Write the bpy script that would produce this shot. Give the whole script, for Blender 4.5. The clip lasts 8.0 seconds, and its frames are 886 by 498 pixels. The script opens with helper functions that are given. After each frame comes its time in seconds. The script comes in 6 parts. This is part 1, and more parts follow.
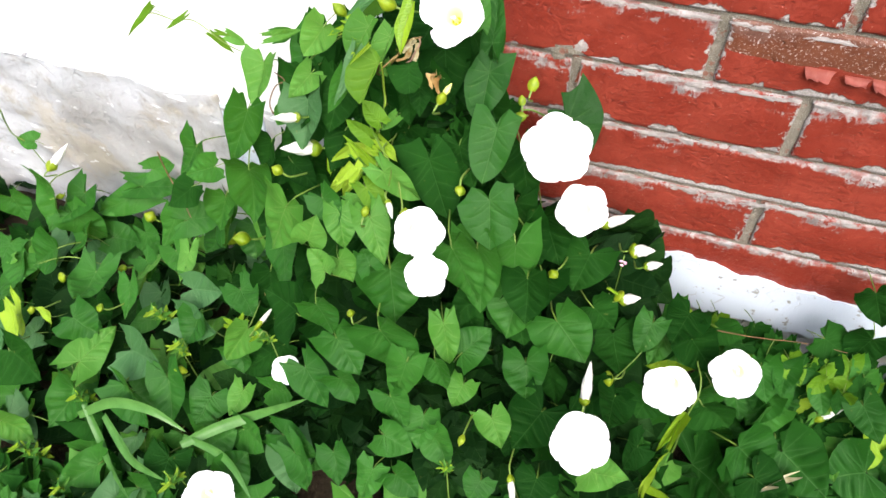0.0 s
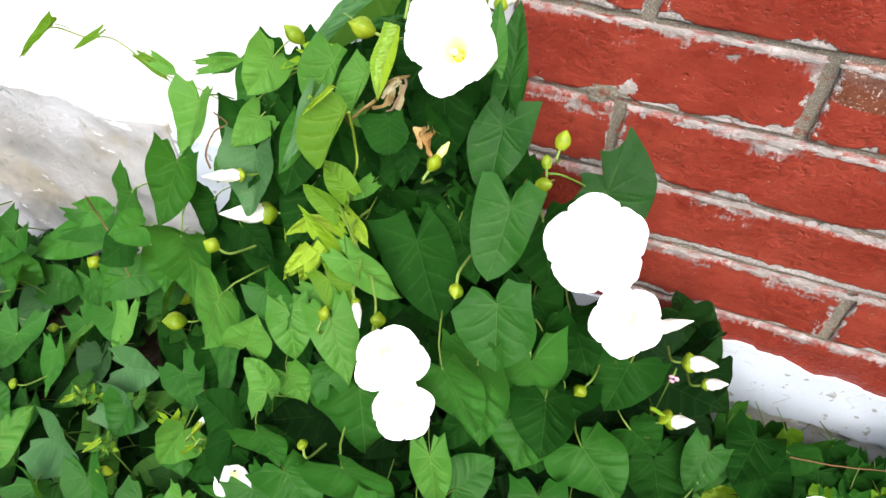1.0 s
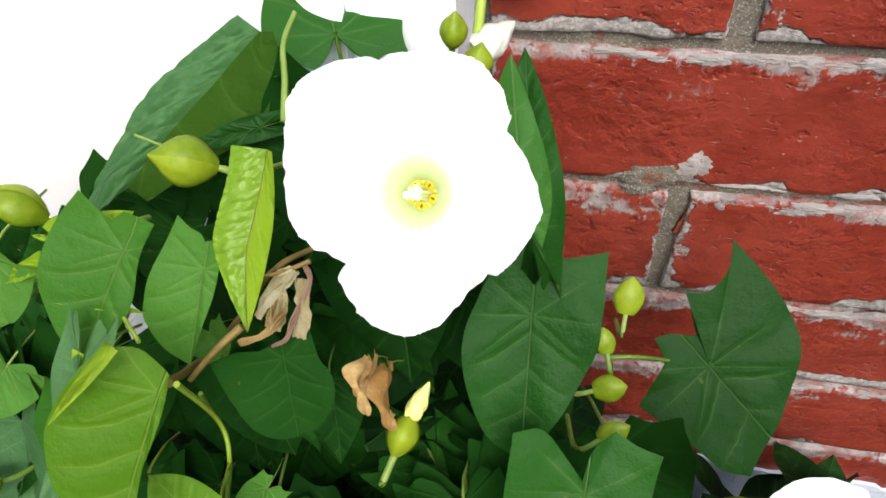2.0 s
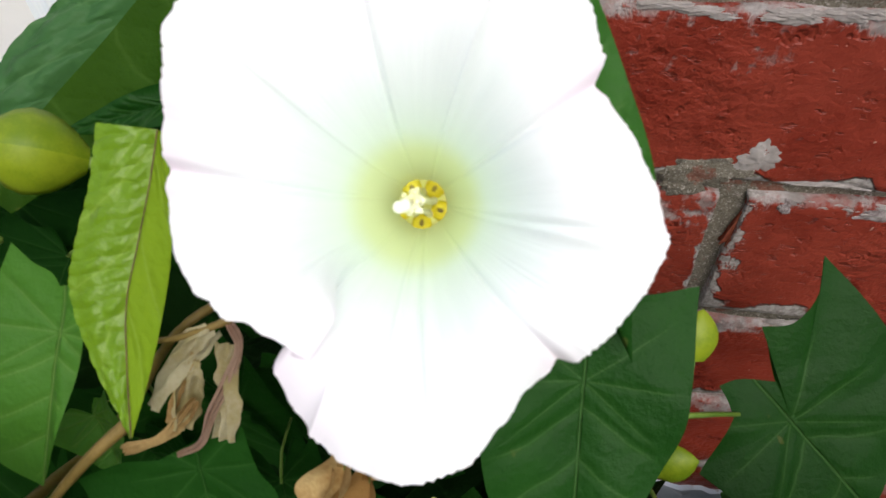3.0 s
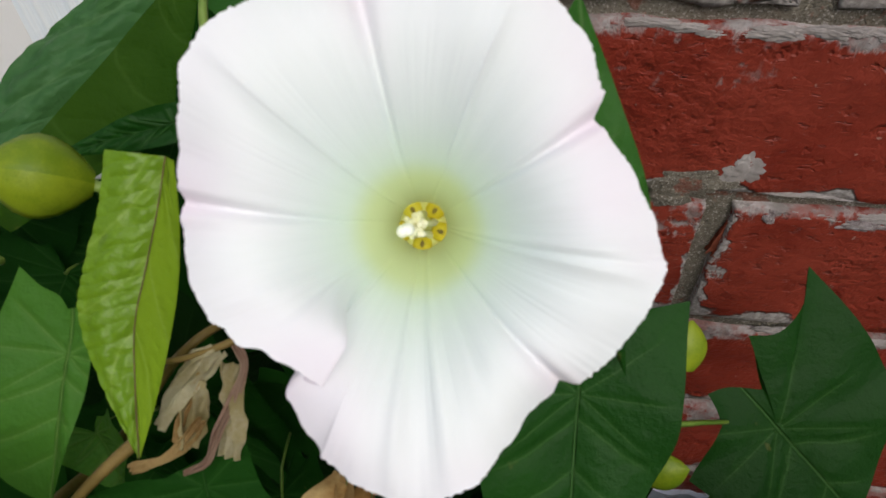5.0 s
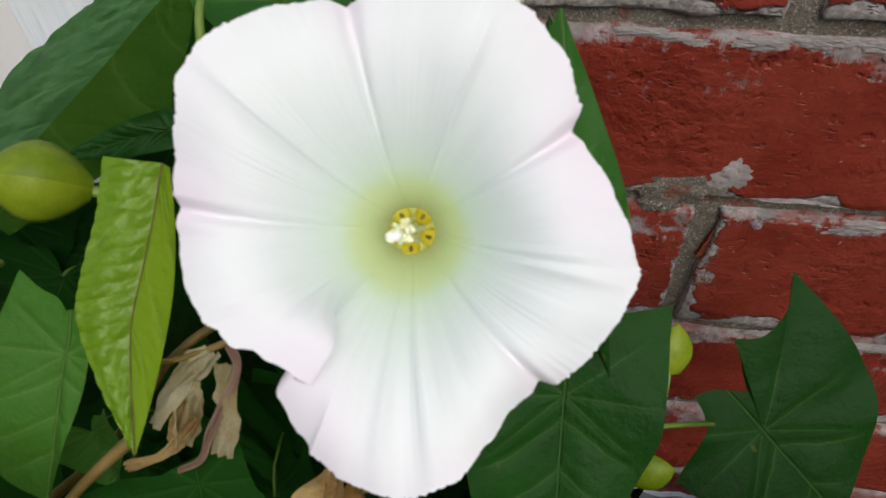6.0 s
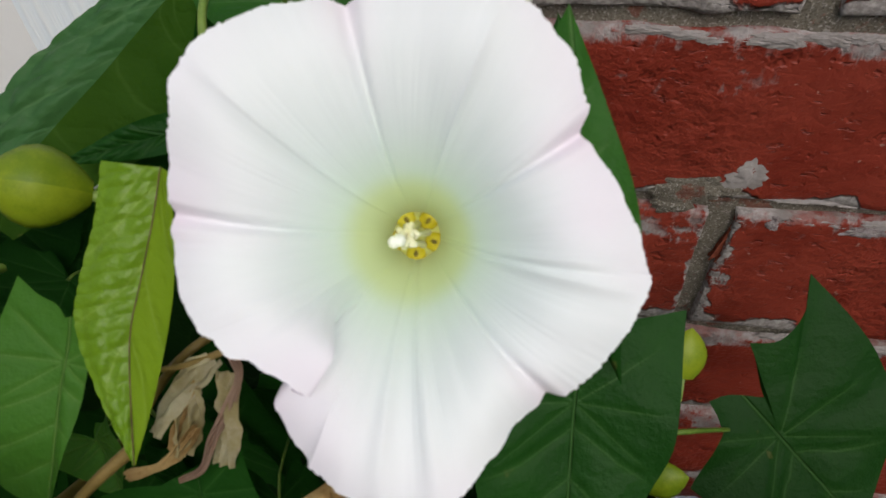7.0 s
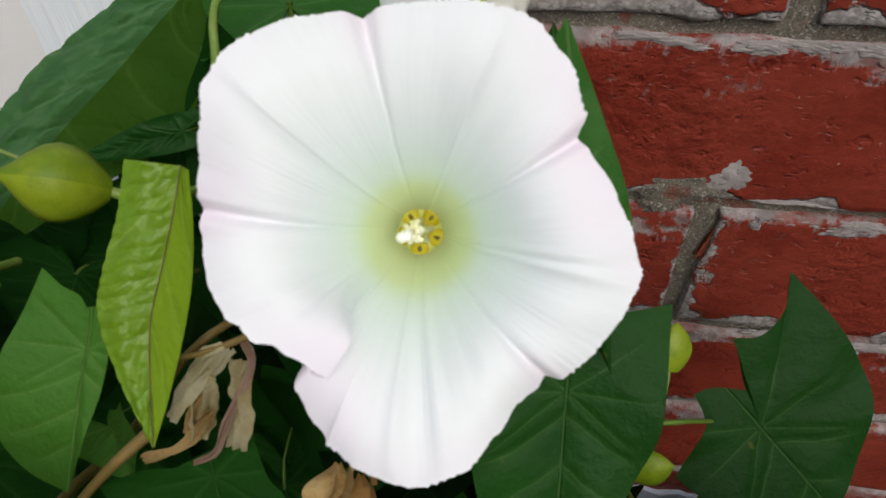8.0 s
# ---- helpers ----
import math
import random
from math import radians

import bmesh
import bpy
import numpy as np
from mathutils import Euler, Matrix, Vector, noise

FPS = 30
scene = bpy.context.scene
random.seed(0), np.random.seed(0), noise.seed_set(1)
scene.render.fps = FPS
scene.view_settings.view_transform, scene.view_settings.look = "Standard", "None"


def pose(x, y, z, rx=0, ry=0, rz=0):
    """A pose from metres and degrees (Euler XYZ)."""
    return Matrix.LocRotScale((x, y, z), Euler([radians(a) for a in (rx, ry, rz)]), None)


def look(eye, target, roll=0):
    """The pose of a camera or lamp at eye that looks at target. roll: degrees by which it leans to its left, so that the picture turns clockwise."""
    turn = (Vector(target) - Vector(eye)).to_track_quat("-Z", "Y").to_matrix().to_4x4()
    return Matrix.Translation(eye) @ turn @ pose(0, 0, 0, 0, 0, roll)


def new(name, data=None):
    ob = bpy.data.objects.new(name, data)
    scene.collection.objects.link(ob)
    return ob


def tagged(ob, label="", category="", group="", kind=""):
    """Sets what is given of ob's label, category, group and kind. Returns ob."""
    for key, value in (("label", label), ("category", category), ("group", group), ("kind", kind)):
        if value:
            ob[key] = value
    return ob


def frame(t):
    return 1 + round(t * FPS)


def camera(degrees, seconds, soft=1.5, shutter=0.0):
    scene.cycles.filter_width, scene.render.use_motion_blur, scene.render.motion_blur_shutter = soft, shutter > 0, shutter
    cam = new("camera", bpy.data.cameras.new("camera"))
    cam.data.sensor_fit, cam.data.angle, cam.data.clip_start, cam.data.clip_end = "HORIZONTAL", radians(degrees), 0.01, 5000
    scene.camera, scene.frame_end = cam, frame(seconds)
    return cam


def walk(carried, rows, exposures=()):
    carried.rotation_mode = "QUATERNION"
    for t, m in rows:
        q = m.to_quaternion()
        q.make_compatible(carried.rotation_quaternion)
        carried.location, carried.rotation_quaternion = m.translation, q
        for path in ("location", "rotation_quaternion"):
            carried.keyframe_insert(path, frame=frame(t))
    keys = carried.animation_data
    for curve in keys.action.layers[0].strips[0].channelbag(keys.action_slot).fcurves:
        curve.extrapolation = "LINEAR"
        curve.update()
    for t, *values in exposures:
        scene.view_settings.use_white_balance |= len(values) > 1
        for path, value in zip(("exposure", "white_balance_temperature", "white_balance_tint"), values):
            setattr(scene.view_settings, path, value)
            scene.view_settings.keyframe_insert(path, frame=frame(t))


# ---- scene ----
cam = camera(64.0, 8.0)
cam.data.dof.use_dof, cam.data.dof.focus_distance, cam.data.dof.aperture_fstop = True, 0.35, 65.0
PATH = [
    (0, (0.07736, -0.58489, 0.84433), (-0.27243, 0.29420, -0.31966), -2.871),
    (0.5, (0.06969, -0.52924, 0.80613), (-0.19189, 0.03520, 0.02320), -4.410),
    (1, (0.03433, -0.42875, 0.75924), (-0.34515, 0.44284, -0.40107), -2.186),
    (1.5, (-0.01680, -0.32962, 0.69949), (-0.23495, 0.27689, -0.06507), -5.169),
    (1.8, (-0.04831, -0.25851, 0.65941), (-0.30244, 0.69505, -0.47025), -4.445),
    (2, (-0.05408, -0.23349, 0.63787), (-0.21678, 0.41089, -0.10932), -4.812),
    (2.2, (-0.06019, -0.21641, 0.61844), (-0.19184, 0.43303, -0.13049), -3.162),
    (3.3, (-0.07260, -0.18527, 0.59252), (-0.20442, 0.46111, -0.15901), -3.483),
    (3.5, (-0.07397, -0.18699, 0.59543), (-0.19587, 0.46553, -0.15248), -2.837),
    (4, (-0.07264, -0.18492, 0.59613), (-0.18842, 0.47551, -0.14578), -2.917),
    (5.5, (-0.07289, -0.18820, 0.59821), (-0.18256, 0.46454, -0.15140), -2.067),
    (6, (-0.07119, -0.18872, 0.59960), (-0.17890, 0.46947, -0.14550), -1.827),
    (6.5, (-0.07224, -0.18825, 0.59850), (-0.18162, 0.46896, -0.14723), -1.876),
    (7, (-0.07050, -0.18625, 0.59793), (-0.19596, 0.47000, -0.14611), -3.097),
    (7.5, (-0.07133, -0.18713, 0.59912), (-0.18285, 0.47054, -0.14588), -2.093),
    (8, (-0.07210, -0.19127, 0.60254), (-0.17919, 0.46617, -0.14332), -1.624),
]
EXPOSURES = [(0, 1.69), (1.0, 1.60), (1.5, 1.44), (2.2, 1.02), (3.3, 0.25), (4.2, 0.0), (5.3, -0.04), (6.0, -0.05), (7.0, -0.15), (8.0, -0.05)]
walk(cam, [(t, look(eye, target, roll)) for t, eye, target, roll in PATH], EXPOSURES)

# ---- sky and sun: bright overcast ----
world = bpy.data.worlds.new("sky")
scene.world = world
world.use_nodes = True
wn = world.node_tree.nodes
sky = wn.new("ShaderNodeTexSky")
sky.sky_type, sky.sun_disc = "NISHITA", False
sky.sun_elevation, sky.sun_rotation = radians(49), radians(159)
sky.air_density, sky.dust_density, sky.ozone_density = 1.0, 4.0, 0.6
world.node_tree.links.new(sky.outputs[0], wn["Background"].inputs[0])
wn["Background"].inputs[1].default_value = 0.11
sun = new("sun", bpy.data.lights.new("sun", "SUN"))
sun.data.energy, sun.data.angle, sun.data.color = 1.62, radians(45), (1.0, 0.98, 0.95)
sun.matrix_world = look((0.9, -2.4, 3.0), (0, 0, 0))


# ---- materials ----
class Mat:
    """A node material with short helpers."""

    def __init__(self, name):
        self.m = bpy.data.materials.new(name)
        self.m.use_nodes = True
        self.n, self.l = self.m.node_tree.nodes, self.m.node_tree.links
        self.bsdf = self.n["Principled BSDF"]
        self.out = self.n["Material Output"]

    def node(self, kind, **inputs):
        nd = self.n.new("ShaderNode" + kind)
        for k, v in inputs.items():
            self.put(nd.inputs[k.replace("_", " ")], v)
        return nd

    def put(self, socket, v):
        if isinstance(v, bpy.types.NodeSocket):
            self.l.new(v, socket)
        else:
            if isinstance(v, (tuple, list)) and len(v) == 3 and socket.type == "RGBA":
                v = (*v, 1)
            socket.default_value = v

    def math(self, op, a, b=0.0, c=0.0):
        nd = self.n.new("ShaderNodeMath")
        nd.operation = op
        for i, v in enumerate((a, b, c)):
            self.put(nd.inputs[i], v)
        return nd.outputs[0]

    def mix(self, f, a, b, kind="MIX"):
        nd = self.n.new("ShaderNodeMixRGB")
        nd.blend_type = kind
        for i, v in enumerate((f, a, b)):
            self.put(nd.inputs[i], v)
        return nd.outputs[0]

    def step(self, v, lo, hi):
        nd = self.n.new("ShaderNodeMapRange")
        nd.interpolation_type = "SMOOTHSTEP"
        for i, x in enumerate((v, lo, hi, 0.0, 1.0)):
            self.put(nd.inputs[i], x)
        return nd.outputs[0]

    def place(self, kind="Object"):
        if kind == "World":
            return self.n.new("ShaderNodeNewGeometry").outputs["Position"]
        return self.n.new("ShaderNodeTexCoord").outputs[kind]

    def uv(self, name):
        nd = self.n.new("ShaderNodeUVMap")
        nd.uv_map = name
        s = self.n.new("ShaderNodeSeparateXYZ")
        self.l.new(nd.outputs[0], s.inputs[0])
        return s.outputs[0], s.outputs[1]

    def noise(self, at, scale, detail=4.0, rough=0.55, stretch=None):
        if stretch:
            mp = self.n.new("ShaderNodeMapping")
            mp.inputs["Scale"].default_value = stretch
            self.l.new(at, mp.inputs[0])
            at = mp.outputs[0]
        nd = self.node("TexNoise", Vector=at, Scale=scale, Detail=detail, Roughness=rough)
        return nd.outputs[0]

    def random(self):
        return self.n.new("ShaderNodeObjectInfo").outputs["Random"]

    def island(self):
        return self.n.new("ShaderNodeNewGeometry").outputs["Random Per Island"]

    def bump(self, height, strength, distance, base=None):
        nd = self.node("Bump", Height=height, Strength=strength, Distance=distance)
        if base:
            self.l.new(base, nd.inputs["Normal"])
        return nd.outputs[0]

    def done(self, colour, rough=0.6, normal=None, spec=0.4):
        self.put(self.bsdf.inputs["Base Color"], colour)
        self.put(self.bsdf.inputs["Roughness"], rough)
        self.put(self.bsdf.inputs["Specular IOR Level"], spec)
        if normal:
            self.l.new(normal, self.bsdf.inputs["Normal"])
        return self.m

    def thin(self, colour, share, normal=None):
        """Lets light through the sheet."""
        tr = self.node("BsdfTranslucent", Color=colour)
        if normal:
            self.l.new(normal, tr.inputs["Normal"])
        mx = self.node("MixShader", Fac=share)
        self.l.new(self.bsdf.outputs[0], mx.inputs[1])
        self.l.new(tr.outputs[0], mx.inputs[2])
        self.l.new(mx.outputs[0], self.out.inputs["Surface"])


VEINS = 4.3


def leaf_material(name, dark, light, vein, through_colour, gloss, each="random", share=0.24, spec=0.15):
    m = Mat(name)
    s, r = m.uv("vein")
    x, y = m.uv("shape")
    rnd = m.random() if each == "random" else m.island()
    at = m.place("World")
    blotch = m.noise(at, 45.0, 3.0)
    grain = m.noise(at, 900.0, 3.0, 0.6)
    f = m.math("ADD", m.math("MULTIPLY", rnd, 0.75), m.math("MULTIPLY", m.math("SUBTRACT", blotch, 0.5), 0.9))
    col = m.mix(m.step(f, 0.0, 0.9), dark, light)
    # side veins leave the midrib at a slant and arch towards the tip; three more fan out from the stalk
    ax = m.math("ABSOLUTE", m.math("SUBTRACT", x, 0.5))
    yy = m.math("SUBTRACT", m.math("MULTIPLY", y, 1.3), 0.3)
    u = m.math("SUBTRACT", yy, m.math("MULTIPLY", ax, m.math("SUBTRACT", 0.85, m.math("MULTIPLY", ax, 0.7))))
    u = m.math("ADD", u, m.math("MULTIPLY", m.math("SUBTRACT", m.noise(at, 55.0, 2.0), 0.5), 0.13))
    fr = m.math("ABSOLUTE", m.math("SUBTRACT", m.math("FRACT", m.math("MULTIPLY", u, VEINS)), 0.5))
    ahead = m.math("MULTIPLY", m.step(u, 0.04, 0.09), m.math("SUBTRACT", 1.0, m.step(r, 0.75, 1.0)))
    lateral = m.math("MULTIPLY", m.math("SUBTRACT", 1.0, m.step(fr, 0.008, 0.045)), ahead)
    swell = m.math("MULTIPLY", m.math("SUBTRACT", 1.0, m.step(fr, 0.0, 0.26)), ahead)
    for deg in (50, 88, 128):
        c, sn = math.cos(radians(deg)), math.sin(radians(deg))
        off = m.math("ABSOLUTE", m.math("SUBTRACT", m.math("MULTIPLY", ax, c), m.math("MULTIPLY", yy, sn)))
        along = m.math("ADD", m.math("MULTIPLY", ax, sn), m.math("MULTIPLY", yy, c))
        on = m.math("MULTIPLY", m.step(along, 0.0, 0.03), m.math("SUBTRACT", 1.0, m.step(along, 0.25, 0.5)))
        lateral = m.math("MAXIMUM", lateral, m.math("MULTIPLY", on, m.math("SUBTRACT", 1.0, m.step(off, 0.0015, 0.007))))
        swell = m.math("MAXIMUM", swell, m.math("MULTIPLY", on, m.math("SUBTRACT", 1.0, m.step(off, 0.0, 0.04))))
    lateral = m.math("MULTIPLY", lateral, 0.62)
    mid = m.math("SUBTRACT", 1.0, m.step(m.math("ABSOLUTE", m.math("SUBTRACT", x, 0.5)), 0.003, 0.011))
    veins = m.math("MAXIMUM", lateral, m.math("MULTIPLY", mid, 0.9))
    cell = m.node("TexVoronoi", Vector=at, Scale=650.0)
    cell.feature = "DISTANCE_TO_EDGE"
    net = m.math("SUBTRACT", 1.0, m.step(cell.outputs["Distance"], 0.0, 0.12))
    col = m.mix(m.math("MULTIPLY", net, 0.025), col, vein)
    # paler tissue beside veins, which also puts the quilting's shading into the colour
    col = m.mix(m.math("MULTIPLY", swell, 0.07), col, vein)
    col = m.mix(m.math("MULTIPLY", veins, 0.45), col, vein)
    spot = m.step(m.noise(at, 160.0, 2.0), 0.73, 0.78)
    col = m.mix(m.math("MULTIPLY", spot, 0.35), col, (0.16, 0.15, 0.04))
    h = m.math("ADD", m.math("MULTIPLY", m.math("MAXIMUM", m.math("MULTIPLY", swell, 0.45), mid), -0.6), m.math("MULTIPLY", grain, 0.2))
    h = m.math("ADD", h, m.math("MULTIPLY", m.noise(at, 190.0, 4.0, 0.55), 1.0))
    nrm = m.bump(h, 0.8, 0.0011)
    m.thin(m.mix(m.math("MULTIPLY", veins, 0.4), through_colour, vein), share, nrm)
    return m.done(col, m.math("ADD", gloss, m.math("MULTIPLY", blotch, 0.15)), nrm, spec)


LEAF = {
    # d: deep green, set darker still to put shade into the gaps
    "d": leaf_material("leaf_deep_green_shaded", (0.004, 0.026, 0.003), (0.010, 0.051, 0.006), (0.035, 0.105, 0.022), (0.06, 0.22, 0.02), 0.58, share=0.08, spec=0.03),
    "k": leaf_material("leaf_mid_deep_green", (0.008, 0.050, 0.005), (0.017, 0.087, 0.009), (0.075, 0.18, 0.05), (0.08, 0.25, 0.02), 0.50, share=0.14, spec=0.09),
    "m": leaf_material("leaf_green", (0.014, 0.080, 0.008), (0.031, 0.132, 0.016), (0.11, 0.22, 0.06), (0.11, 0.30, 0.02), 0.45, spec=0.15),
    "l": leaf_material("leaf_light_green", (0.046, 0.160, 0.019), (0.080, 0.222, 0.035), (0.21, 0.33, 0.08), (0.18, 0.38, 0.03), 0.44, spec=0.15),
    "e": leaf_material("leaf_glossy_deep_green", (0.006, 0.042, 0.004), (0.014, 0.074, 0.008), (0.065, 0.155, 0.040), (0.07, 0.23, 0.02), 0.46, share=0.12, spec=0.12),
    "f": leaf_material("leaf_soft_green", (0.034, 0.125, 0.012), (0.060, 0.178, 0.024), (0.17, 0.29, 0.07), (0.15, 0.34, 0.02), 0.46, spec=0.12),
    # o: olive leaf with sun through the blade put into its base colour
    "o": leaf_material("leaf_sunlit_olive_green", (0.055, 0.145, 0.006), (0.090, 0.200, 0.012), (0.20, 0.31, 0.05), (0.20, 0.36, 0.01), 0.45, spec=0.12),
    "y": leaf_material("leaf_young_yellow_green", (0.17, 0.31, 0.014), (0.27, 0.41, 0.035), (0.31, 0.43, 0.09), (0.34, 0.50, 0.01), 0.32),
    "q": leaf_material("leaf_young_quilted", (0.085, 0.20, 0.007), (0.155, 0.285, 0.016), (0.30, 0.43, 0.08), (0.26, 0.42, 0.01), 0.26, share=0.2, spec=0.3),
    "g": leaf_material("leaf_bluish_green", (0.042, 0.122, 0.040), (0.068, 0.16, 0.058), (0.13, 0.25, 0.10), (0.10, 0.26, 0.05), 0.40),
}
# dark olive: shade on the bent-over half is put into this colour
LEAF_BACK = leaf_material("leaf_underside_shade_olive", (0.014, 0.048, 0.003), (0.026, 0.070, 0.005), (0.055, 0.12, 0.02), (0.07, 0.17, 0.008), 0.6, share=0.15, spec=0.06)
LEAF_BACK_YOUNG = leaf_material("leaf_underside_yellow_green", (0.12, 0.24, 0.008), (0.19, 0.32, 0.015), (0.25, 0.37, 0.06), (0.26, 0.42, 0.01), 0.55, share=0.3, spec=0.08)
# darkened leaf green: shade deep in the heap is put into the colour
LEAF_UNDER_SHADE = leaf_material("leaf_undergrowth_shaded", (0.003, 0.016, 0.003), (0.009, 0.036, 0.006), (0.03, 0.08, 0.02), (0.05, 0.15, 0.01), 0.55, "island", 0.06, 0.05)


def petal_material():
    m = Mat("petal_white")
    nd = m.n.new("ShaderNodeVertexColor")
    nd.layer_name = "tint"
    s = m.node("SeparateColor", Color=nd.outputs[0])
    pink, throat, line = s.outputs[0], s.outputs[1], s.outputs[2]
    at = m.place("Object")
    th, rr = m.uv("vein")
    cmb = m.node("CombineXYZ", X=m.math("MULTIPLY", th, 70.0), Y=m.math("MULTIPLY", rr, 2.2), Z=0.0)
    st = m.noise(cmb.outputs[0], 1.0, 4.0)
    soft = m.noise(at, 130.0, 3.0)
    white = m.mix(m.step(st, 0.3, 0.7), (0.835, 0.935, 0.915), (0.86, 0.955, 0.94))
    blush = m.math("MULTIPLY", m.step(rr, 0.35, 0.9), m.math("ADD", 0.25, m.math("MULTIPLY", m.step(m.noise(at, 38.0, 2.0), 0.35, 0.65), 0.45)))
    col = m.mix(blush, white, (0.89, 0.82, 0.92))
    pinkness = m.math("MULTIPLY", pink, m.math("ADD", 0.10, m.math("ADD", m.math("MULTIPLY", st, 0.35), m.math("MULTIPLY", soft, 0.35))))
    col = m.mix(pinkness, col, (0.84, 0.68, 0.80))
    col = m.mix(m.math("MULTIPLY", line, 0.22), col, (0.56, 0.58, 0.50))
    col = m.mix(m.math("MULTIPLY", m.step(throat, 0.0, 0.8), 0.55), col, (0.76, 0.92, 0.68))
    col = m.mix(m.math("MULTIPLY", m.step(throat, 0.42, 0.82), 0.80), col, (0.76, 0.86, 0.46))
    fine = m.noise(at, 2500.0, 3.0)
    nrm = m.bump(m.math("ADD", st, m.math("MULTIPLY", fine, 0.12)), 0.025, 0.0005)
    m.thin(col, 0.10, nrm)
    m.bsdf.inputs["Sheen Weight"].default_value = 0.1
    return m.done(col, 0.6, nrm, 0.2)


PETAL = petal_material()


def plain(name, a, b, scale=120.0, rough=0.5, bump=0.25, spec=0.35, thin=0.0, each=True):
    m = Mat(name)
    at = m.place("World")
    n1, n2 = m.noise(at, scale, 4.0), m.noise(at, scale * 9, 3.0)
    f = m.math("ADD", m.math("MULTIPLY", n1, 0.8), m.math("MULTIPLY", n2, 0.3))
    if each:
        f = m.math("ADD", f, m.math("MULTIPLY", m.math("SUBTRACT", m.random(), 0.5), 0.4))
    col = m.mix(m.step(f, 0.3, 0.8), a, b)
    nrm = m.bump(f, bump, 0.0012)
    if thin:
        m.thin(col, thin, nrm)
    return m.done(col, rough, nrm, spec)


BRACT = plain("bract_yellow_green", (0.15, 0.25, 0.008), (0.28, 0.37, 0.018), 260.0, 0.42, 0.2, 0.35, 0.3)
BUD_WHITE = plain("rolled_petal_white", (0.72, 0.74, 0.66), (0.86, 0.86, 0.83), 300.0, 0.5, 0.3, 0.3, 0.3)
STEM = plain("stem_green", (0.09, 0.17, 0.02), (0.17, 0.26, 0.05), 200.0, 0.45, 0.2)
STEM_YOUNG = plain("stem_yellow_green", (0.18, 0.28, 0.02), (0.28, 0.38, 0.05), 200.0, 0.45, 0.2)
STEM_RED = plain("stem_reddish_brown", (0.10, 0.05, 0.028), (0.17, 0.095, 0.04), 150.0, 0.55, 0.3)
STEM_BROWN = plain("stem_olive_brown", (0.13, 0.09, 0.022), (0.21, 0.145, 0.045), 220.0, 0.5, 0.3)
MAUVE = plain("withered_mauve", (0.30, 0.17, 0.12), (0.44, 0.32, 0.24), 200.0, 0.7, 0.4, 0.2, 0.15)
DRY = plain("withered_brown", (0.28, 0.16, 0.05), (0.56, 0.42, 0.19), 140.0, 0.75, 0.6, 0.2, 0.15)
DRY_PALE = plain("withered_pale", (0.42, 0.36, 0.17), (0.62, 0.60, 0.44), 160.0, 0.7, 0.5, 0.2, 0.2)
STAMEN = plain("stamen_cream", (0.72, 0.70, 0.40), (0.85, 0.84, 0.66), 900.0, 0.6, 0.3)
STIGMA = plain("stigma_white", (0.82, 0.83, 0.78), (0.88, 0.88, 0.85), 900.0, 0.5, 0.2)
PIT = plain("nectar_pit_shade_olive", (0.11, 0.08, 0.003), (0.22, 0.17, 0.008), 900.0, 0.5, 0.2)
YELLOW = plain("nectary_yellow", (0.60, 0.50, 0.015), (0.72, 0.64, 0.05), 900.0, 0.5, 0.2)
GREEN_YELLOW = plain("throat_green_yellow", (0.66, 0.68, 0.20), (0.74, 0.76, 0.34), 900.0, 0.5, 0.2)
GRASS = plain("grass_green", (0.055, 0.165, 0.03), (0.10, 0.245, 0.055), 60.0, 0.4, 0.2, 0.35, 0.25)
PINK = plain("pink_blossom", (0.60, 0.28, 0.42), (0.72, 0.45, 0.55), 700.0, 0.6, 0.2)


def soil_material():
    m = Mat("soil")
    at = m.place("World")
    a, b, c = m.noise(at, 14.0, 5.0), m.noise(at, 90.0, 5.0), m.noise(at, 420.0, 3.0)
    col = m.mix(a, (0.020, 0.014, 0.009), (0.060, 0.045, 0.030))
    col = m.mix(m.step(b, 0.55, 0.75), col, (0.10, 0.075, 0.045))
    nrm = m.bump(m.math("ADD", b, m.math("MULTIPLY", c, 0.4)), 0.9, 0.01)
    return m.done(col, 0.95, nrm, 0.1)


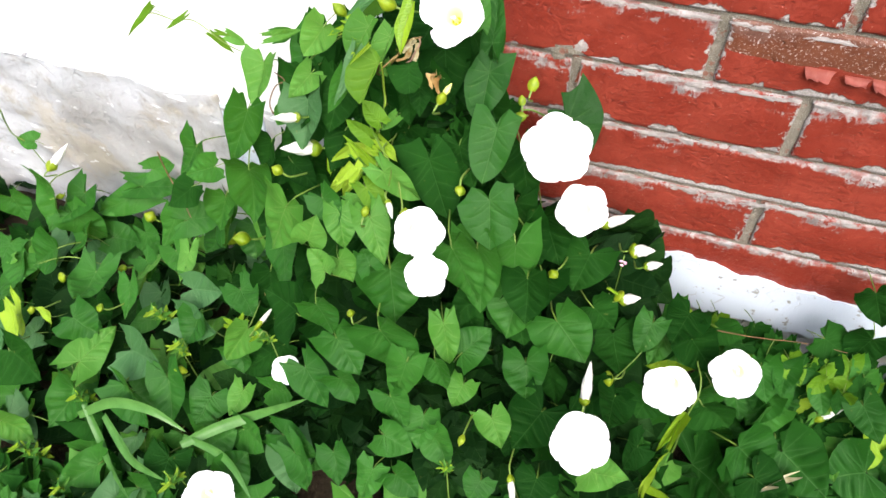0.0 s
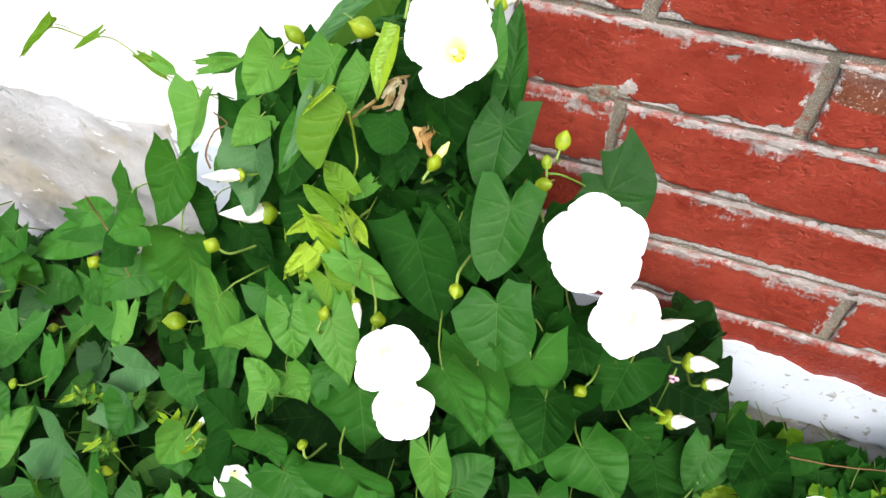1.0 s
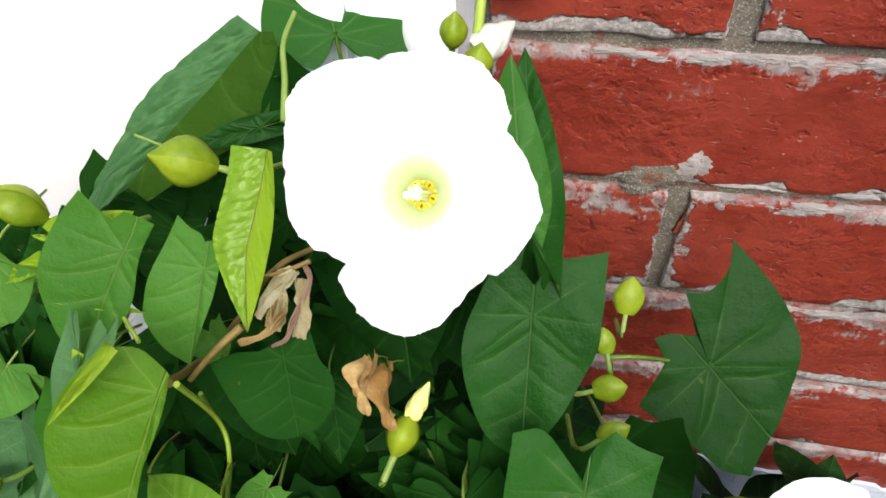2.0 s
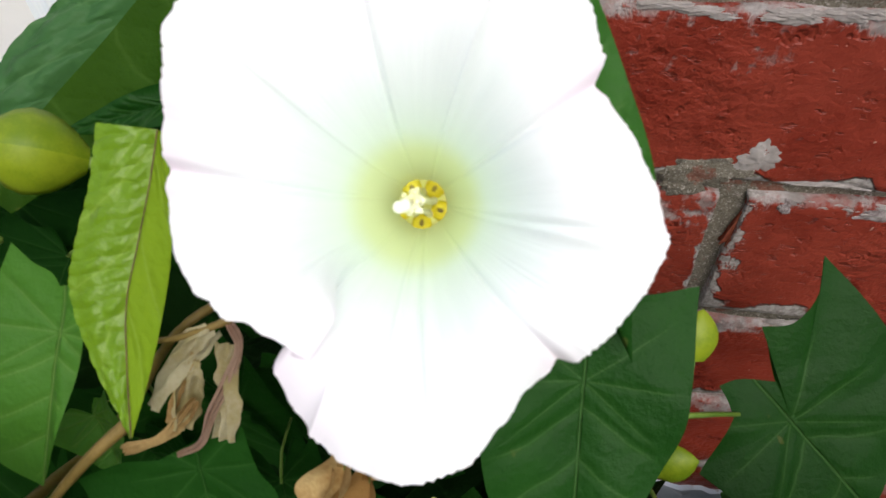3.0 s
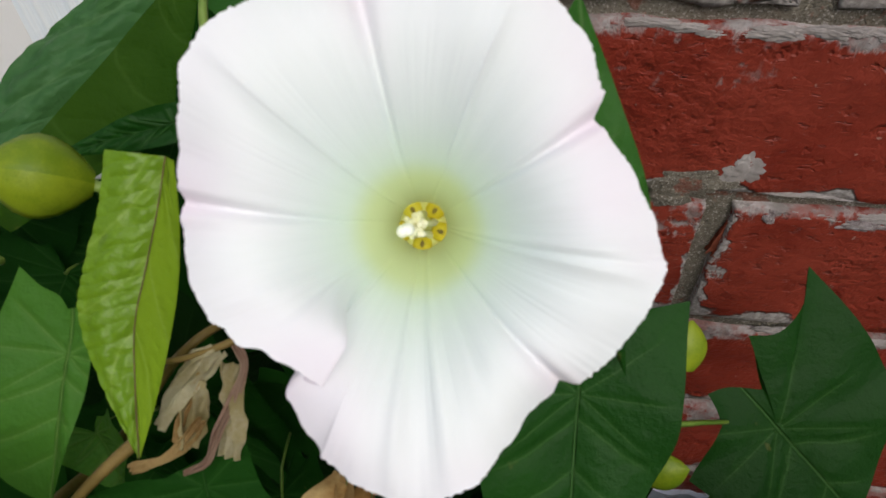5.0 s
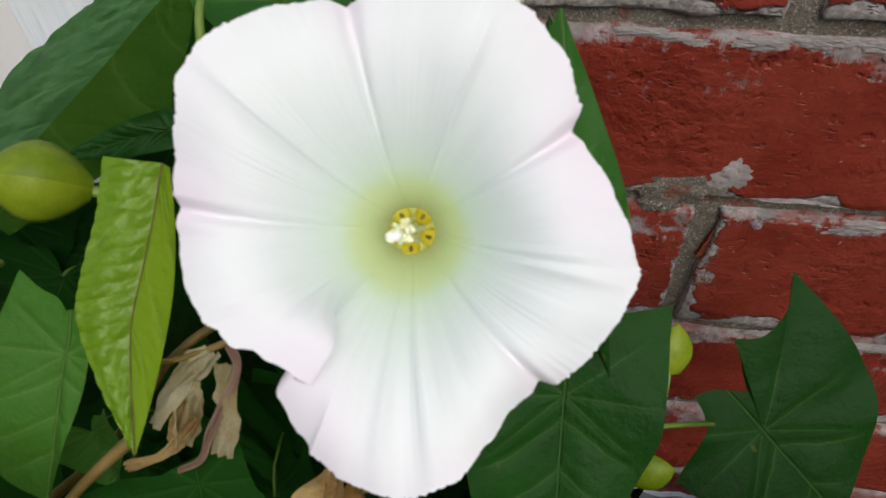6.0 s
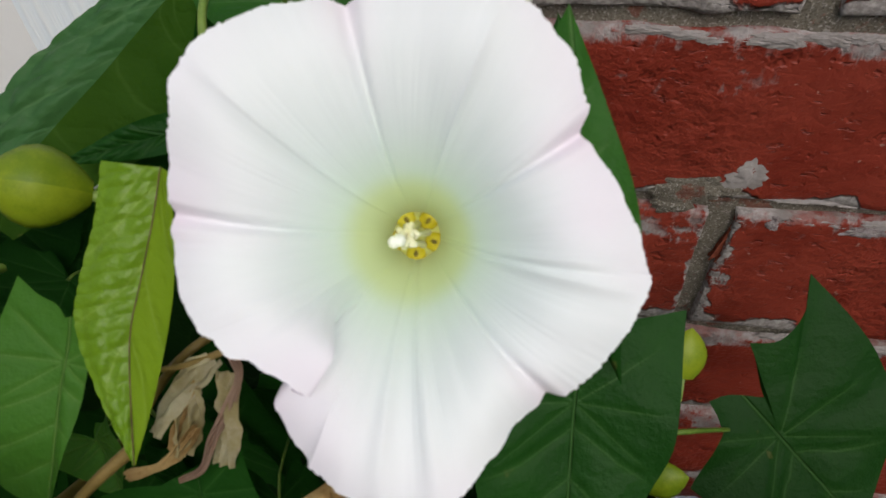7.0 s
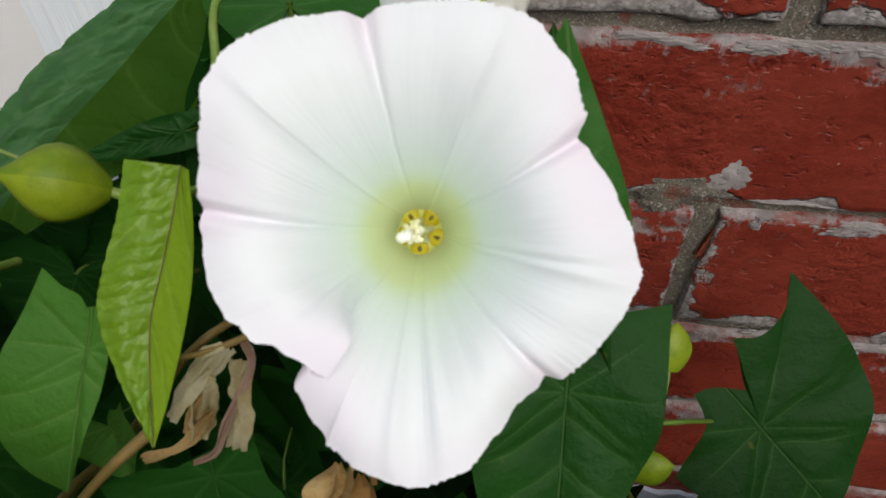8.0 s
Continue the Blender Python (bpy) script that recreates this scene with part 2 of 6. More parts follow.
def brick_material(bare=False):
    m = Mat("painted_brick_bare" if bare else "painted_brick_red")
    at = m.place("World")
    u, v = m.uv("shape")
    big, mid_n, fine = m.noise(at, 9.0, 3.0), m.noise(at, 75.0, 5.0, 0.62), m.noise(at, 520.0, 4.0, 0.6)
    wide = m.noise(at, 30.0, 4.0, 0.6, (0.5, 1, 1.3))
    wide_b = m.noise(at, 23.0, 4.0, 0.6, (0.55, 1, 0.4))
    red = m.mix(m.step(big, 0.35, 0.68), (0.185, 0.027, 0.016), (0.240, 0.042, 0.026))
    red = m.mix(m.math("MULTIPLY", m.step(mid_n, 0.46, 0.74), 0.55), red, (0.125, 0.013, 0.008))
    dust = m.step(m.noise(at, 38.0, 5.0, 0.7, (1, 1, 0.45)), 0.5, 0.75)
    red = m.mix(m.math("MULTIPLY", dust, 0.3), red, (0.245, 0.052, 0.034))
    red = m.mix(m.math("MULTIPLY", m.step(m.noise(at, 900.0, 3.0, 0.7), 0.5, 0.7), 0.12), red, (0.12, 0.012, 0.008))
    speck = m.step(m.noise(at, 300.0, 2.0), 0.715, 0.75)
    red = m.mix(m.math("MULTIPLY", speck, 0.55), red, (0.42, 0.27, 0.22))
    # upper edge: a feathery band where the paint weathers to grey; lower edge: crisp chips
    feather = m.noise(at, 300.0, 4.0, 0.65, (1, 1, 0.4))
    torn = m.noise(at, 120.0, 4.0, 0.65)
    reach = m.math("ADD", 0.01, m.math("MULTIPLY", m.step(wide, 0.40, 0.66), 0.24))
    reach = m.math("ADD", reach, m.math("MULTIPLY", m.math("SUBTRACT", torn, 0.5), 0.30))
    reach = m.math("ADD", reach, m.math("MULTIPLY", m.math("SUBTRACT", feather, 0.5), 0.44))
    top = m.math("SUBTRACT", 1.0, m.step(m.math("SUBTRACT", m.math("SUBTRACT", 1.0, v), reach), -0.05, 0.05))
    chip = m.math("SUBTRACT", m.math("MULTIPLY", m.step(wide_b, 0.40, 0.58), 0.16), 0.035)
    chip = m.math("ADD", chip, m.math("MULTIPLY", m.math("SUBTRACT", torn, 0.5), 0.14))
    low = m.math("SUBTRACT", 1.0, m.step(m.math("SUBTRACT", v, chip), -0.012, 0.012))
    side = m.math("SUBTRACT", 0.5, m.math("ABSOLUTE", m.math("SUBTRACT", u, 0.5)))
    ends = m.math("ADD", m.math("MULTIPLY", m.math("SUBTRACT", torn, 0.46), 0.14), m.math("MULTIPLY", m.math("SUBTRACT", feather, 0.5), 0.08))
    ends = m.math("SUBTRACT", 1.0, m.step(m.math("SUBTRACT", side, ends), -0.006, 0.006))
    crisp = m.math("MAXIMUM", low, ends)
    grey = m.mix(m.step(mid_n, 0.36, 0.66), (0.19, 0.172, 0.165), (0.36, 0.335, 0.33))
    grey = m.mix(m.math("MULTIPLY", m.step(feather, 0.52, 0.66), 0.40), grey, (0.19, 0.075, 0.06))
    pale = m.mix(m.step(fine, 0.35, 0.65), (0.23, 0.21, 0.20), (0.39, 0.365, 0.35))
    if bare:
        brown = m.mix(mid_n, (0.075, 0.022, 0.012), (0.17, 0.062, 0.032))
        brown = m.mix(m.step(m.noise(at, 420.0, 4.0, 0.7), 0.56, 0.66), brown, (0.40, 0.35, 0.34))
        cut = m.step(m.math("ADD", v, m.math("MULTIPLY", m.math("SUBTRACT", wide, 0.5), 0.5)), 0.47, 0.49)
        red = m.mix(cut, red, brown)
    top = m.math("MULTIPLY", m.math("MULTIPLY", top, 0.15 if bare else 1.0), m.math("ADD", 0.40, m.math("MULTIPLY", m.step(m.noise(at, 70.0, 4.0, 0.6), 0.38, 0.56), 0.6)))
    col = m.mix(top, red, grey)
    col = m.mix(crisp, col, pale)
    gone = m.math("MAXIMUM", m.math("MULTIPLY", top, 0.5), crisp)
    pits = m.step(m.noise(at, 105.0, 3.0), 0.60, 0.72)
    dents = m.step(m.noise(at, 260.0, 3.0, 0.6, (0.6, 1, 1.4)), 0.60, 0.70)
    dents = m.math("MULTIPLY", dents, m.step(m.noise(at, 22.0, 3.0), 0.44, 0.60))
    h = m.math("ADD", m.math("MULTIPLY", mid_n, 0.55), m.math("MULTIPLY", fine, 0.05))
    h = m.math("SUBTRACT", h, m.math("ADD", m.math("MULTIPLY", gone, 0.40), m.math("ADD", m.math("MULTIPLY", pits, 0.30), m.math("MULTIPLY", dents, 0.42))))
    rough_face = m.noise(at, 150.0, 4.0, 0.6)
    patchy = m.math("ADD", 0.12, m.math("MULTIPLY", m.step(m.noise(at, 16.0, 2.0), 0.40, 0.62), 0.6))
    nrm = m.bump(m.math("ADD", h, m.math("MULTIPLY", rough_face, patchy)), 0.62, 0.0042)
    return m.done(col, m.math("ADD", 0.36, m.math("MULTIPLY", gone, 0.55)), nrm, 0.19)


def mortar_material():
    m = Mat("sandy_mortar")
    at = m.place("World")
    a, b, c = m.noise(at, 30.0, 4.0), m.noise(at, 240.0, 5.0, 0.7), m.noise(at, 1300.0, 4.0, 0.75)
    col = m.mix(a, (0.17, 0.152, 0.115), (0.31, 0.285, 0.235))
    col = m.mix(m.step(b, 0.55, 0.75), col, (0.34, 0.315, 0.28))
    col = m.mix(m.math("MULTIPLY", m.step(c, 0.50, 0.60), 0.55), col, (0.075, 0.062, 0.045))
    col = m.mix(m.math("MULTIPLY", m.step(m.noise(at, 1100.0, 2.0), 0.58, 0.64), 0.8), col, (0.47, 0.44, 0.40))
    col = m.mix(m.math("MULTIPLY", m.step(m.noise(at, 60.0, 5.0, 0.65), 0.57, 0.63), 0.6), col, (0.26, 0.06, 0.032))
    nrm = m.bump(m.math("ADD", m.math("MULTIPLY", a, 0.8), m.math("ADD", m.math("MULTIPLY", c, 0.35), m.math("MULTIPLY", b, 0.8))), 1.0, 0.0036)
    return m.done(col, 0.95, nrm, 0.12)


def white_paint_material(name, tone, worn, chips):
    m = Mat(name)
    at = m.place("World")
    a, b, c = m.noise(at, 7.0, 4.0), m.noise(at, 60.0, 5.0, 0.6), m.noise(at, 500.0, 3.0)
    col = m.mix(a, tone, tuple(0.93 * x for x in tone))
    crack = m.node("TexVoronoi", Vector=at, Scale=34.0)
    crack.feature = "DISTANCE_TO_EDGE"
    line = m.math("MULTIPLY", m.math("SUBTRACT", 1.0, m.step(m.math("ADD", crack.outputs["Distance"], m.math("MULTIPLY", m.math("SUBTRACT", b, 0.5), 0.12)), 0.004, 0.016)), m.step(m.noise(at, 16.0, 4.0, 0.7), 0.52, 0.6))
    col = m.mix(m.math("MULTIPLY", line, 0.4 * chips), col, worn)
    col = m.mix(m.math("MULTIPLY", m.step(b, 0.62, 0.65), chips), col, worn)
    nrm = m.bump(m.math("ADD", b, m.math("SUBTRACT", m.math("MULTIPLY", c, 0.2), m.math("MULTIPLY", line, chips))), 0.15 + 0.3 * chips, 0.004)
    return m.done(col, 0.55, nrm, 0.35)


def wood_paint_material():
    m = Mat("painted_board_white")
    at = m.place("World")
    g = m.noise(at, 60.0, 4.0, 0.6, (9.0, 9.0, 0.5))
    b = m.noise(at, 30.0, 4.0)
    col = m.mix(m.step(g, 0.35, 0.7), (0.84, 0.91, 0.97), (0.90, 0.95, 0.98))
    col = m.mix(m.math("MULTIPLY", m.step(b, 0.66, 0.72), 0.12), col, (0.45, 0.43, 0.40))
    return m.done(col, 0.5, m.bump(g, 0.4, 0.002), 0.35)


def concrete_material():
    m = Mat("rough_concrete")
    at = m.place("World")
    a, b, c = m.noise(at, 6.0, 5.0), m.noise(at, 42.0, 6.0, 0.65), m.noise(at, 380.0, 4.0, 0.65)
    col = m.mix(m.step(a, 0.3, 0.7), (0.30, 0.295, 0.29), (0.52, 0.53, 0.55))
    col = m.mix(m.math("MULTIPLY", m.step(m.noise(at, 3.1, 4.0, 0.6), 0.46, 0.60), 0.55), col, (0.56, 0.59, 0.64))
    col = m.mix(m.math("MULTIPLY", m.step(m.noise(at, 8.0, 5.0, 0.65), 0.56, 0.66), 0.55), col, (0.40, 0.355, 0.27))
    col = m.mix(m.math("MULTIPLY", m.step(b, 0.5, 0.72), 0.6), col, (0.29, 0.27, 0.245))
    col = m.mix(m.math("MULTIPLY", m.step(m.noise(at, 24.0, 5.0, 0.6, (1, 1, 2.2)), 0.62, 0.66), 0.8), col, (0.74, 0.75, 0.77))
    crack = m.node("TexVoronoi", Vector=at, Scale=7.0)
    crack.feature = "DISTANCE_TO_EDGE"
    line = m.math("SUBTRACT", 1.0, m.step(m.math("ADD", crack.outputs["Distance"], m.math("MULTIPLY", m.math("SUBTRACT", b, 0.5), 0.05)), 0.0, 0.006))
    line = m.math("MULTIPLY", line, m.step(a, 0.5, 0.6))
    col = m.mix(m.math("MULTIPLY", line, 0.6), col, (0.10, 0.09, 0.08))
    h = m.math("ADD", m.math("ADD", b, m.math("MULTIPLY", c, 0.4)), m.math("MULTIPLY", line, -0.8))
    return m.done(col, 0.9, m.bump(h, 0.8, 0.008), 0.2)


SOIL, BRICK, BRICK_BARE, MORTAR = soil_material(), brick_material(), brick_material(True), mortar_material()
WHITE_WALL = white_paint_material("white_wall_paint", (0.88, 0.88, 0.88), (0.6, 0.6, 0.6), 0.04)
WHITE_BASE = white_paint_material("bluish_white_base_paint", (0.55, 0.62, 0.72), (0.24, 0.225, 0.21), 0.85)
FLAKE = plain("loose_red_paint", (0.36, 0.09, 0.07), (0.46, 0.15, 0.12), 90.0, 0.5, 0.3, 0.3, 0.0, False)
CHIP = plain("bare_orange_brick", (0.13, 0.032, 0.018), (0.23, 0.065, 0.036), 240.0, 0.9, 0.5, 0.15, 0.0, False)
BARE_SPOT = plain("weathered_purple_brick", (0.085, 0.055, 0.055), (0.40, 0.37, 0.37), 330.0, 0.9, 0.6, 0.15, 0.0, False)
# dull dark surface for the added wall that blocks low sky
SKY_BLOCKER = plain("sky_blocker_dark", (0.05, 0.06, 0.04), (0.10, 0.10, 0.07), 3.0, 0.8, 0.3, 0.2, 0.0, False)
BOARD, CONCRETE = wood_paint_material(), concrete_material()


# ---- building helpers ----
def finish(name, bm, material, parent=None, label="", smooth=True):
    me = bpy.data.meshes.new(name)
    bm.to_mesh(me)
    bm.free()
    for mat in material if isinstance(material, (list, tuple)) else (material,):
        me.materials.append(mat)
    for p in me.polygons:
        p.use_smooth = smooth
    me.set_sharp_from_angle(angle=radians(60))
    ob = new(name, me)
    if parent:
        ob.parent = parent
    if label:
        ob["label"] = label
    return ob


def part(name, bm, material, parent, label="", smooth=True):
    return finish(name, bm, material, parent, label, smooth)


def on_mesh(name, mesh, parent, m, label=""):
    ob = new(name, mesh)
    ob.parent = parent
    ob.matrix_basis = m
    if label:
        ob["label"] = label
    return ob


def add_tube(bm, points, radii, sides=6, mat=0):
    """A tube along points; closed at the far end."""
    pts = [Vector(p) for p in points]
    rings, ref = [], Vector((0.3, 0.2, 1)).normalized()
    for i, p in enumerate(pts):
        d = (pts[min(i + 1, len(pts) - 1)] - pts[max(i - 1, 0)]).normalized()
        a = d.cross(ref)
        a = a.normalized() if a.length > 1e-4 else Vector((1, 0, 0))
        b = d.cross(a)
        r = radii if isinstance(radii, (int, float)) else radii[i]
        rings.append([bm.verts.new(p + r * (math.cos(t) * a + math.sin(t) * b)) for t in (2 * math.pi * k / sides for k in range(sides))])
    for r0, r1 in zip(rings, rings[1:]):
        for k in range(sides):
            bm.faces.new((r0[k], r0[(k + 1) % sides], r1[(k + 1) % sides], r1[k])).material_index = mat
    for ring in (rings[0], rings[-1]):
        bm.faces.new(ring).material_index = mat


def glide(points, n):
    """Catmull-Rom through points, n steps a span."""
    p = [Vector(q) for q in points]
    p = [2 * p[0] - p[1]] + p + [2 * p[-1] - p[-2]]
    out = []
    for i in range(1, len(p) - 2):
        for k in range(n):
            t = k / n
            out.append(0.5 * (2 * p[i] + (p[i + 1] - p[i - 1]) * t + (2 * p[i - 1] - 5 * p[i] + 4 * p[i + 1] - p[i + 2]) * t * t + (3 * p[i] - p[i - 1] - 3 * p[i + 1] + p[i + 2]) * t ** 3))
    return out + [p[-2]]


def slab(bm, x0, x1, y0, y1, z0, z1, nx=1, nz=1, rough=0.0, edge=0.0):
    """A block whose front (low y) is a grid; edge: how uneven its top and bottom run."""
    grid = []
    for j in range(nz + 1):
        row = []
        for i in range(nx + 1):
            x, z = x0 + (x1 - x0) * i / nx, z0 + (z1 - z0) * j / nz
            if edge and j in (0, nz):
                z += edge * noise.noise((x * 30, z * 7, 3.1)) + 0.5 * edge * noise.noise((x * 110, z * 7, 9.1))
            y = y0 + rough * noise.noise((x * 25, z * 25, 1.7))
            row.append(bm.verts.new((x, y, z)))
        grid.append(row)
    back = [[bm.verts.new((row[i].co.x, y1, row[i].co.z)) for i in range(nx + 1)] for row in (grid[0], grid[-1])]
    for j in range(nz):
        for i in range(nx):
            bm.faces.new((grid[j][i], grid[j][i + 1], grid[j + 1][i + 1], grid[j + 1][i]))
    for i in range(nx):
        bm.faces.new((back[0][i], back[0][i + 1], grid[0][i + 1], grid[0][i]))
        bm.faces.new((grid[-1][i], grid[-1][i + 1], back[1][i + 1], back[1][i]))
    for i in (0, nx):
        bm.faces.new([grid[j][i] for j in range(nz + 1)] + [back[1][i], back[0][i]])
    bm.faces.new(back[0] + back[1][::-1])
    bmesh.ops.recalc_face_normals(bm, faces=bm.faces)


# ---- ground and walls ----
bm = bmesh.new()
xs = [-60, -12, -3, -1.6] + [-1.3 + 0.06 * i for i in range(40)] + [1.3, 3, 12, 60]
ys = [-60, -12, -3, -1.6] + [-1.1 + 0.06 * i for i in range(19)] + [0.25, 3, 12, 60]
sheet = [[bm.verts.new((x, y, 0.03 * noise.noise((x * 5, y * 5, 0)) + 0.012 * noise.noise((x * 21, y * 21, 4)) if abs(x) < 1.4 and -1.2 < y else 0.0)) for x in xs] for y in ys]
for r0, r1 in zip(sheet, sheet[1:]):
    for i in range(len(xs) - 1):
        bm.faces.new((r0[i], r0[i + 1], r1[i + 1], r1[i]))
tagged(finish("ground", bm, SOIL), "dark crumbly garden soil under the leaves", "ground", kind="structure")

COURSE, LENGTH, BED = 0.0677, 0.2135, 0.4265
BRICK_H, BRICK_L = 0.0602, 0.2030
bm = bmesh.new()
slab(bm, -0.092, 2.2, 0.0046, 0.22, 0.10, 2.0, 330, 230, 0.0022)
wall_1 = tagged(finish("wall_1", bm, MORTAR), "red-painted brick wall with worn sandy mortar joints", "wall", kind="structure")

bm = bmesh.new()
slab(bm, -2.6, -0.205, -0.040, 0.22, 0.300, 2.0, 60, 40, 0.003)
tagged(finish("wall_2", bm, WHITE_WALL), "bright white painted plaster wall above a concrete plinth", "wall", kind="structure")
bm = bmesh.new()
slab(bm, -2.6, -0.420, -0.047, 0.22, -0.1, 0.308, 160, 26, 0.008, 0.006)
tagged(finish("plinth", bm, CONCRETE), "grey weathered rough concrete plinth with cracks", "plinth", kind="structure")
bm = bmesh.new()
slab(bm, -0.4197, -0.3645, -0.0445, 0.2, -0.1, 0.2995, 20, 26, 0.004)
tagged(finish("plinth", bm, WHITE_BASE), "bluish white painted strip of the plinth", "plinth", kind="structure")
bm = bmesh.new()
slab(bm, -0.3642, -0.094, -0.0405, 0.2, -0.1, 0.2995, 50, 26, 0.006)
tagged(finish("plinth", bm, CONCRETE), "grey concrete plinth behind the climbing leaves", "plinth", kind="structure")
for x0, x1, y in ((-0.2049, -0.1298, -0.0398), (-0.1293, -0.0935, -0.036)):
    bm = bmesh.new()
    slab(bm, x0, x1, y, 0.2, 0.301, 2.0, 3, 40, 0.0008)
    tagged(finish("trim", bm, BOARD), "white painted upright wooden trim board, weathered", "trim", kind="structure")
bm = bmesh.new()
slab(bm, -0.09, 2.2, -0.0025, 0.2, 0.082, 0.168, 420, 8, 0.0015, 0.009)
for v in bm.verts:
    if v.co.z > 0.13:
        v.co.z += 0.012 - 0.085 * max(v.co.x - 0.1, -0.1) * (1 if v.co.x < 0.5 else 0.4 / max(v.co.x - 0.1, 0.1))
tagged(finish("trim", bm, WHITE_BASE), "flaking bluish white painted base band of the brick wall", "base band", kind="structure")
bm = bmesh.new()
slab(bm, -0.09, 2.2, 0.006, 0.2, -0.1, 0.10, 120, 6, 0.006)
tagged(finish("plinth", bm, CONCRETE), "grey concrete footing under the brick wall", "footing", kind="structure")
# unseen wall behind the camera, added to cut light from the low sky
bm = bmesh.new()
slab(bm, -6.0, 6.0, -2.75, -2.6, -0.1, 1.5, 6, 4, 0.0)
tagged(finish("wall_3", bm, SKY_BLOCKER), "plain dark unseen wall added behind the camera to block low sky light", "fence", kind="structure")


# ---- leaves ----
def leaf_outline(lobe, belly, fine, spread=1.0):
    """Half the outline of an arrow-shaped bindweed leaf, from the notch at its stalk round the lobe to the tip."""
    o = spread
    runs = [[(0, 0), (0.035 * o, -0.07 * lobe), (0.075 * o, -0.20 * lobe), (0.15 * o, -0.325 * lobe)],
            [(0.15 * o, -0.325 * lobe), (0.15 * o + 0.12, -0.262 * lobe), (0.445, -0.36 * lobe)],
            [(0.445, -0.36 * lobe), (0.452, -0.22 * lobe), (0.475, -0.08), (0.50, 0.06), (0.475 + 0.02 * belly, 0.22), (0.40 + 0.05 * belly, 0.43),
             (0.275 + 0.06 * belly, 0.66), (0.125 + 0.04 * belly, 0.86), (0.03, 0.97), (0, 1)]]
    return even(runs, fine)


def even(runs, fine):
    """Points at even steps along curved runs that meet in corners."""
    line = []
    for run in runs:
        line += [(p.x, p.y) for p in glide([(x, y, 0) for x, y in run], 8)][1 if line else 0:]
    far = [0.0]
    for (x0, y0), (x1, y1) in zip(line, line[1:]):
        far.append(far[-1] + math.hypot(x1 - x0, y1 - y0))
    out, k = [], 0
    for i in range(fine + 1):
        want = far[-1] * i / fine
        while k < len(far) - 2 and far[k + 1] < want:
            k += 1
        t = (want - far[k]) / (far[k + 1] - far[k])
        out.append((line[k][0] + t * (line[k + 1][0] - line[k][0]), line[k][1] + t * (line[k + 1][1] - line[k][1])))
    return out


def leaf_mesh(name, mat, seed, fold, bow, wave, lobe=1.0, belly=0.0, spread=1.0, rings=9, stalk=True, fine=48, quilt=0.05, sides=None):
    """Tip at +y, notch at the origin, half a unit wide to each side, facing +z."""
    rnd = random.Random(seed)
    ph = [rnd.uniform(0, 6.3) for _ in range(6)]
    bm = bmesh.new()
    uv, shape = bm.loops.layers.uv.new("vein"), bm.loops.layers.uv.new("shape")
    halves = [even(q, fine) for q in sides] if sides else [leaf_outline(lobe, belly, fine, spread)] * 2
    n = fine
    info = {}
    for sgn in (-1, 1):
        rows = []
        for i, (bx, by) in enumerate(halves[0 if sgn < 0 else 1]):
            s = i / n
            bx *= 1 + 0.06 * math.sin(7 * s + ph[sgn + 1])
            my = max(0.0, (s - 0.44) / 0.56) ** 1.25
            row = []
            for k in range(rings + 1):
                r = k / rings
                x, y = sgn * bx * r, my + (by - my) * r
                lay = y - abs(x) * (0.85 - 0.7 * abs(x))
                ribs = (0.5 + 0.5 * math.cos(2 * math.pi * VEINS * lay)) * min(1.0, max(0.0, (lay - 0.02) * 12))
                z = fold * abs(x) * (0.6 + 0.8 * abs(x)) - bow * 4 * (y * (1 - y)) * 0.25
                z += quilt * ribs * math.sin(math.pi * min(r * 0.9 + 0.05, 1)) * min(1, 2.2 * abs(x) / 0.3)
                z += wave * r * r * math.sin(11 * s + ph[2 + sgn] + 2 * y) + 0.6 * wave * math.sin(3 * y + ph[4]) * r
                z += 0.03 * math.sin(4 * x + 3 * y + ph[5]) + 0.012 * math.sin(13 * x + ph[1]) * math.sin(11 * y + ph[3])
                v = bm.verts.new((x, y, z))
                info[v] = (s, r, x, y)
                row.append(v)
            rows.append(row)
        for i in range(n):
            for k in range(rings):
                q = [rows[i][k], rows[i][k + 1], rows[i + 1][k + 1], rows[i + 1][k]]
                if sgn > 0:
                    q.reverse()
                try:
                    bm.faces.new(q)
                except ValueError:
                    pass
    bmesh.ops.remove_doubles(bm, verts=bm.verts, dist=1e-5)
    bm.faces.ensure_lookup_table()
    for f in bm.faces:
        for lp in f.loops:
            s, r, x, y = info.get(lp.vert, (0, 0, 0, 0))
            lp[uv].uv, lp[shape].uv = (s, r), (x + 0.5, (y + 0.3) / 1.3)
    if stalk:
        add_tube(bm, [(0, 0.02, -0.01), (0, -0.06, -0.05), (0.02, -0.15, -0.20), (0.03, -0.20, -0.45), (0.05, -0.22, -0.75)], [0.016, 0.016, 0.014, 0.014, 0.013], 5, 1)
    me = bpy.data.meshes.new(name)
    bm.to_mesh(me)
    bm.free()
    me.materials.append(mat)
    me.materials.append(STEM)
    for p in me.polygons:
        p.use_smooth = True
    return me


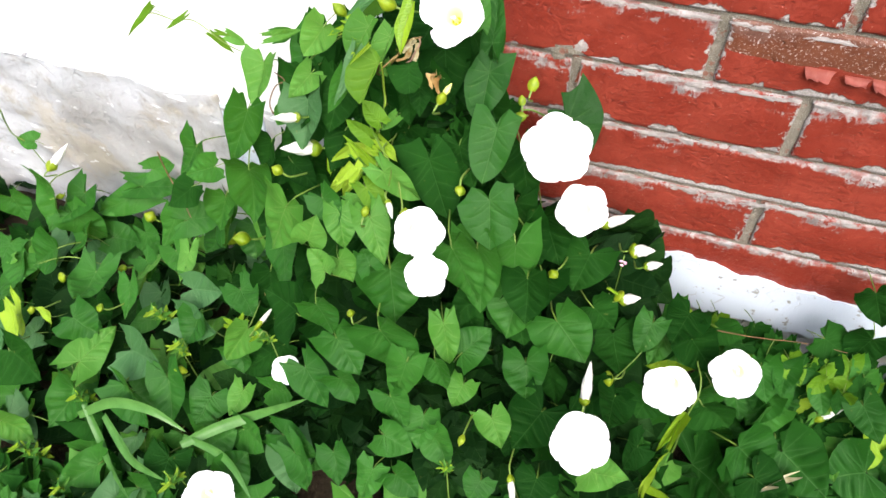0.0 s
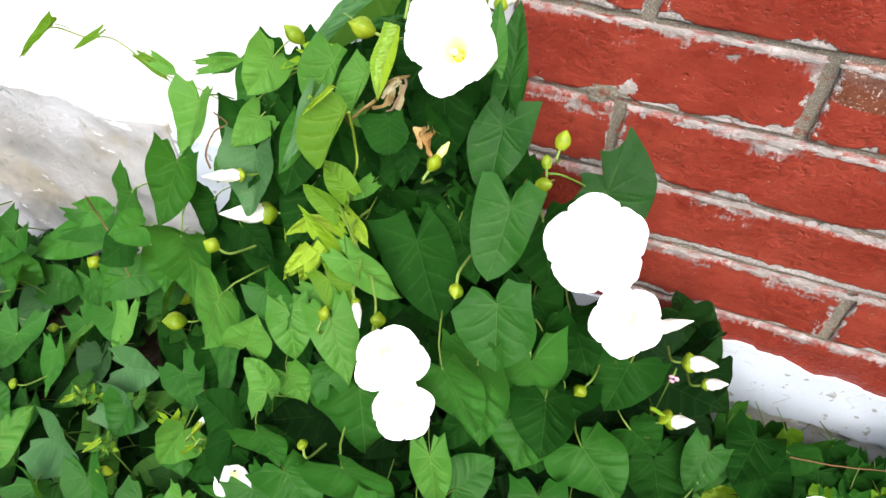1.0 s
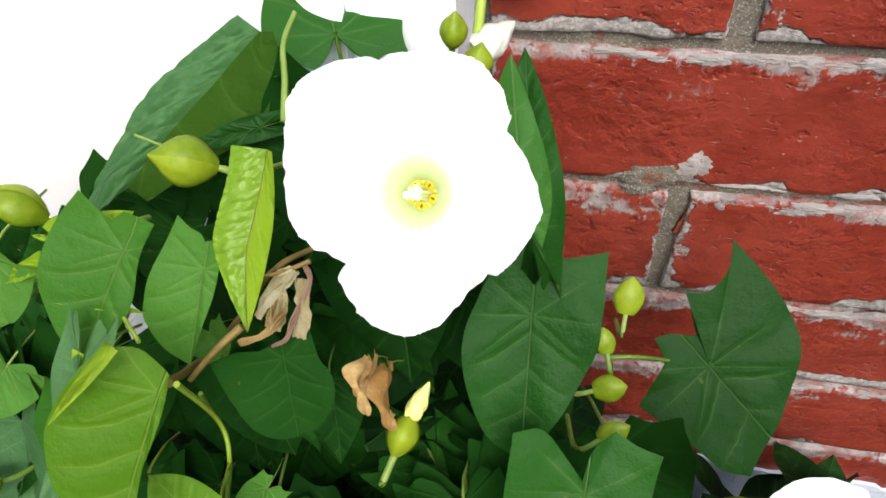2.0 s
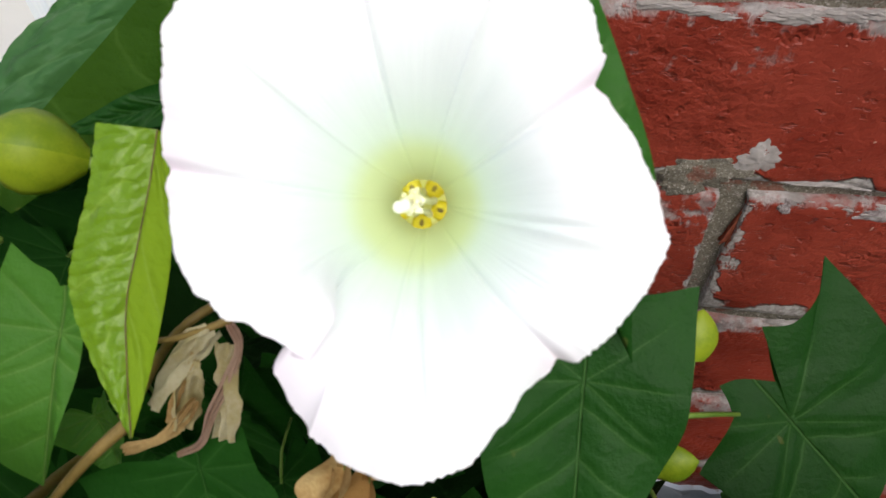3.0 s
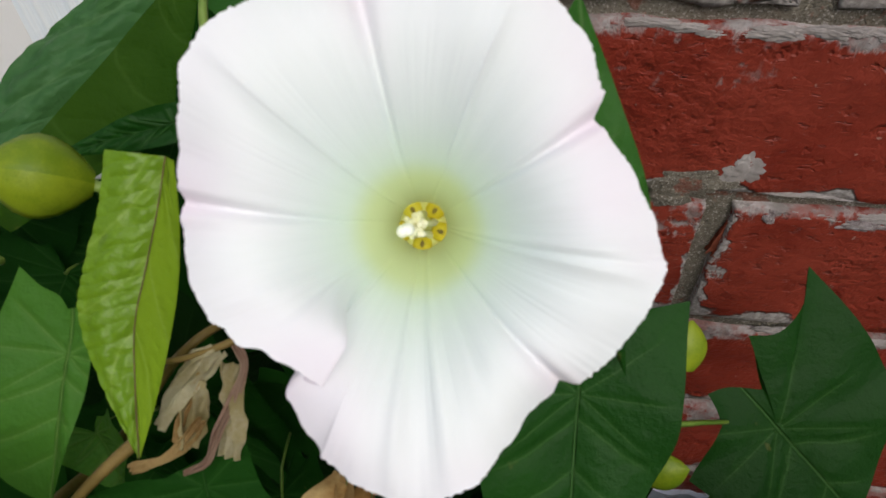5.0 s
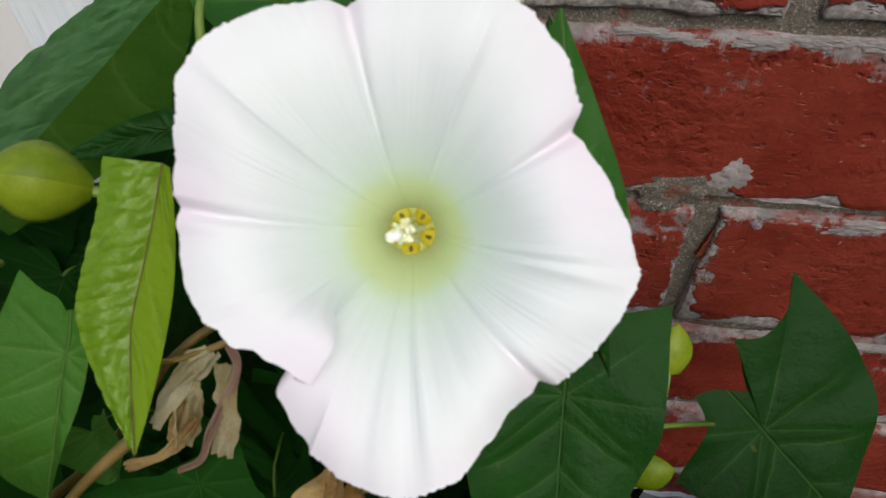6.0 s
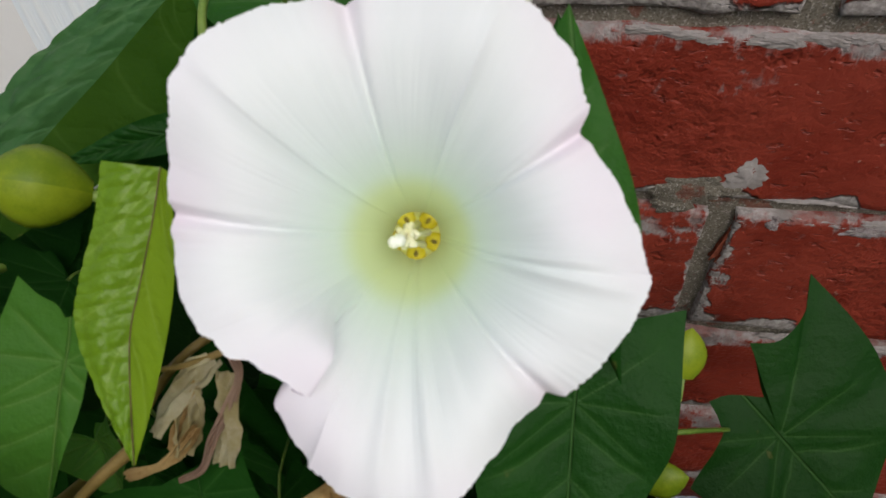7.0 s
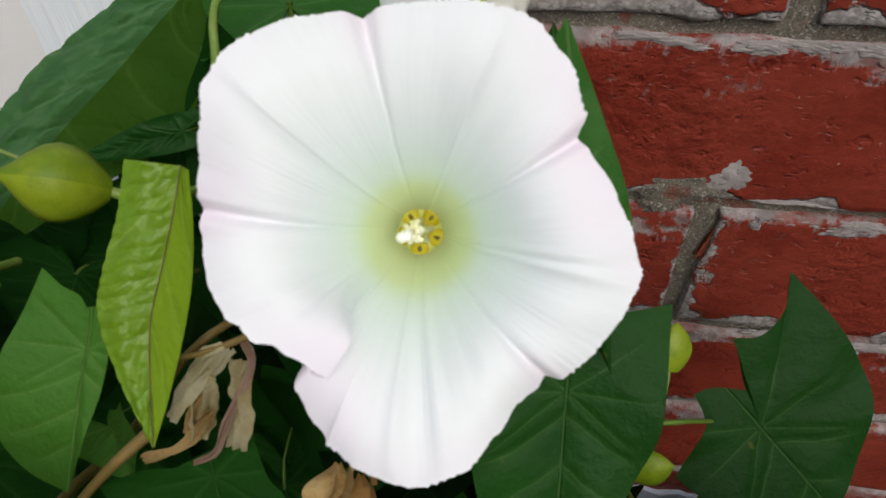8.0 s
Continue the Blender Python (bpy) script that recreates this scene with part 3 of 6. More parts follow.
SHAPES = [(0.18, 0.25, 0.03, 1.05, 0.5, 1.3), (0.22, 0.30, 0.04, 1.0, 1.15, 1.0), (0.10, 0.15, 0.05, 1.2, 0.0, 1.5), (0.45, 0.3, 0.03, 0.9, 0.7, 1.1),
          (0.25, 0.5, 0.05, 1.15, 0.4, 1.2), (0.15, -0.1, 0.06, 1.0, 0.8, 1.0), (0.55, 0.2, 0.04, 0.8, 0.2, 1.0), (0.16, 0.2, 0.03, 1.15, 0.3, 1.75),
          (-0.85, -0.3, 0.03, 0.6, 0.4, 1.0)]
LEAVES = {k: [leaf_mesh("leaf", mat, 11 * i + ord(k), *sh) for i, sh in enumerate(SHAPES)] for k, mat in LEAF.items()}
FOLDED = {k: leaf_mesh("leaf", LEAF[k], 77, 0.5, 0.1, 0.04, 0.02, 0.3, quilt=0.09) for k in "ly"}
FACING = Vector((0.10, -0.72, 0.69))
dice = random.Random(5)


def leaf_pose(base, tip, width, twist):
    base, tip = Vector(base), Vector(tip)
    ax = tip - base
    n = FACING - ax * (FACING.dot(ax) / ax.length_squared)
    n.normalize()
    y = ax.normalized()
    n = Matrix.Rotation(radians(twist), 3, y) @ n
    x = y.cross(n)
    m = Matrix((x * width, ax, n * 0.5 * (width + ax.length))).transposed().to_4x4()
    return Matrix.Translation(base) @ m


def leaf(plant, base, tip, width, tone="m", twist=None, shape=None, folded=False):
    a, b = dice.uniform(-20, 20), dice.randrange(8)
    mesh = FOLDED[tone] if folded else LEAVES[tone][b if shape is None else shape]
    return on_mesh("leaf", mesh, plant, leaf_pose(base, tip, width, a if twist is None else twist))


def plant_root(name, at, label, category):
    e = new(name)
    e.empty_display_size = 0.05
    e.location = (0, 0, 0)
    return tagged(e, label, category)


def free_leaf(plant, base, tip, runs, tone, cup=0.1, quilt=0.03, seed=0, spread=0.6):
    """A leaf of its own outline round the stalk's end; runs: curves that meet in corners, the midrib along +y."""
    base, tip = Vector(base), Vector(tip)
    ax = tip - base
    size = ax.length
    y = ax / size
    n = (FACING - y * FACING.dot(y)).normalized()
    x = y.cross(n)
    edge = []
    for run in runs:
        edge += [(p.x, p.y) for p in glide([(u, v, 0) for u, v in run], 5)][:-1]
    bm = bmesh.new()
    uv, shape = bm.loops.layers.uv.new("vein"), bm.loops.layers.uv.new("shape")
    rings, rows, info = 14, [], {}
    for i, (u, v) in enumerate(edge):
        row = []
        for k in range(1, rings + 1):
            r = k / rings
            a, b = u * r, v * r
            lay = (b - abs(a) * (0.85 - 0.4 * abs(a))) * spread
            ribs = (0.5 + 0.5 * math.cos(2 * math.pi * VEINS * lay)) * min(1.0, abs(a) * 4)
            w = cup * abs(a) - 0.05 * (a * a + b * b) + quilt * ribs * math.sin(math.pi * min(1, r * 0.95)) + 0.035 * r * r * math.sin(5 * u + 7 * v + seed) + 0.03 * noise.noise((a * 2.5, b * 2.5, seed))
            q = bm.verts.new(base + size * (a * x + b * y + w * n))
            info[q] = (i / len(edge), r, a * spread, b * spread)
            row.append(q)
        rows.append(row)
    mid = bm.verts.new(base)
    info[mid] = (0, 0, 0, 0)
    for i in range(len(rows)):
        p, q = rows[i], rows[(i + 1) % len(rows)]
        bm.faces.new((mid, p[0], q[0]))
        for k in range(rings - 1):
            bm.faces.new((p[k], p[k + 1], q[k + 1], q[k]))
    bmesh.ops.recalc_face_normals(bm, faces=bm.faces)
    for f in bm.faces:
        for lp in f.loops:
            i, r, a, b = info[lp.vert]
            lp[uv].uv, lp[shape].uv = (i, r), (a + 0.5, (b + 0.3) / 1.3)
    return part("leaf", bm, LEAF[tone], plant)


def folded_leaf(plant, outer, fold, inner, upper, under, quilt, ribs, margin=None, label=""):
    """A leaf bent over along fold: its upper face out to outer, its under face out to inner."""
    lines = [glide(q, 8) for q in (outer, fold, inner)]
    head = None
    for far, material, sgn, puff in ((lines[0], upper, 1, quilt), (lines[2], under, -1, 0.25 * quilt)):
        bm = bmesh.new()
        uv, shape = bm.loops.layers.uv.new("vein"), bm.loops.layers.uv.new("shape")
        rows, info, n = [], {}, len(far) - 1
        wide = 22
        for i in range(n * 6 + 1):
            j, f = min(i // 6, n - 1), i / 6 - min(i // 6, n - 1)
            a, b = lines[1][j].lerp(lines[1][j + 1], f), far[j].lerp(far[j + 1], f)
            t, row = i / (6 * n), []
            for k in range(wide + 1):
                c = k / wide
                lay = t * ribs - c * 0.9 + 0.35 * noise.noise((t * 9, c * 3, ribs))
                p = a.lerp(b, c)
                puffed = abs(math.sin(math.pi * lay)) ** 0.6 * (0.3 + 0.7 * abs(math.sin(2.2 * math.pi * c + 0.4))) + 0.5 * noise.noise(p * 260) + 0.25 * noise.noise(p * 700)
                bow = math.sin(math.pi * c) * 0.10 * (b - a).length
                v = bm.verts.new(p + FACING * (puff * puffed * min(1.0, 7 * c) + (bow if sgn > 0 else -bow)))
                info[v] = (t, c)
                row.append(v)
            rows.append(row)
        for r0, r1 in zip(rows, rows[1:]):
            for k in range(wide):
                f = bm.faces.new((r0[k], r0[k + 1], r1[k + 1], r1[k]) if sgn > 0 else (r0[k], r1[k], r1[k + 1], r0[k + 1]))
                for lp in f.loops:
                    t, c = info[lp.vert]
                    lp[uv].uv, lp[shape].uv = (t, 0.5 * c), (0.5 + sgn * (0.03 + 0.4 * c), 0.3 + 0.65 * t)
        if head is None:
            head = part("leaf", bm, material, plant, label)
        else:
            part("leaf_underside", bm, material, head)
    if margin:
        bm = bmesh.new()
        add_tube(bm, [p + FACING * 0.0002 for p in lines[1]], 0.00009, 6)
        part("leaf_margin", bm, margin, head)
    return head


climber = plant_root("bindweed", (0, 0, 0), "climbing bindweed heaped against the wall, arrow-shaped green leaves, white trumpet flowers", "climbing plant")
creeper = plant_root("bindweed", (0, 0, 0), "low bindweed creeping over the soil before the concrete plinth", "climbing plant")
trailer = plant_root("bindweed", (0, 0, 0), "low bindweed with white flowers along the brick wall's base", "climbing plant")

# leaves that stand out one by one
leaf(climber, (-0.2219, -0.1137, 0.4785), (-0.2319, -0.1437, 0.4445), 0.040, "k")
leaf(climber, (-0.2157, -0.1256, 0.4652), (-0.2197, -0.1556, 0.4312), 0.044, "d")
leaf(climber, (-0.2226, -0.1396, 0.4516), (-0.2206, -0.1696, 0.4176), 0.048, "d")
leaf(climber, (-0.2047, -0.1189, 0.4706), (-0.2147, -0.1489, 0.4366), 0.040, "d")
leaf(climber, (-0.1906, -0.1360, 0.4507), (-0.1946, -0.1660, 0.4167), 0.044, "d")
leaf(climber, (-0.2182, -0.1520, 0.4380), (-0.2162, -0.1820, 0.4040), 0.048, "g")
leaf(climber, (-0.2108, -0.1096, 0.4812), (-0.2208, -0.1396, 0.4472), 0.040, "d")
free_leaf(climber, (0.0050, -0.0770, 0.4050), (0.0316, -0.0926, 0.3848),
          [[(-1.0, -0.84), (-1.0, -0.5), (-0.95, 0.03), (-0.82, 0.37), (-0.43, 0.73), (0.0, 0.98), (0.42, 1.17)], [(0.42, 1.17), (0.59, 0.93), (0.63, 0.70), (0.66, 0.48), (0.72, 0.2), (0.80, -0.15)],
           [(0.80, -0.15), (0.57, -0.23), (0.32, -0.33)], [(0.32, -0.33), (0.26, -0.45), (0.23, -0.57)], [(0.23, -0.57), (0.08, -0.50), (-0.11, -0.32)], [(-0.11, -0.32), (-0.22, -0.54), (-0.30, -0.74)],
           [(-0.30, -0.74), (-0.49, -0.62), (-0.78, -0.66), (-1.0, -0.84)]], "e", 0.12, 0.011, 2)
free_leaf(climber, (-0.1540, -0.1410, 0.5180), (-0.1643, -0.1614, 0.4982),
          [[(0.49, -0.3), (0.29, -0.23), (0.16, -0.2)], [(0.16, -0.2), (0.1, -0.3)], [(0.1, -0.3), (-0.14, -0.3)], [(-0.14, -0.3), (-0.15, -0.03), (-0.2, 0.36), (-0.15, 0.8), (0, 1.02)], [(0, 1.02), (0.3, 0.79), (0.49, 0.54), (0.55, 0.23), (0.56, -0.06), (0.49, -0.3)]], "f", 0.15, 0.013, 3, 0.9)
free_leaf(climber, (-0.1374, -0.1381, 0.5107), (-0.1405, -0.1551, 0.4934),
          [[(0.33, -0.48), (0.21, -0.39), (0.09, -0.35), (0.03, -0.28)], [(0.03, -0.28), (-0.07, -0.32), (-0.15, -0.35)], [(-0.15, -0.35), (-0.15, -0.02), (-0.12, 0.33), (-0.07, 0.69), (-0, 1)], [(-0, 1), (0.26, 0.88), (0.46, 0.67), (0.52, 0.51), (0.48, 0.12), (0.4, -0.24), (0.33, -0.48)]], "f", 0.2, 0.01, 4, 0.9)
free_leaf(climber, (-0.1350, -0.1700, 0.5080), (-0.1436, -0.1939, 0.4843),
          [[(0.38, -0.18), (0.19, -0.23), (-0.02, -0.12)], [(-0.02, -0.12), (-0.06, 0.19), (-0.06, 0.54), (-0.06, 0.91), (-0, 1.01)], [(-0, 1.01), (0.24, 0.91), (0.44, 0.77), (0.55, 0.54), (0.57, 0.34), (0.47, 0), (0.38, -0.18)]], "o", 0.25, 0.015, 5, 0.9)
free_leaf(climber, (-0.1190, -0.1470, 0.4900), (-0.1142, -0.1603, 0.4754),
          [[(-0.39, -0.35), (0.02, -0.21), (0.28, -0.13)], [(0.28, -0.13), (0.58, -0.15), (0.95, -0.06)], [(0.95, -0.06), (0.74, 0.46), (0.48, 0.88), (0.17, 1.01), (-0.23, 0.96)], [(-0.23, 0.96), (-0.53, 0.62), (-0.55, 0.29), (-0.43, 0.06), (-0.39, -0.35)]], "d", 0.08, 0.008, 6, 0.8)
free_leaf(climber, (-0.0410, -0.1530, 0.4500), (-0.0437, -0.1855, 0.4165),
          [[(0.47, -0.33), (0.3, -0.35), (0.13, -0.19), (0.03, -0.08)], [(0.03, -0.08), (-0.01, -0.25), (-0.11, -0.4)], [(-0.11, -0.4), (-0.25, -0.34), (-0.38, -0.32)], [(-0.38, -0.32), (-0.36, 0.07), (-0.32, 0.52), (-0.18, 0.83), (0, 1)], [(0, 1), (0.23, 0.82), (0.39, 0.48), (0.46, 0.11), (0.47, -0.33)]], "m", 0.2, 0.013, 7, 1)
free_leaf(climber, (-0.0960, -0.1710, 0.4160), (-0.0694, -0.2015, 0.3803),
          [[(0.48, -0.39), (0.24, -0.35), (0.04, -0.4)], [(0.04, -0.4), (0, -0.21), (-0.04, -0.08)], [(-0.04, -0.08), (-0.15, -0.24), (-0.25, -0.36)], [(-0.25, -0.36), (-0.39, -0.07), (-0.44, 0.26), (-0.37, 0.6), (-0.22, 0.84), (-0, 1)], [(-0, 1), (0.19, 0.79), (0.35, 0.47), (0.45, 0.16), (0.45, -0.1), (0.48, -0.39)]], "d", 0.22, 0.019, 8, 1)
free_leaf(climber, (-0.0340, -0.1930, 0.4070), (-0.0252, -0.2204, 0.3772),
          [[(0.66, 0.11), (0.51, -0.04), (0.37, -0.27)], [(0.37, -0.27), (0.17, -0.21), (0.03, -0.07)], [(0.03, -0.07), (-0.03, -0.25), (-0.14, -0.4)], [(-0.14, -0.4), (-0.3, -0.35), (-0.48, -0.35)], [(-0.48, -0.35), (-0.5, -0.03), (-0.59, 0.34), (-0.46, 0.71), (0, 1.02)], [(0, 1.02), (0.32, 0.78), (0.55, 0.46), (0.66, 0.11)]], "m", 0.2, 0.013, 9, 1)
free_leaf(climber, (-0.0600, -0.1150, 0.4760), (-0.0589, -0.1452, 0.4444),
          [[(-0.45, -0.44), (-0.44, -0.21), (-0.43, -0), (-0.41, 0.22), (-0.28, 0.54), (-0.12, 0.81), (0, 1)], [(0, 1), (0.24, 0.82), (0.37, 0.55), (0.43, 0.29), (0.42, 0.1), (0.36, -0.07), (0.3, -0.23), (0.21, -0.39)], [(0.21, -0.39), (0.1, -0.3), (-0, -0.2)], [(-0, -0.2), (-0.07, -0.31), (-0.15, -0.38)], [(-0.15, -0.38), (-0.28, -0.4), (-0.45, -0.44)]], "e", 0.15, 0.012, 10, 1)
free_leaf(climber, (-0.0628, -0.1265, 0.5269), (-0.0685, -0.1029, 0.5523),
          [[(0, 1), (0.05, 0.84), (0.11, 0.63), (0.17, 0.35), (0.18, 0.07), (0.11, -0.2)], [(0.11, -0.2), (0.04, -0.11), (-0, -0.05)], [(-0, -0.05), (-0.08, -0.12), (-0.15, -0.15)], [(-0.15, -0.15), (-0.17, 0.14), (-0.17, 0.41), (-0.13, 0.68), (-0.07, 0.88), (0, 1)]], "m", 0.08, 0.012, 12, 0.9)
folded_leaf(climber, ((-0.1535, -0.0600, 0.5315), (-0.1674, -0.0693, 0.5235), (-0.1798, -0.0789, 0.5153), (-0.1877, -0.0900, 0.5049), (-0.1947, -0.0998, 0.4956), (-0.1989, -0.1109, 0.4847)),
            ((-0.1470, -0.0622, 0.5280), (-0.1540, -0.0687, 0.5222), (-0.1602, -0.0748, 0.5168), (-0.1700, -0.0836, 0.5090), (-0.1775, -0.0910, 0.5024), (-0.1845, -0.0990, 0.4950)),
            ((-0.1432, -0.0615, 0.5275), (-0.1405, -0.0668, 0.5216), (-0.1420, -0.0740, 0.5150), (-0.1450, -0.0815, 0.5072), (-0.1600, -0.0890, 0.5000), (-0.1790, -0.1000, 0.4910)),
            LEAF["g"], LEAF_BACK, 0.0014, 7, label="large bluish green leaf bent over along its length")
leaf(climber, (-0.1180, -0.0750, 0.5050), (-0.1300, -0.1050, 0.4750), 0.050, "d", 10)
leaf(climber, (-0.1587, -0.0567, 0.4910), (-0.1686, -0.0811, 0.4669), 0.034, "d", 0)
folded_leaf(climber, ((-0.1306, -0.1197, 0.5347), (-0.1313, -0.1254, 0.5289), (-0.1331, -0.1316, 0.5227), (-0.1335, -0.1362, 0.5179), (-0.1298, -0.1426, 0.5107), (-0.1244, -0.1490, 0.5031)),
            ((-0.1222, -0.1195, 0.5341), (-0.1230, -0.1244, 0.5289), (-0.1244, -0.1305, 0.5226), (-0.1256, -0.1359, 0.5171), (-0.1252, -0.1420, 0.5107), (-0.1243, -0.1490, 0.5031)),
            ((-0.1211, -0.1197, 0.5335), (-0.1200, -0.1254, 0.5273), (-0.1198, -0.1314, 0.5210), (-0.1208, -0.1375, 0.5147), (-0.1222, -0.1431, 0.5091), (-0.1242, -0.1490, 0.5031)),
            LEAF["q"], LEAF_BACK_YOUNG, 0.00042, 17, STEM_RED, "young yellow-green quilted leaf folded lengthwise")
leaf(climber, (-0.2594, -0.1443, 0.4628), (-0.2623, -0.1753, 0.4371), 0.0377, "l")
leaf(climber, (-0.1953, -0.1413, 0.5102), (-0.2144, -0.1504, 0.4842), 0.0297, "l")
leaf(climber, (-0.2126, -0.1472, 0.4642), (-0.2338, -0.1580, 0.4403), 0.0258, "l")
leaf(climber, (-0.2684, -0.1758, 0.4324), (-0.2886, -0.1958, 0.3798), 0.0355, "m")
leaf(climber, (-0.3730, -0.1420, 0.2203), (-0.3239, -0.2112, 0.2612), 0.0583, "m")
leaf(climber, (-0.3071, -0.1301, 0.2681), (-0.3182, -0.1619, 0.2006), 0.0524, "l")
leaf(climber, (-0.2059, -0.2405, 0.3907), (-0.2226, -0.2550, 0.3433), 0.0499, "l")
leaf(climber, (-0.1303, -0.0457, 0.5180), (-0.1419, -0.0182, 0.5437), 0.0460, "m")
leaf(climber, (-0.1433, -0.1843, 0.4411), (-0.1668, -0.1791, 0.4499), 0.0146, "o")
leaf(climber, (-0.1307, -0.1998, 0.4231), (-0.1671, -0.1882, 0.4405), 0.0076, "y", folded=True)
leaf(climber, (-0.1530, -0.2032, 0.4229), (-0.1653, -0.2187, 0.4084), 0.0101, "y", folded=True)
leaf(climber, (-0.1437, -0.2012, 0.4235), (-0.1536, -0.2185, 0.4070), 0.0116, "y", folded=True)
leaf(climber, (-0.1380, -0.2133, 0.4101), (-0.1149, -0.2259, 0.3936), 0.0212, "o", shape=1)
leaf(climber, (-0.1504, -0.1979, 0.4280), (-0.1623, -0.1912, 0.4367), 0.0045, "y", folded=True)
leaf(climber, (-0.0662, -0.0747, 0.4881), (-0.0607, -0.0981, 0.4629), 0.0155, "d")
leaf(climber, (-0.1424, -0.0855, 0.5114), (-0.1646, -0.0925, 0.5073), 0.0079, "e", shape=2)
leaf(climber, (-0.0835, 0.0116, 0.5388), (-0.0756, -0.0089, 0.5114), 0.0586, "m")
leaf(climber, (-0.0631, -0.0954, 0.4904), (-0.0700, -0.0612, 0.5271), 0.0215, "k", shape=0)
leaf(climber, (-0.0390, -0.2127, 0.3655), (-0.0272, -0.2370, 0.3043), 0.0466, "m")
leaf(climber, (-0.0753, -0.1446, 0.4143), (-0.0526, -0.1779, 0.3987), 0.0422, "d")
leaf(climber, (-0.1147, -0.1375, 0.4645), (-0.1101, -0.1522, 0.4451), 0.0203, "d")
leaf(climber, (-0.1692, -0.1645, 0.4836), (-0.1842, -0.1770, 0.4506), 0.0169, "m")
leaf(climber, (-0.1218, -0.2090, 0.4304), (-0.0915, -0.2060, 0.4015), 0.0256, "l")
leaf(climber, (-0.1458, -0.2147, 0.4003), (-0.1146, -0.2280, 0.3968), 0.0203, "l")
leaf(climber, (-0.1680, -0.1880, 0.3955), (-0.1854, -0.2026, 0.3716), 0.0127, "y", folded=True)
leaf(climber, (-0.1540, -0.1948, 0.4094), (-0.1686, -0.2067, 0.3801), 0.0129, "y", folded=True)
leaf(climber, (-0.2467, -0.1462, 0.3425), (-0.2624, -0.1817, 0.2586), 0.0589, "d")
leaf(climber, (-0.1741, -0.2097, 0.3689), (-0.1514, -0.2379, 0.3858), 0.0235, "m")
leaf(climber, (-0.1363, -0.1173, 0.4314), (-0.1436, -0.1122, 0.4533), 0.0256, "d")
leaf(climber, (-0.0759, -0.1486, 0.4175), (-0.0623, -0.1694, 0.3908), 0.0394, "d")
leaf(climber, (-0.1132, -0.1562, 0.4099), (-0.1132, -0.1853, 0.4094), 0.0435, "d")
leaf(climber, (-0.2552, -0.1191, 0.4764), (-0.2386, -0.1201, 0.4837), 0.0152, "m")
leaf(climber, (-0.2991, -0.1310, 0.4745), (-0.2811, -0.1360, 0.4718), 0.0110, "l")
leaf(climber, (-0.3157, -0.1279, 0.4735), (-0.2991, -0.1310, 0.4745), 0.0047, "o")
leaf(climber, (-0.2511, -0.1351, 0.4865), (-0.2201, -0.1378, 0.4999), 0.0103, "l")
leaf(climber, (-0.1868, -0.2922, 0.3058), (-0.2303, -0.2736, 0.3014), 0.0539, "d")
leaf(climber, (-0.1096, -0.2447, 0.3472), (-0.1008, -0.2652, 0.2928), 0.0659, "m", shape=2)
leaf(climber, (-0.1054, -0.2874, 0.3110), (-0.0757, -0.2961, 0.2578), 0.0584, "m", shape=0)
leaf(climber, (-0.1449, -0.2993, 0.2970), (-0.1195, -0.3137, 0.2672), 0.0401, "m")
leaf(climber, (-0.0583, -0.2519, 0.2939), (-0.0470, -0.2711, 0.2564), 0.0277, "l")
leaf(climber, (-0.0402, -0.2546, 0.2542), (-0.0198, -0.2242, 0.2621), 0.0373, "m")
leaf(climber, (0.0166, -0.2238, 0.2187), (0.0264, -0.2571, 0.2061), 0.0495, "m")
leaf(climber, (0.0451, -0.2617, 0.2012), (0.0270, -0.3054, 0.1922), 0.0639, "d")
leaf(climber, (0.0369, -0.1905, 0.2543), (0.0735, -0.2077, 0.2213), 0.0608, "m", shape=0)
leaf(climber, (-0.0039, -0.1948, 0.2881), (-0.0051, -0.2246, 0.2516), 0.0529, "m")
leaf(climber, (-0.0099, -0.1922, 0.3594), (-0.0085, -0.1985, 0.2892), 0.0502, "m")
leaf(climber, (0.0530, -0.1379, 0.3031), (0.0444, -0.1671, 0.2761), 0.0539, "d")
leaf(climber, (0.0678, -0.1623, 0.2519), (0.0920, -0.1611, 0.2255), 0.0475, "d")
leaf(climber, (0.0934, -0.1592, 0.2105), (0.1117, -0.2055, 0.2119), 0.0568, "d")
leaf(climber, (0.1278, -0.1501, 0.2351), (0.1197, -0.1779, 0.2155), 0.0335, "m")
leaf(climber, (0.0008, -0.2873, 0.2062), (0.0180, -0.3093, 0.1928), 0.0373, "l")
leaf(climber, (-0.0931, -0.3113, 0.2368), (-0.0704, -0.3294, 0.2154), 0.0397, "m")
leaf(climber, (-0.0595, -0.3118, 0.2205), (-0.0562, -0.3410, 0.2072), 0.0377, "m")
leaf(climber, (-0.0890, -0.3405, 0.2156), (-0.0586, -0.3438, 0.2064), 0.0343, "m")
leaf(climber, (-0.1945, -0.2973, 0.2126), (-0.1562, -0.3275, 0.2039), 0.0423, "m")
leaf(climber, (-0.1420, -0.3154, 0.2508), (-0.1214, -0.3277, 0.2336), 0.0363, "m")
leaf(climber, (-0.3161, -0.2238, 0.1988), (-0.2823, -0.2524, 0.1980), 0.0423, "m")
leaf(climber, (-0.2552, -0.2966, 0.1265), (-0.2232, -0.2995, 0.1352), 0.0434, "m")
leaf(climber, (-0.1774, -0.2589, 0.3774), (-0.1701, -0.2480, 0.4012), 0.0295, "l")
leaf(climber, (-0.1536, -0.2786, 0.3674), (-0.1754, -0.2647, 0.3734), 0.0271, "l")
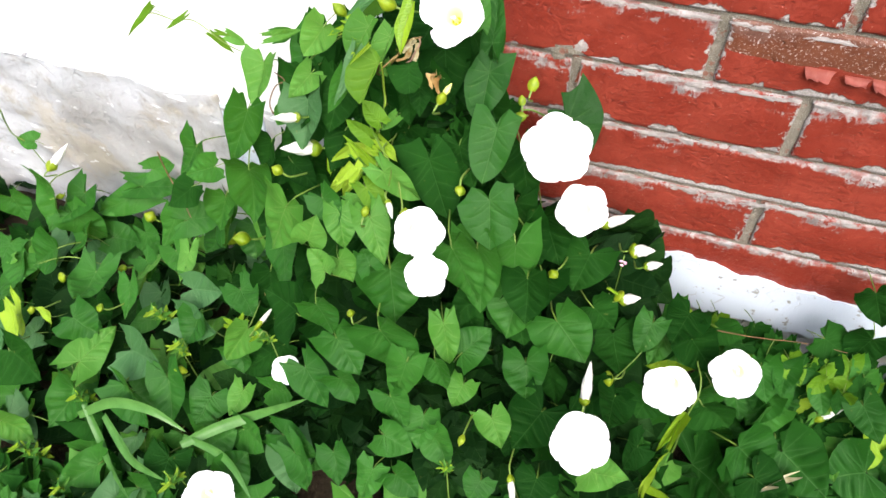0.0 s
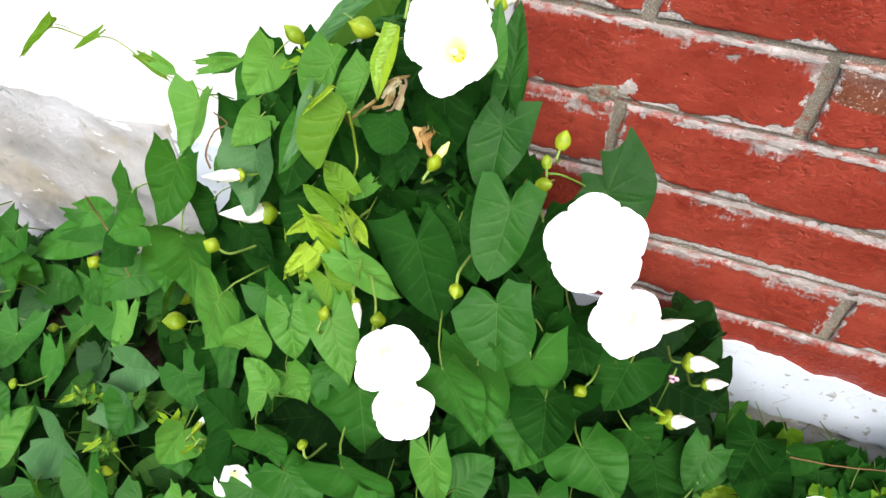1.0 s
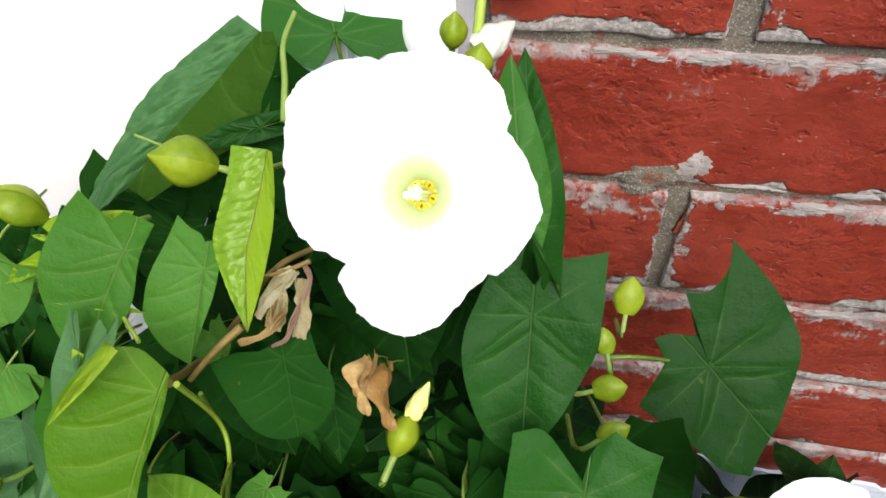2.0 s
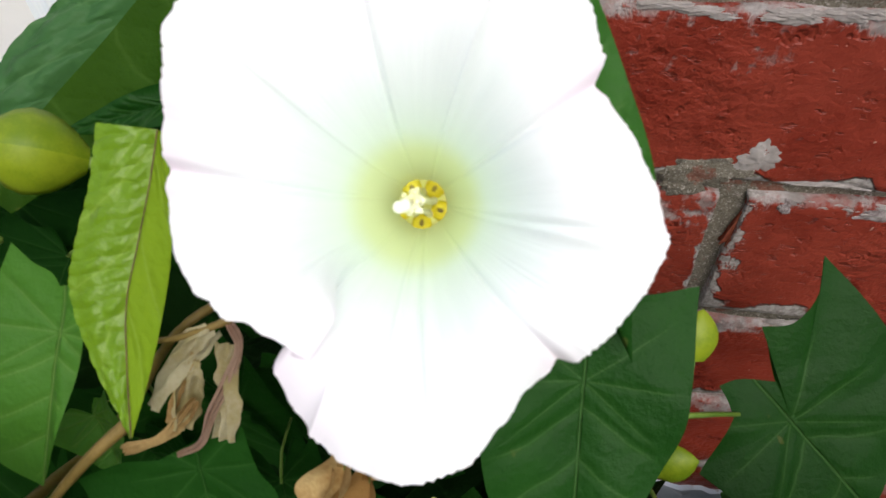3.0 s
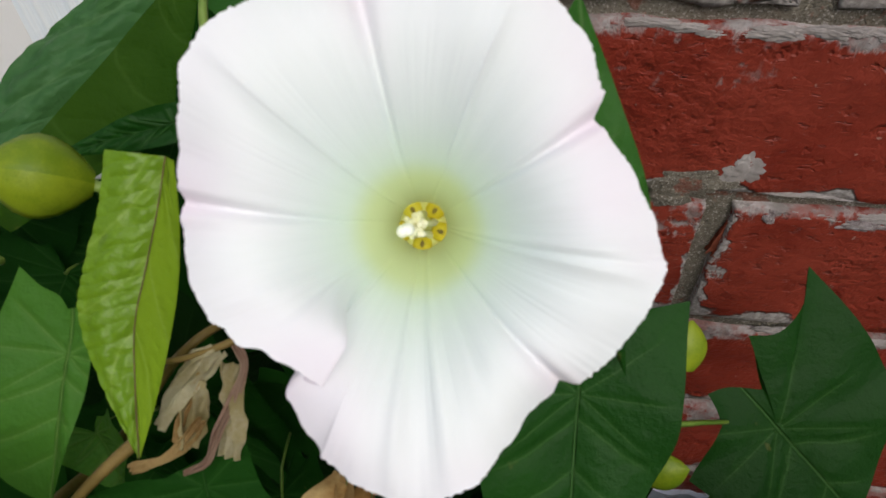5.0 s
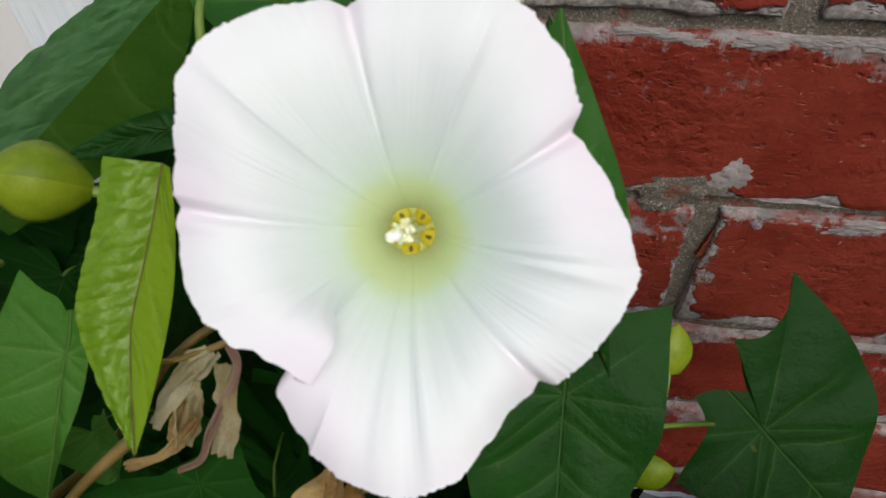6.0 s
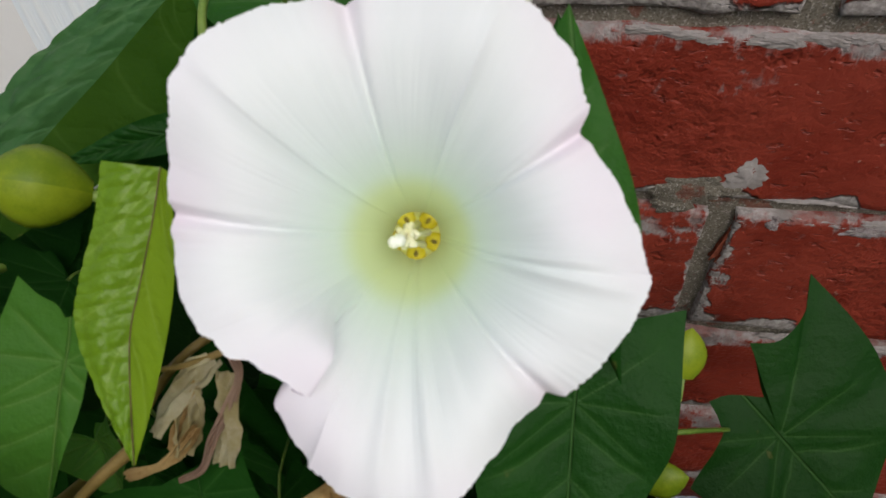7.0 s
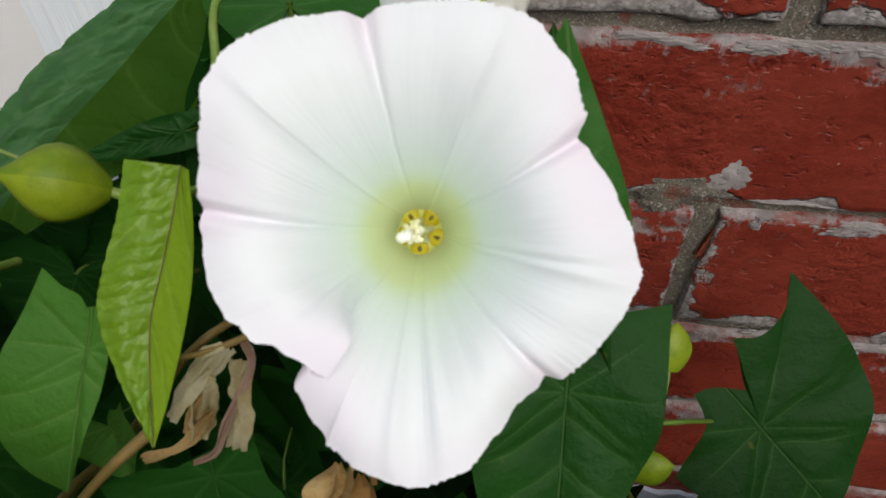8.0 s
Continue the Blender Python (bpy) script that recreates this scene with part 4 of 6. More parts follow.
leaf(climber, (-0.1474, -0.2634, 0.3670), (-0.1348, -0.2685, 0.3461), 0.0273, "l")
leaf(climber, (-0.1280, -0.2325, 0.3957), (-0.1083, -0.2561, 0.3658), 0.0300, "l")
leaf(climber, (-0.1714, -0.2325, 0.4060), (-0.1518, -0.2456, 0.3906), 0.0293, "m")
leaf(climber, (-0.2446, -0.2124, 0.2995), (-0.2137, -0.2668, 0.2970), 0.0389, "m")
leaf(climber, (-0.2706, -0.1972, 0.3769), (-0.2778, -0.2070, 0.3079), 0.0465, "m")
leaf(climber, (-0.3649, -0.1160, 0.1727), (-0.3479, -0.1500, 0.1510), 0.0591, "m")
leaf(climber, (-0.1543, -0.2373, 0.3989), (-0.1447, -0.2553, 0.3741), 0.0274, "l")
leaf(climber, (-0.1611, -0.2929, 0.3330), (-0.1481, -0.2974, 0.3000), 0.0339, "m")
leaf(climber, (-0.0549, -0.2318, 0.3807), (-0.0302, -0.2376, 0.3207), 0.0425, "m", shape=0)
leaf(climber, (-0.0316, -0.2760, 0.2353), (-0.0361, -0.2968, 0.2246), 0.0303, "l")
leaf(climber, (-0.1215, -0.2572, 0.3619), (-0.1300, -0.2519, 0.3757), 0.0245, "m")
leaf(climber, (-0.0466, -0.3246, 0.2123), (-0.0259, -0.3448, 0.1940), 0.0389, "m")
leaf(climber, (-0.0915, -0.3676, 0.1952), (-0.0967, -0.3892, 0.1729), 0.0341, "m")
leaf(climber, (-0.1383, -0.3602, 0.1830), (-0.1233, -0.3848, 0.1681), 0.0350, "m")
leaf(climber, (-0.1930, -0.3579, 0.1368), (-0.1589, -0.3919, 0.1402), 0.0341, "m")
leaf(climber, (-0.0694, -0.3655, 0.1943), (-0.0447, -0.3733, 0.1776), 0.0337, "m")
leaf(climber, (0.0064, -0.3407, 0.1826), (0.0009, -0.3583, 0.1716), 0.0340, "m")
leaf(climber, (-0.0789, -0.2946, 0.2827), (-0.0887, -0.3081, 0.2360), 0.0374, "m")
leaf(climber, (-0.0576, -0.2797, 0.2699), (-0.0447, -0.2875, 0.2368), 0.0269, "m")
leaf(climber, (-0.2186, -0.3403, 0.1237), (-0.1675, -0.3559, 0.1371), 0.0376, "m")
leaf(climber, (-0.2683, -0.3448, 0.1127), (-0.2299, -0.3613, 0.1165), 0.0464, "m")
leaf(trailer, (0.1615, -0.1250, 0.2326), (0.1487, -0.1686, 0.2313), 0.0434, "d")
leaf(trailer, (0.1711, -0.1398, 0.2113), (0.2047, -0.1435, 0.1635), 0.0485, "d")
leaf(trailer, (0.2935, -0.0848, 0.1346), (0.2754, -0.1313, 0.1146), 0.0672, "d", shape=0)
leaf(trailer, (0.3531, -0.0728, 0.1092), (0.3620, -0.0970, 0.0616), 0.0591, "d")
leaf(trailer, (0.3407, -0.1156, 0.0756), (0.3607, -0.1760, 0.0702), 0.0518, "l", folded=True)
leaf(trailer, (0.3063, -0.1586, 0.0692), (0.3525, -0.1982, 0.0698), 0.0871, "k", twist=0)
leaf(trailer, (0.2505, -0.1853, 0.1018), (0.2925, -0.1948, 0.0758), 0.0767, "k")
leaf(trailer, (0.2159, -0.1968, 0.0514), (0.2492, -0.2514, 0.1008), 0.0825, "k")
leaf(trailer, (0.3865, -0.1614, 0.0818), (0.3518, -0.1779, 0.0676), 0.0808, "k")
leaf(trailer, (0.2742, -0.2083, 0.0870), (0.3117, -0.2202, 0.0743), 0.0586, "d")
leaf(trailer, (0.0566, -0.3230, 0.1868), (0.0539, -0.3455, 0.1693), 0.0431, "d")
leaf(trailer, (0.1024, -0.3090, 0.2043), (0.1387, -0.2946, 0.1799), 0.0365, "l")
leaf(trailer, (0.1399, -0.2212, 0.2172), (0.1334, -0.2350, 0.1910), 0.0469, "d")
leaf(trailer, (0.1977, -0.1915, 0.1737), (0.2305, -0.1925, 0.1453), 0.0520, "d")
leaf(trailer, (0.1093, -0.2284, 0.2116), (0.1079, -0.2722, 0.2240), 0.0453, "d")
leaf(trailer, (0.1456, -0.2396, 0.1429), (0.1329, -0.2729, 0.1515), 0.0427, "d")
leaf(trailer, (0.3572, -0.0579, 0.1804), (0.3495, -0.0691, 0.1343), 0.0505, "d")
leaf(trailer, (0.3149, -0.0616, 0.1646), (0.3434, -0.0658, 0.1503), 0.0430, "d")
leaf(trailer, (0.3084, -0.1225, 0.0853), (0.2981, -0.1533, 0.0749), 0.0364, "d")
leaf(trailer, (0.1978, -0.1036, 0.1922), (0.2306, -0.0981, 0.1777), 0.0330, "d")
leaf(trailer, (0.2664, -0.0775, 0.1524), (0.2483, -0.1111, 0.1604), 0.0310, "d")
leaf(trailer, (0.1850, -0.2071, 0.0543), (0.1737, -0.2495, 0.0651), 0.0340, "l")
leaf(trailer, (0.1701, -0.2525, 0.0863), (0.1926, -0.2667, 0.1018), 0.0118, "y")
leaf(trailer, (0.1808, -0.2086, 0.1830), (0.1657, -0.2293, 0.1208), 0.0117, "y", folded=True)
leaf(trailer, (0.3373, -0.0443, 0.2368), (0.3582, -0.0547, 0.1984), 0.0415, "d")
leaf(trailer, (0.3829, -0.0939, 0.0782), (0.3998, -0.1306, 0.0925), 0.0529, "d")
leaf(creeper, (-0.6492, -0.1506, 0.1893), (-0.6571, -0.1819, 0.1262), 0.0537, "m")
leaf(creeper, (-0.6174, -0.1300, 0.1681), (-0.6378, -0.1737, 0.1439), 0.0532, "m")
leaf(creeper, (-0.5555, -0.0938, 0.1495), (-0.6174, -0.1269, 0.1241), 0.0482, "m")
leaf(creeper, (-0.4627, -0.1409, 0.1818), (-0.4814, -0.1643, 0.1383), 0.0359, "m")
leaf(creeper, (-0.3926, -0.1417, 0.1804), (-0.3884, -0.1849, 0.1871), 0.0364, "m")
leaf(creeper, (-0.4082, -0.1890, 0.1908), (-0.4004, -0.2299, 0.1773), 0.0301, "l")
leaf(creeper, (-0.4879, -0.1787, 0.1305), (-0.4594, -0.2441, 0.1519), 0.0401, "l")
leaf(creeper, (-0.4799, -0.2318, 0.1529), (-0.4602, -0.2756, 0.1423), 0.0317, "m")
leaf(creeper, (-0.5063, -0.3009, 0.1616), (-0.4766, -0.3035, 0.1432), 0.0569, "m")
leaf(creeper, (-0.4814, -0.3397, 0.1367), (-0.4656, -0.2868, 0.1412), 0.0462, "l")
leaf(creeper, (-0.4319, -0.3059, 0.1345), (-0.3798, -0.3213, 0.1470), 0.0657, "g")
leaf(creeper, (-0.3745, -0.2352, 0.1886), (-0.3355, -0.2334, 0.1965), 0.0424, "g")
leaf(creeper, (-0.3693, -0.3251, 0.1425), (-0.3441, -0.3670, 0.1175), 0.0457, "m")
leaf(creeper, (-0.4147, -0.3477, 0.1331), (-0.3621, -0.3815, 0.1202), 0.0507, "m")
leaf(creeper, (-0.3206, -0.3214, 0.1182), (-0.3233, -0.3564, 0.1101), 0.0526, "m")
leaf(creeper, (-0.2844, -0.3080, 0.1294), (-0.2884, -0.3375, 0.1175), 0.0311, "l")
leaf(creeper, (-0.2995, -0.2819, 0.1663), (-0.2881, -0.2939, 0.1395), 0.0415, "m")
leaf(creeper, (-0.5647, -0.3563, 0.1444), (-0.5178, -0.3703, 0.1243), 0.0709, "d")
leaf(creeper, (-0.5401, -0.4241, 0.1097), (-0.5140, -0.4237, 0.0708), 0.0359, "l")
leaf(creeper, (-0.4847, -0.3641, 0.1097), (-0.5096, -0.4036, 0.0727), 0.0540, "m")
leaf(creeper, (-0.4276, -0.4227, 0.0560), (-0.3802, -0.4485, 0.0641), 0.0571, "d")
leaf(creeper, (-0.3267, -0.4003, 0.1155), (-0.3183, -0.4381, 0.1161), 0.0486, "d")
leaf(creeper, (-0.7012, -0.2011, 0.0864), (-0.6695, -0.2570, 0.0924), 0.0631, "m")
leaf(creeper, (-0.6272, -0.2029, 0.1293), (-0.6718, -0.2190, 0.0943), 0.0612, "m")
leaf(creeper, (-0.5301, -0.2311, 0.1544), (-0.5166, -0.2826, 0.1691), 0.0539, "m")
leaf(creeper, (-0.7027, -0.2275, 0.0795), (-0.6648, -0.2795, 0.0987), 0.0447, "m")
leaf(creeper, (-0.3693, -0.2646, 0.1767), (-0.3239, -0.2761, 0.1806), 0.0474, "g")
leaf(creeper, (-0.6353, -0.2885, 0.1115), (-0.5941, -0.3226, 0.1094), 0.0277, "y")
leaf(creeper, (-0.6121, -0.1669, 0.1234), (-0.5894, -0.2093, 0.1394), 0.0423, "m")
leaf(creeper, (-0.5987, -0.1414, 0.0934), (-0.5551, -0.1369, 0.0920), 0.0479, "m")
leaf(creeper, (-0.4241, -0.1593, 0.2097), (-0.3774, -0.1415, 0.2170), 0.0432, "m")
leaf(creeper, (-0.5536, -0.0943, 0.1639), (-0.4828, -0.0855, 0.1775), 0.0419, "m")
leaf(creeper, (-0.6251, -0.1570, 0.1487), (-0.6028, -0.1463, 0.0974), 0.0521, "m")
leaf(creeper, (-0.7300, -0.1571, 0.1480), (-0.7130, -0.1658, 0.1160), 0.0505, "m")
leaf(creeper, (-0.7347, -0.1938, 0.0904), (-0.7321, -0.2272, 0.0801), 0.0467, "m")
leaf(creeper, (-0.3887, -0.1620, 0.2822), (-0.4196, -0.1765, 0.2544), 0.0400, "d")
leaf(creeper, (-0.4815, -0.4518, 0.0477), (-0.4441, -0.4595, 0.0464), 0.0465, "m")
leaf(creeper, (-0.4971, -0.4704, 0.0634), (-0.4964, -0.4942, 0.0821), 0.0462, "m")
leaf(creeper, (-0.3515, -0.2645, 0.1849), (-0.3585, -0.2905, 0.1610), 0.0409, "m")
leaf(creeper, (-0.2744, -0.2726, 0.2111), (-0.2993, -0.2990, 0.1695), 0.0391, "l")
leaf(creeper, (-0.4648, -0.4102, 0.0487), (-0.4159, -0.4052, 0.0743), 0.0381, "m")
leaf(creeper, (-0.2594, -0.3964, 0.1133), (-0.2492, -0.3661, 0.1127), 0.0462, "m")
leaf(creeper, (-0.2950, -0.3738, 0.1106), (-0.2741, -0.3470, 0.1131), 0.0405, "m")
leaf(creeper, (-0.6195, -0.1512, 0.2774), (-0.6390, -0.1559, 0.2807), 0.0240, "m")
leaf(creeper, (-0.4907, -0.1167, 0.2358), (-0.4587, -0.1087, 0.2475), 0.0287, "m")
leaf(creeper, (-0.3205, -0.1869, 0.3562), (-0.3542, -0.1941, 0.3410), 0.0315, "m")
leaf(climber, (-0.3666, -0.1462, 0.4955), (-0.3793, -0.1701, 0.4829), 0.0067, "o")
leaf(climber, (-0.3452, -0.1304, 0.4852), (-0.3565, -0.1457, 0.4798), 0.0059, "o")
leaf(climber, (-0.3329, -0.1114, 0.4543), (-0.3167, -0.1117, 0.4375), 0.0084, "o")
leaf(climber, (-0.2427, -0.1556, 0.4215), (-0.2460, -0.1694, 0.4142), 0.0190, "m")
leaf(climber, (-0.3865, -0.1359, 0.3210), (-0.4061, -0.1531, 0.2830), 0.0483, "m")
leaf(climber, (-0.5573, -0.1211, 0.0964), (-0.5091, -0.1587, 0.0966), 0.0370, "m")
leaf(climber, (-0.4344, -0.1855, 0.1786), (-0.3984, -0.2168, 0.1831), 0.0303, "m")
leaf(climber, (-0.4972, -0.1847, 0.1335), (-0.4684, -0.2107, 0.1378), 0.0342, "m")
leaf(climber, (-0.2370, -0.1359, 0.4040), (-0.2441, -0.1571, 0.3826), 0.0302, "d")
leaf(climber, (-0.3624, -0.1470, 0.2584), (-0.3728, -0.1652, 0.2148), 0.0407, "m")
leaf(climber, (-0.2630, -0.1627, 0.3848), (-0.2706, -0.1740, 0.3551), 0.0344, "d")
leaf(climber, (-0.1749, -0.1428, 0.5133), (-0.1899, -0.1454, 0.5056), 0.0055, "y", folded=True)
leaf(climber, (-0.1672, -0.1379, 0.5153), (-0.1798, -0.1390, 0.5177), 0.0044, "y", folded=True)
leaf(climber, (-0.1686, -0.1491, 0.5081), (-0.1495, -0.1489, 0.5055), 0.0035, "y", folded=True)
leaf(climber, (-0.1588, -0.1652, 0.5024), (-0.1669, -0.1921, 0.4755), 0.0133, "g")
leaf(climber, (-0.1335, -0.1823, 0.4597), (-0.1504, -0.1741, 0.4708), 0.0169, "o", shape=1)
leaf(climber, (-0.1405, -0.1684, 0.5224), (-0.1535, -0.1820, 0.5101), 0.0031, "y", folded=True)
leaf(climber, (-0.1433, -0.1880, 0.4303), (-0.1704, -0.1830, 0.4246), 0.0100, "y")
leaf(climber, (-0.1515, -0.1890, 0.4202), (-0.1286, -0.2009, 0.4231), 0.0129, "l")
leaf(climber, (-0.1668, -0.1767, 0.4165), (-0.1864, -0.1854, 0.4004), 0.0093, "y", folded=True)
leaf(climber, (-0.1333, -0.1826, 0.4359), (-0.1110, -0.2026, 0.4382), 0.0100, "y")
leaf(climber, (-0.1265, -0.1659, 0.4518), (-0.1370, -0.1744, 0.4417), 0.0107, "l")
leaf(climber, (-0.1970, -0.1664, 0.3843), (-0.2003, -0.1702, 0.3630), 0.0065, "y", folded=True)
leaf(climber, (-0.1640, -0.1941, 0.3976), (-0.1431, -0.1879, 0.4090), 0.0098, "l")
leaf(climber, (-0.1340, -0.1933, 0.4337), (-0.1508, -0.1840, 0.4320), 0.0079, "y")
leaf(climber, (-0.1704, -0.1401, 0.5157), (-0.1572, -0.1292, 0.5192), 0.0126, "y", folded=True)
leaf(climber, (-0.1555, -0.1632, 0.5048), (-0.1627, -0.1672, 0.4936), 0.0100, "y", folded=True)
leaf(trailer, (0.1827, -0.1942, 0.0713), (0.1912, -0.1756, 0.1192), 0.0059, "y", folded=True)
leaf(trailer, (0.1600, -0.2618, 0.1009), (0.1847, -0.2071, 0.0855), 0.0091, "y")
leaf(trailer, (0.0790, -0.1511, 0.2757), (0.0916, -0.1490, 0.2639), 0.0036, "y")
leaf(creeper, (-0.6153, -0.3083, 0.1232), (-0.5862, -0.3327, 0.1223), 0.0209, "y")
leaf(creeper, (-0.5377, -0.3060, 0.1565), (-0.5661, -0.3022, 0.1560), 0.0157, "y")
leaf(creeper, (-0.2830, -0.2688, 0.2125), (-0.2956, -0.2817, 0.1917), 0.0129, "y")
leaf(climber, (-0.3044, -0.2696, 0.1977), (-0.2759, -0.2744, 0.2019), 0.0154, "y")
leaf(climber, (-0.0283, -0.1169, 0.4054), (-0.0109, -0.1453, 0.3674), 0.0488, "d")
leaf(climber, (-0.0081, -0.1715, 0.3607), (0.0131, -0.1799, 0.3207), 0.0467, "d")
leaf(climber, (0.0047, -0.1419, 0.3443), (0.0266, -0.1537, 0.2946), 0.0488, "d")
leaf(climber, (-0.0056, -0.1955, 0.2626), (0.0106, -0.2089, 0.2216), 0.0541, "d")
leaf(climber, (0.0143, -0.1707, 0.2942), (0.0169, -0.1878, 0.2549), 0.0486, "d")
leaf(climber, (-0.1612, -0.1222, 0.4218), (-0.1445, -0.1419, 0.4033), 0.0417, "d")
leaf(climber, (-0.1905, -0.0864, 0.4743), (-0.1835, -0.1010, 0.4580), 0.0382, "d")
leaf(climber, (-0.1866, -0.0665, 0.4722), (-0.1908, -0.0823, 0.4623), 0.0334, "d")
leaf(climber, (-0.1946, -0.0851, 0.4794), (-0.1981, -0.1024, 0.4699), 0.0350, "d")
leaf(climber, (-0.1781, -0.0949, 0.4722), (-0.1813, -0.1120, 0.4637), 0.0333, "d")
leaf(climber, (-0.2035, -0.0888, 0.4612), (-0.1990, -0.0961, 0.4522), 0.0274, "d")
leaf(climber, (-0.1464, -0.1359, 0.4799), (-0.1412, -0.1435, 0.4738), 0.0179, "l")


# ---- flowers and buds ----
def rim(pairs, a):
    """Smooth radius at the angle a (degrees) from (angle, radius) pairs."""
    a %= 360
    ps = sorted((q % 360, r) for q, r in pairs)
    ps = [(ps[-1][0] - 360, ps[-1][1])] + ps + [(ps[0][0] + 360, ps[0][1])]
    for (a0, r0), (a1, r1) in zip(ps, ps[1:]):
        if a0 <= a <= a1:
            t = (a - a0) / max(a1 - a0, 1e-6)
            return r0 + (r1 - r0) * (t * t * (3 - 2 * t))
    return 1.0


def pleated(knots, deg):
    """Where a petal doubles back over itself: how far it swings round at deg, and how far it lifts."""
    deg = (deg + 180) % 360 - 180
    for (a0, b0, h0), (a1, b1, h1) in zip(knots, knots[1:]):
        if a0 <= deg <= a1:
            t = (deg - a0) / (a1 - a0)
            t = t * t * (3 - 2 * t)
            return b0 + (b1 - b0) * t - deg, h0 + (h1 - h0) * t
    return 0.0, 0.0


def flower(plant, throat, mouth, radius, up=(0, 0.69, 0.72), creases=(0, 72, 144, 216, 288), pairs=None, seed=0, fine=False, tone=1.0, deep=1.0, label="", roll=0.0, flare=1.95, pleat=None):
    """A funnel whose mouth's middle is at mouth and whose tube starts behind throat."""
    rnd = random.Random(seed)
    throat, mouth = Vector(throat), Vector(mouth)
    z = (mouth - throat).normalized()
    depth = (mouth - throat).length * deep
    y = Vector(up) - z * z.dot(Vector(up))
    y.normalize()
    x = y.cross(z)
    x, y = math.cos(roll) * x + math.sin(roll) * y, math.cos(roll) * y - math.sin(roll) * x
    if pairs is None:
        pairs = []
        for c in creases:
            pairs += [(c, rnd.uniform(0.91, 0.97)), (c + 30 + rnd.uniform(0, 12), rnd.uniform(1.0, 1.06))]
    na, nr = (540, 48) if fine else (180, 22)
    bm = bmesh.new()
    uv = bm.loops.layers.uv.new("vein")
    tint = bm.loops.layers.color.new("tint")
    rows, info = [], {}
    for i in range(na):
        deg = 360 * i / na
        dev = min(abs((deg - c + 180) % 360 - 180) for c in creases)
        rr = rim(pairs, deg) * (1 + (0.010 if fine else 0.022) * noise.noise((deg * (0.9 if fine else 0.12), seed, 0)) + 0.006 * noise.noise((deg * 2.7, seed, 5)))
        rr *= 1 - (0.018 if fine else 0.05) * math.exp(-(dev / 2.6) ** 2)
        swing, lift = pleated(pleat, deg) if pleat else (0.0, 0.0)
        row = []
        for k in range(nr + 1):
            q = 0.14 + 0.86 * k / nr
            w = min(1.0, max(0.0, (q - 0.2) / 0.55))
            w = w * w * (3 - 2 * w)
            r = radius * q * (1 + (rr - 1) * w)
            h = -depth * (1 - q) ** flare
            w2 = min(1.0, max(0.0, (q - 0.17) / 0.25))
            h -= radius * 0.060 * math.exp(-(dev / 2.2) ** 2) * w2 * (1.2 - 0.5 * q)
            h += radius * 0.035 * math.cos(radians(dev * 5)) * -1.0 * w
            h += radius * 0.032 * math.exp(-((dev - 36) / 2.6) ** 2) * math.sin(math.pi * min(1, q * 1.02)) ** 0.6
            h += radius * (0.05 if fine else 0.10) * w * noise.noise((math.cos(radians(deg)) * 1.3 * q, math.sin(radians(deg)) * 1.3 * q, seed * 3.3))
            h += radius * 0.018 * w * noise.noise((math.cos(radians(deg)) * 5.5, math.sin(radians(deg)) * 5.5, q * 2.0))
            h -= radius * 0.10 * (max(0.0, q - 0.72) / 0.28) ** 2 * (0.5 + noise.noise((deg * 0.03, seed, 2.0)))
            over = min(1.0, max(0.0, (q - 0.40) / 0.35))
            over = over * over * (3 - 2 * over)
            h += radius * lift * over
            t = radians(deg + swing * over)
            v = bm.verts.new(mouth + r * math.cos(t) * x + r * math.sin(t) * y + h * z)
            info[v] = (deg / 360, q, math.exp(-(dev / 9.0) ** 2) * max(0.0, (q - 0.4) / 0.6), min(1.0, max(0.0, 1 - (q - 0.22) / 0.44)), math.exp(-(dev / 1.1) ** 2) * (1.05 - q) + 0.2 * math.exp(-((dev - 31) / 1.0) ** 2) * (1 - q))
            row.append(v)
        rows.append(row)
    for i in range(na):
        a, b = rows[i], rows[(i + 1) % na]
        for k in range(nr):
            f = bm.faces.new((a[k], a[k + 1], b[k + 1], b[k]))
            for lp in f.loops:
                u, q, p, t, ln = info[lp.vert]
                lp[uv].uv = (u if not (i == na - 1 and u == 0) else 1.0, q)
                lp[tint] = (p, t * tone, min(1, ln), 1)
    bmesh.ops.recalc_face_normals(bm, faces=bm.faces)
    head = part("flower", bm, PETAL, plant, label or "white funnel-shaped bindweed flower, wide open")
    # tube floor with five nectar pits, stamens and the two-lobed stigma
    foot = mouth - depth * 0.86 ** flare * z - 0.0002 * z
    R = radius
    turn = Matrix((x, y, z)).transposed().to_4x4()
    bm = bmesh.new()
    bmesh.ops.create_uvsphere(bm, u_segments=20, v_segments=8, radius=0.150 * R, matrix=Matrix.Translation(foot - 0.012 * R * z) @ turn @ Matrix.Diagonal((1, 1, 0.22, 1)))
    part("throat", bm, GREEN_YELLOW if fine else STAMEN, head)
    for j in range(5 if fine else 0):
        t = radians(72 * j + 56)
        o = math.cos(t) * x + math.sin(t) * y
        lie = Matrix((o, z.cross(o), z)).transposed().to_4x4()
        bm = bmesh.new()
        bmesh.ops.create_uvsphere(bm, u_segments=14, v_segments=8, radius=0.060 * R, matrix=Matrix.Translation(foot + 0.012 * R * z + 0.120 * R * o) @ lie @ Matrix.Diagonal((1.15, 1.0, 0.5, 1)))
        part("nectary", bm, YELLOW, head, "bright yellow nectary")
        # olive bead; the darkness inside the open pit is put into its colour
        bm = bmesh.new()
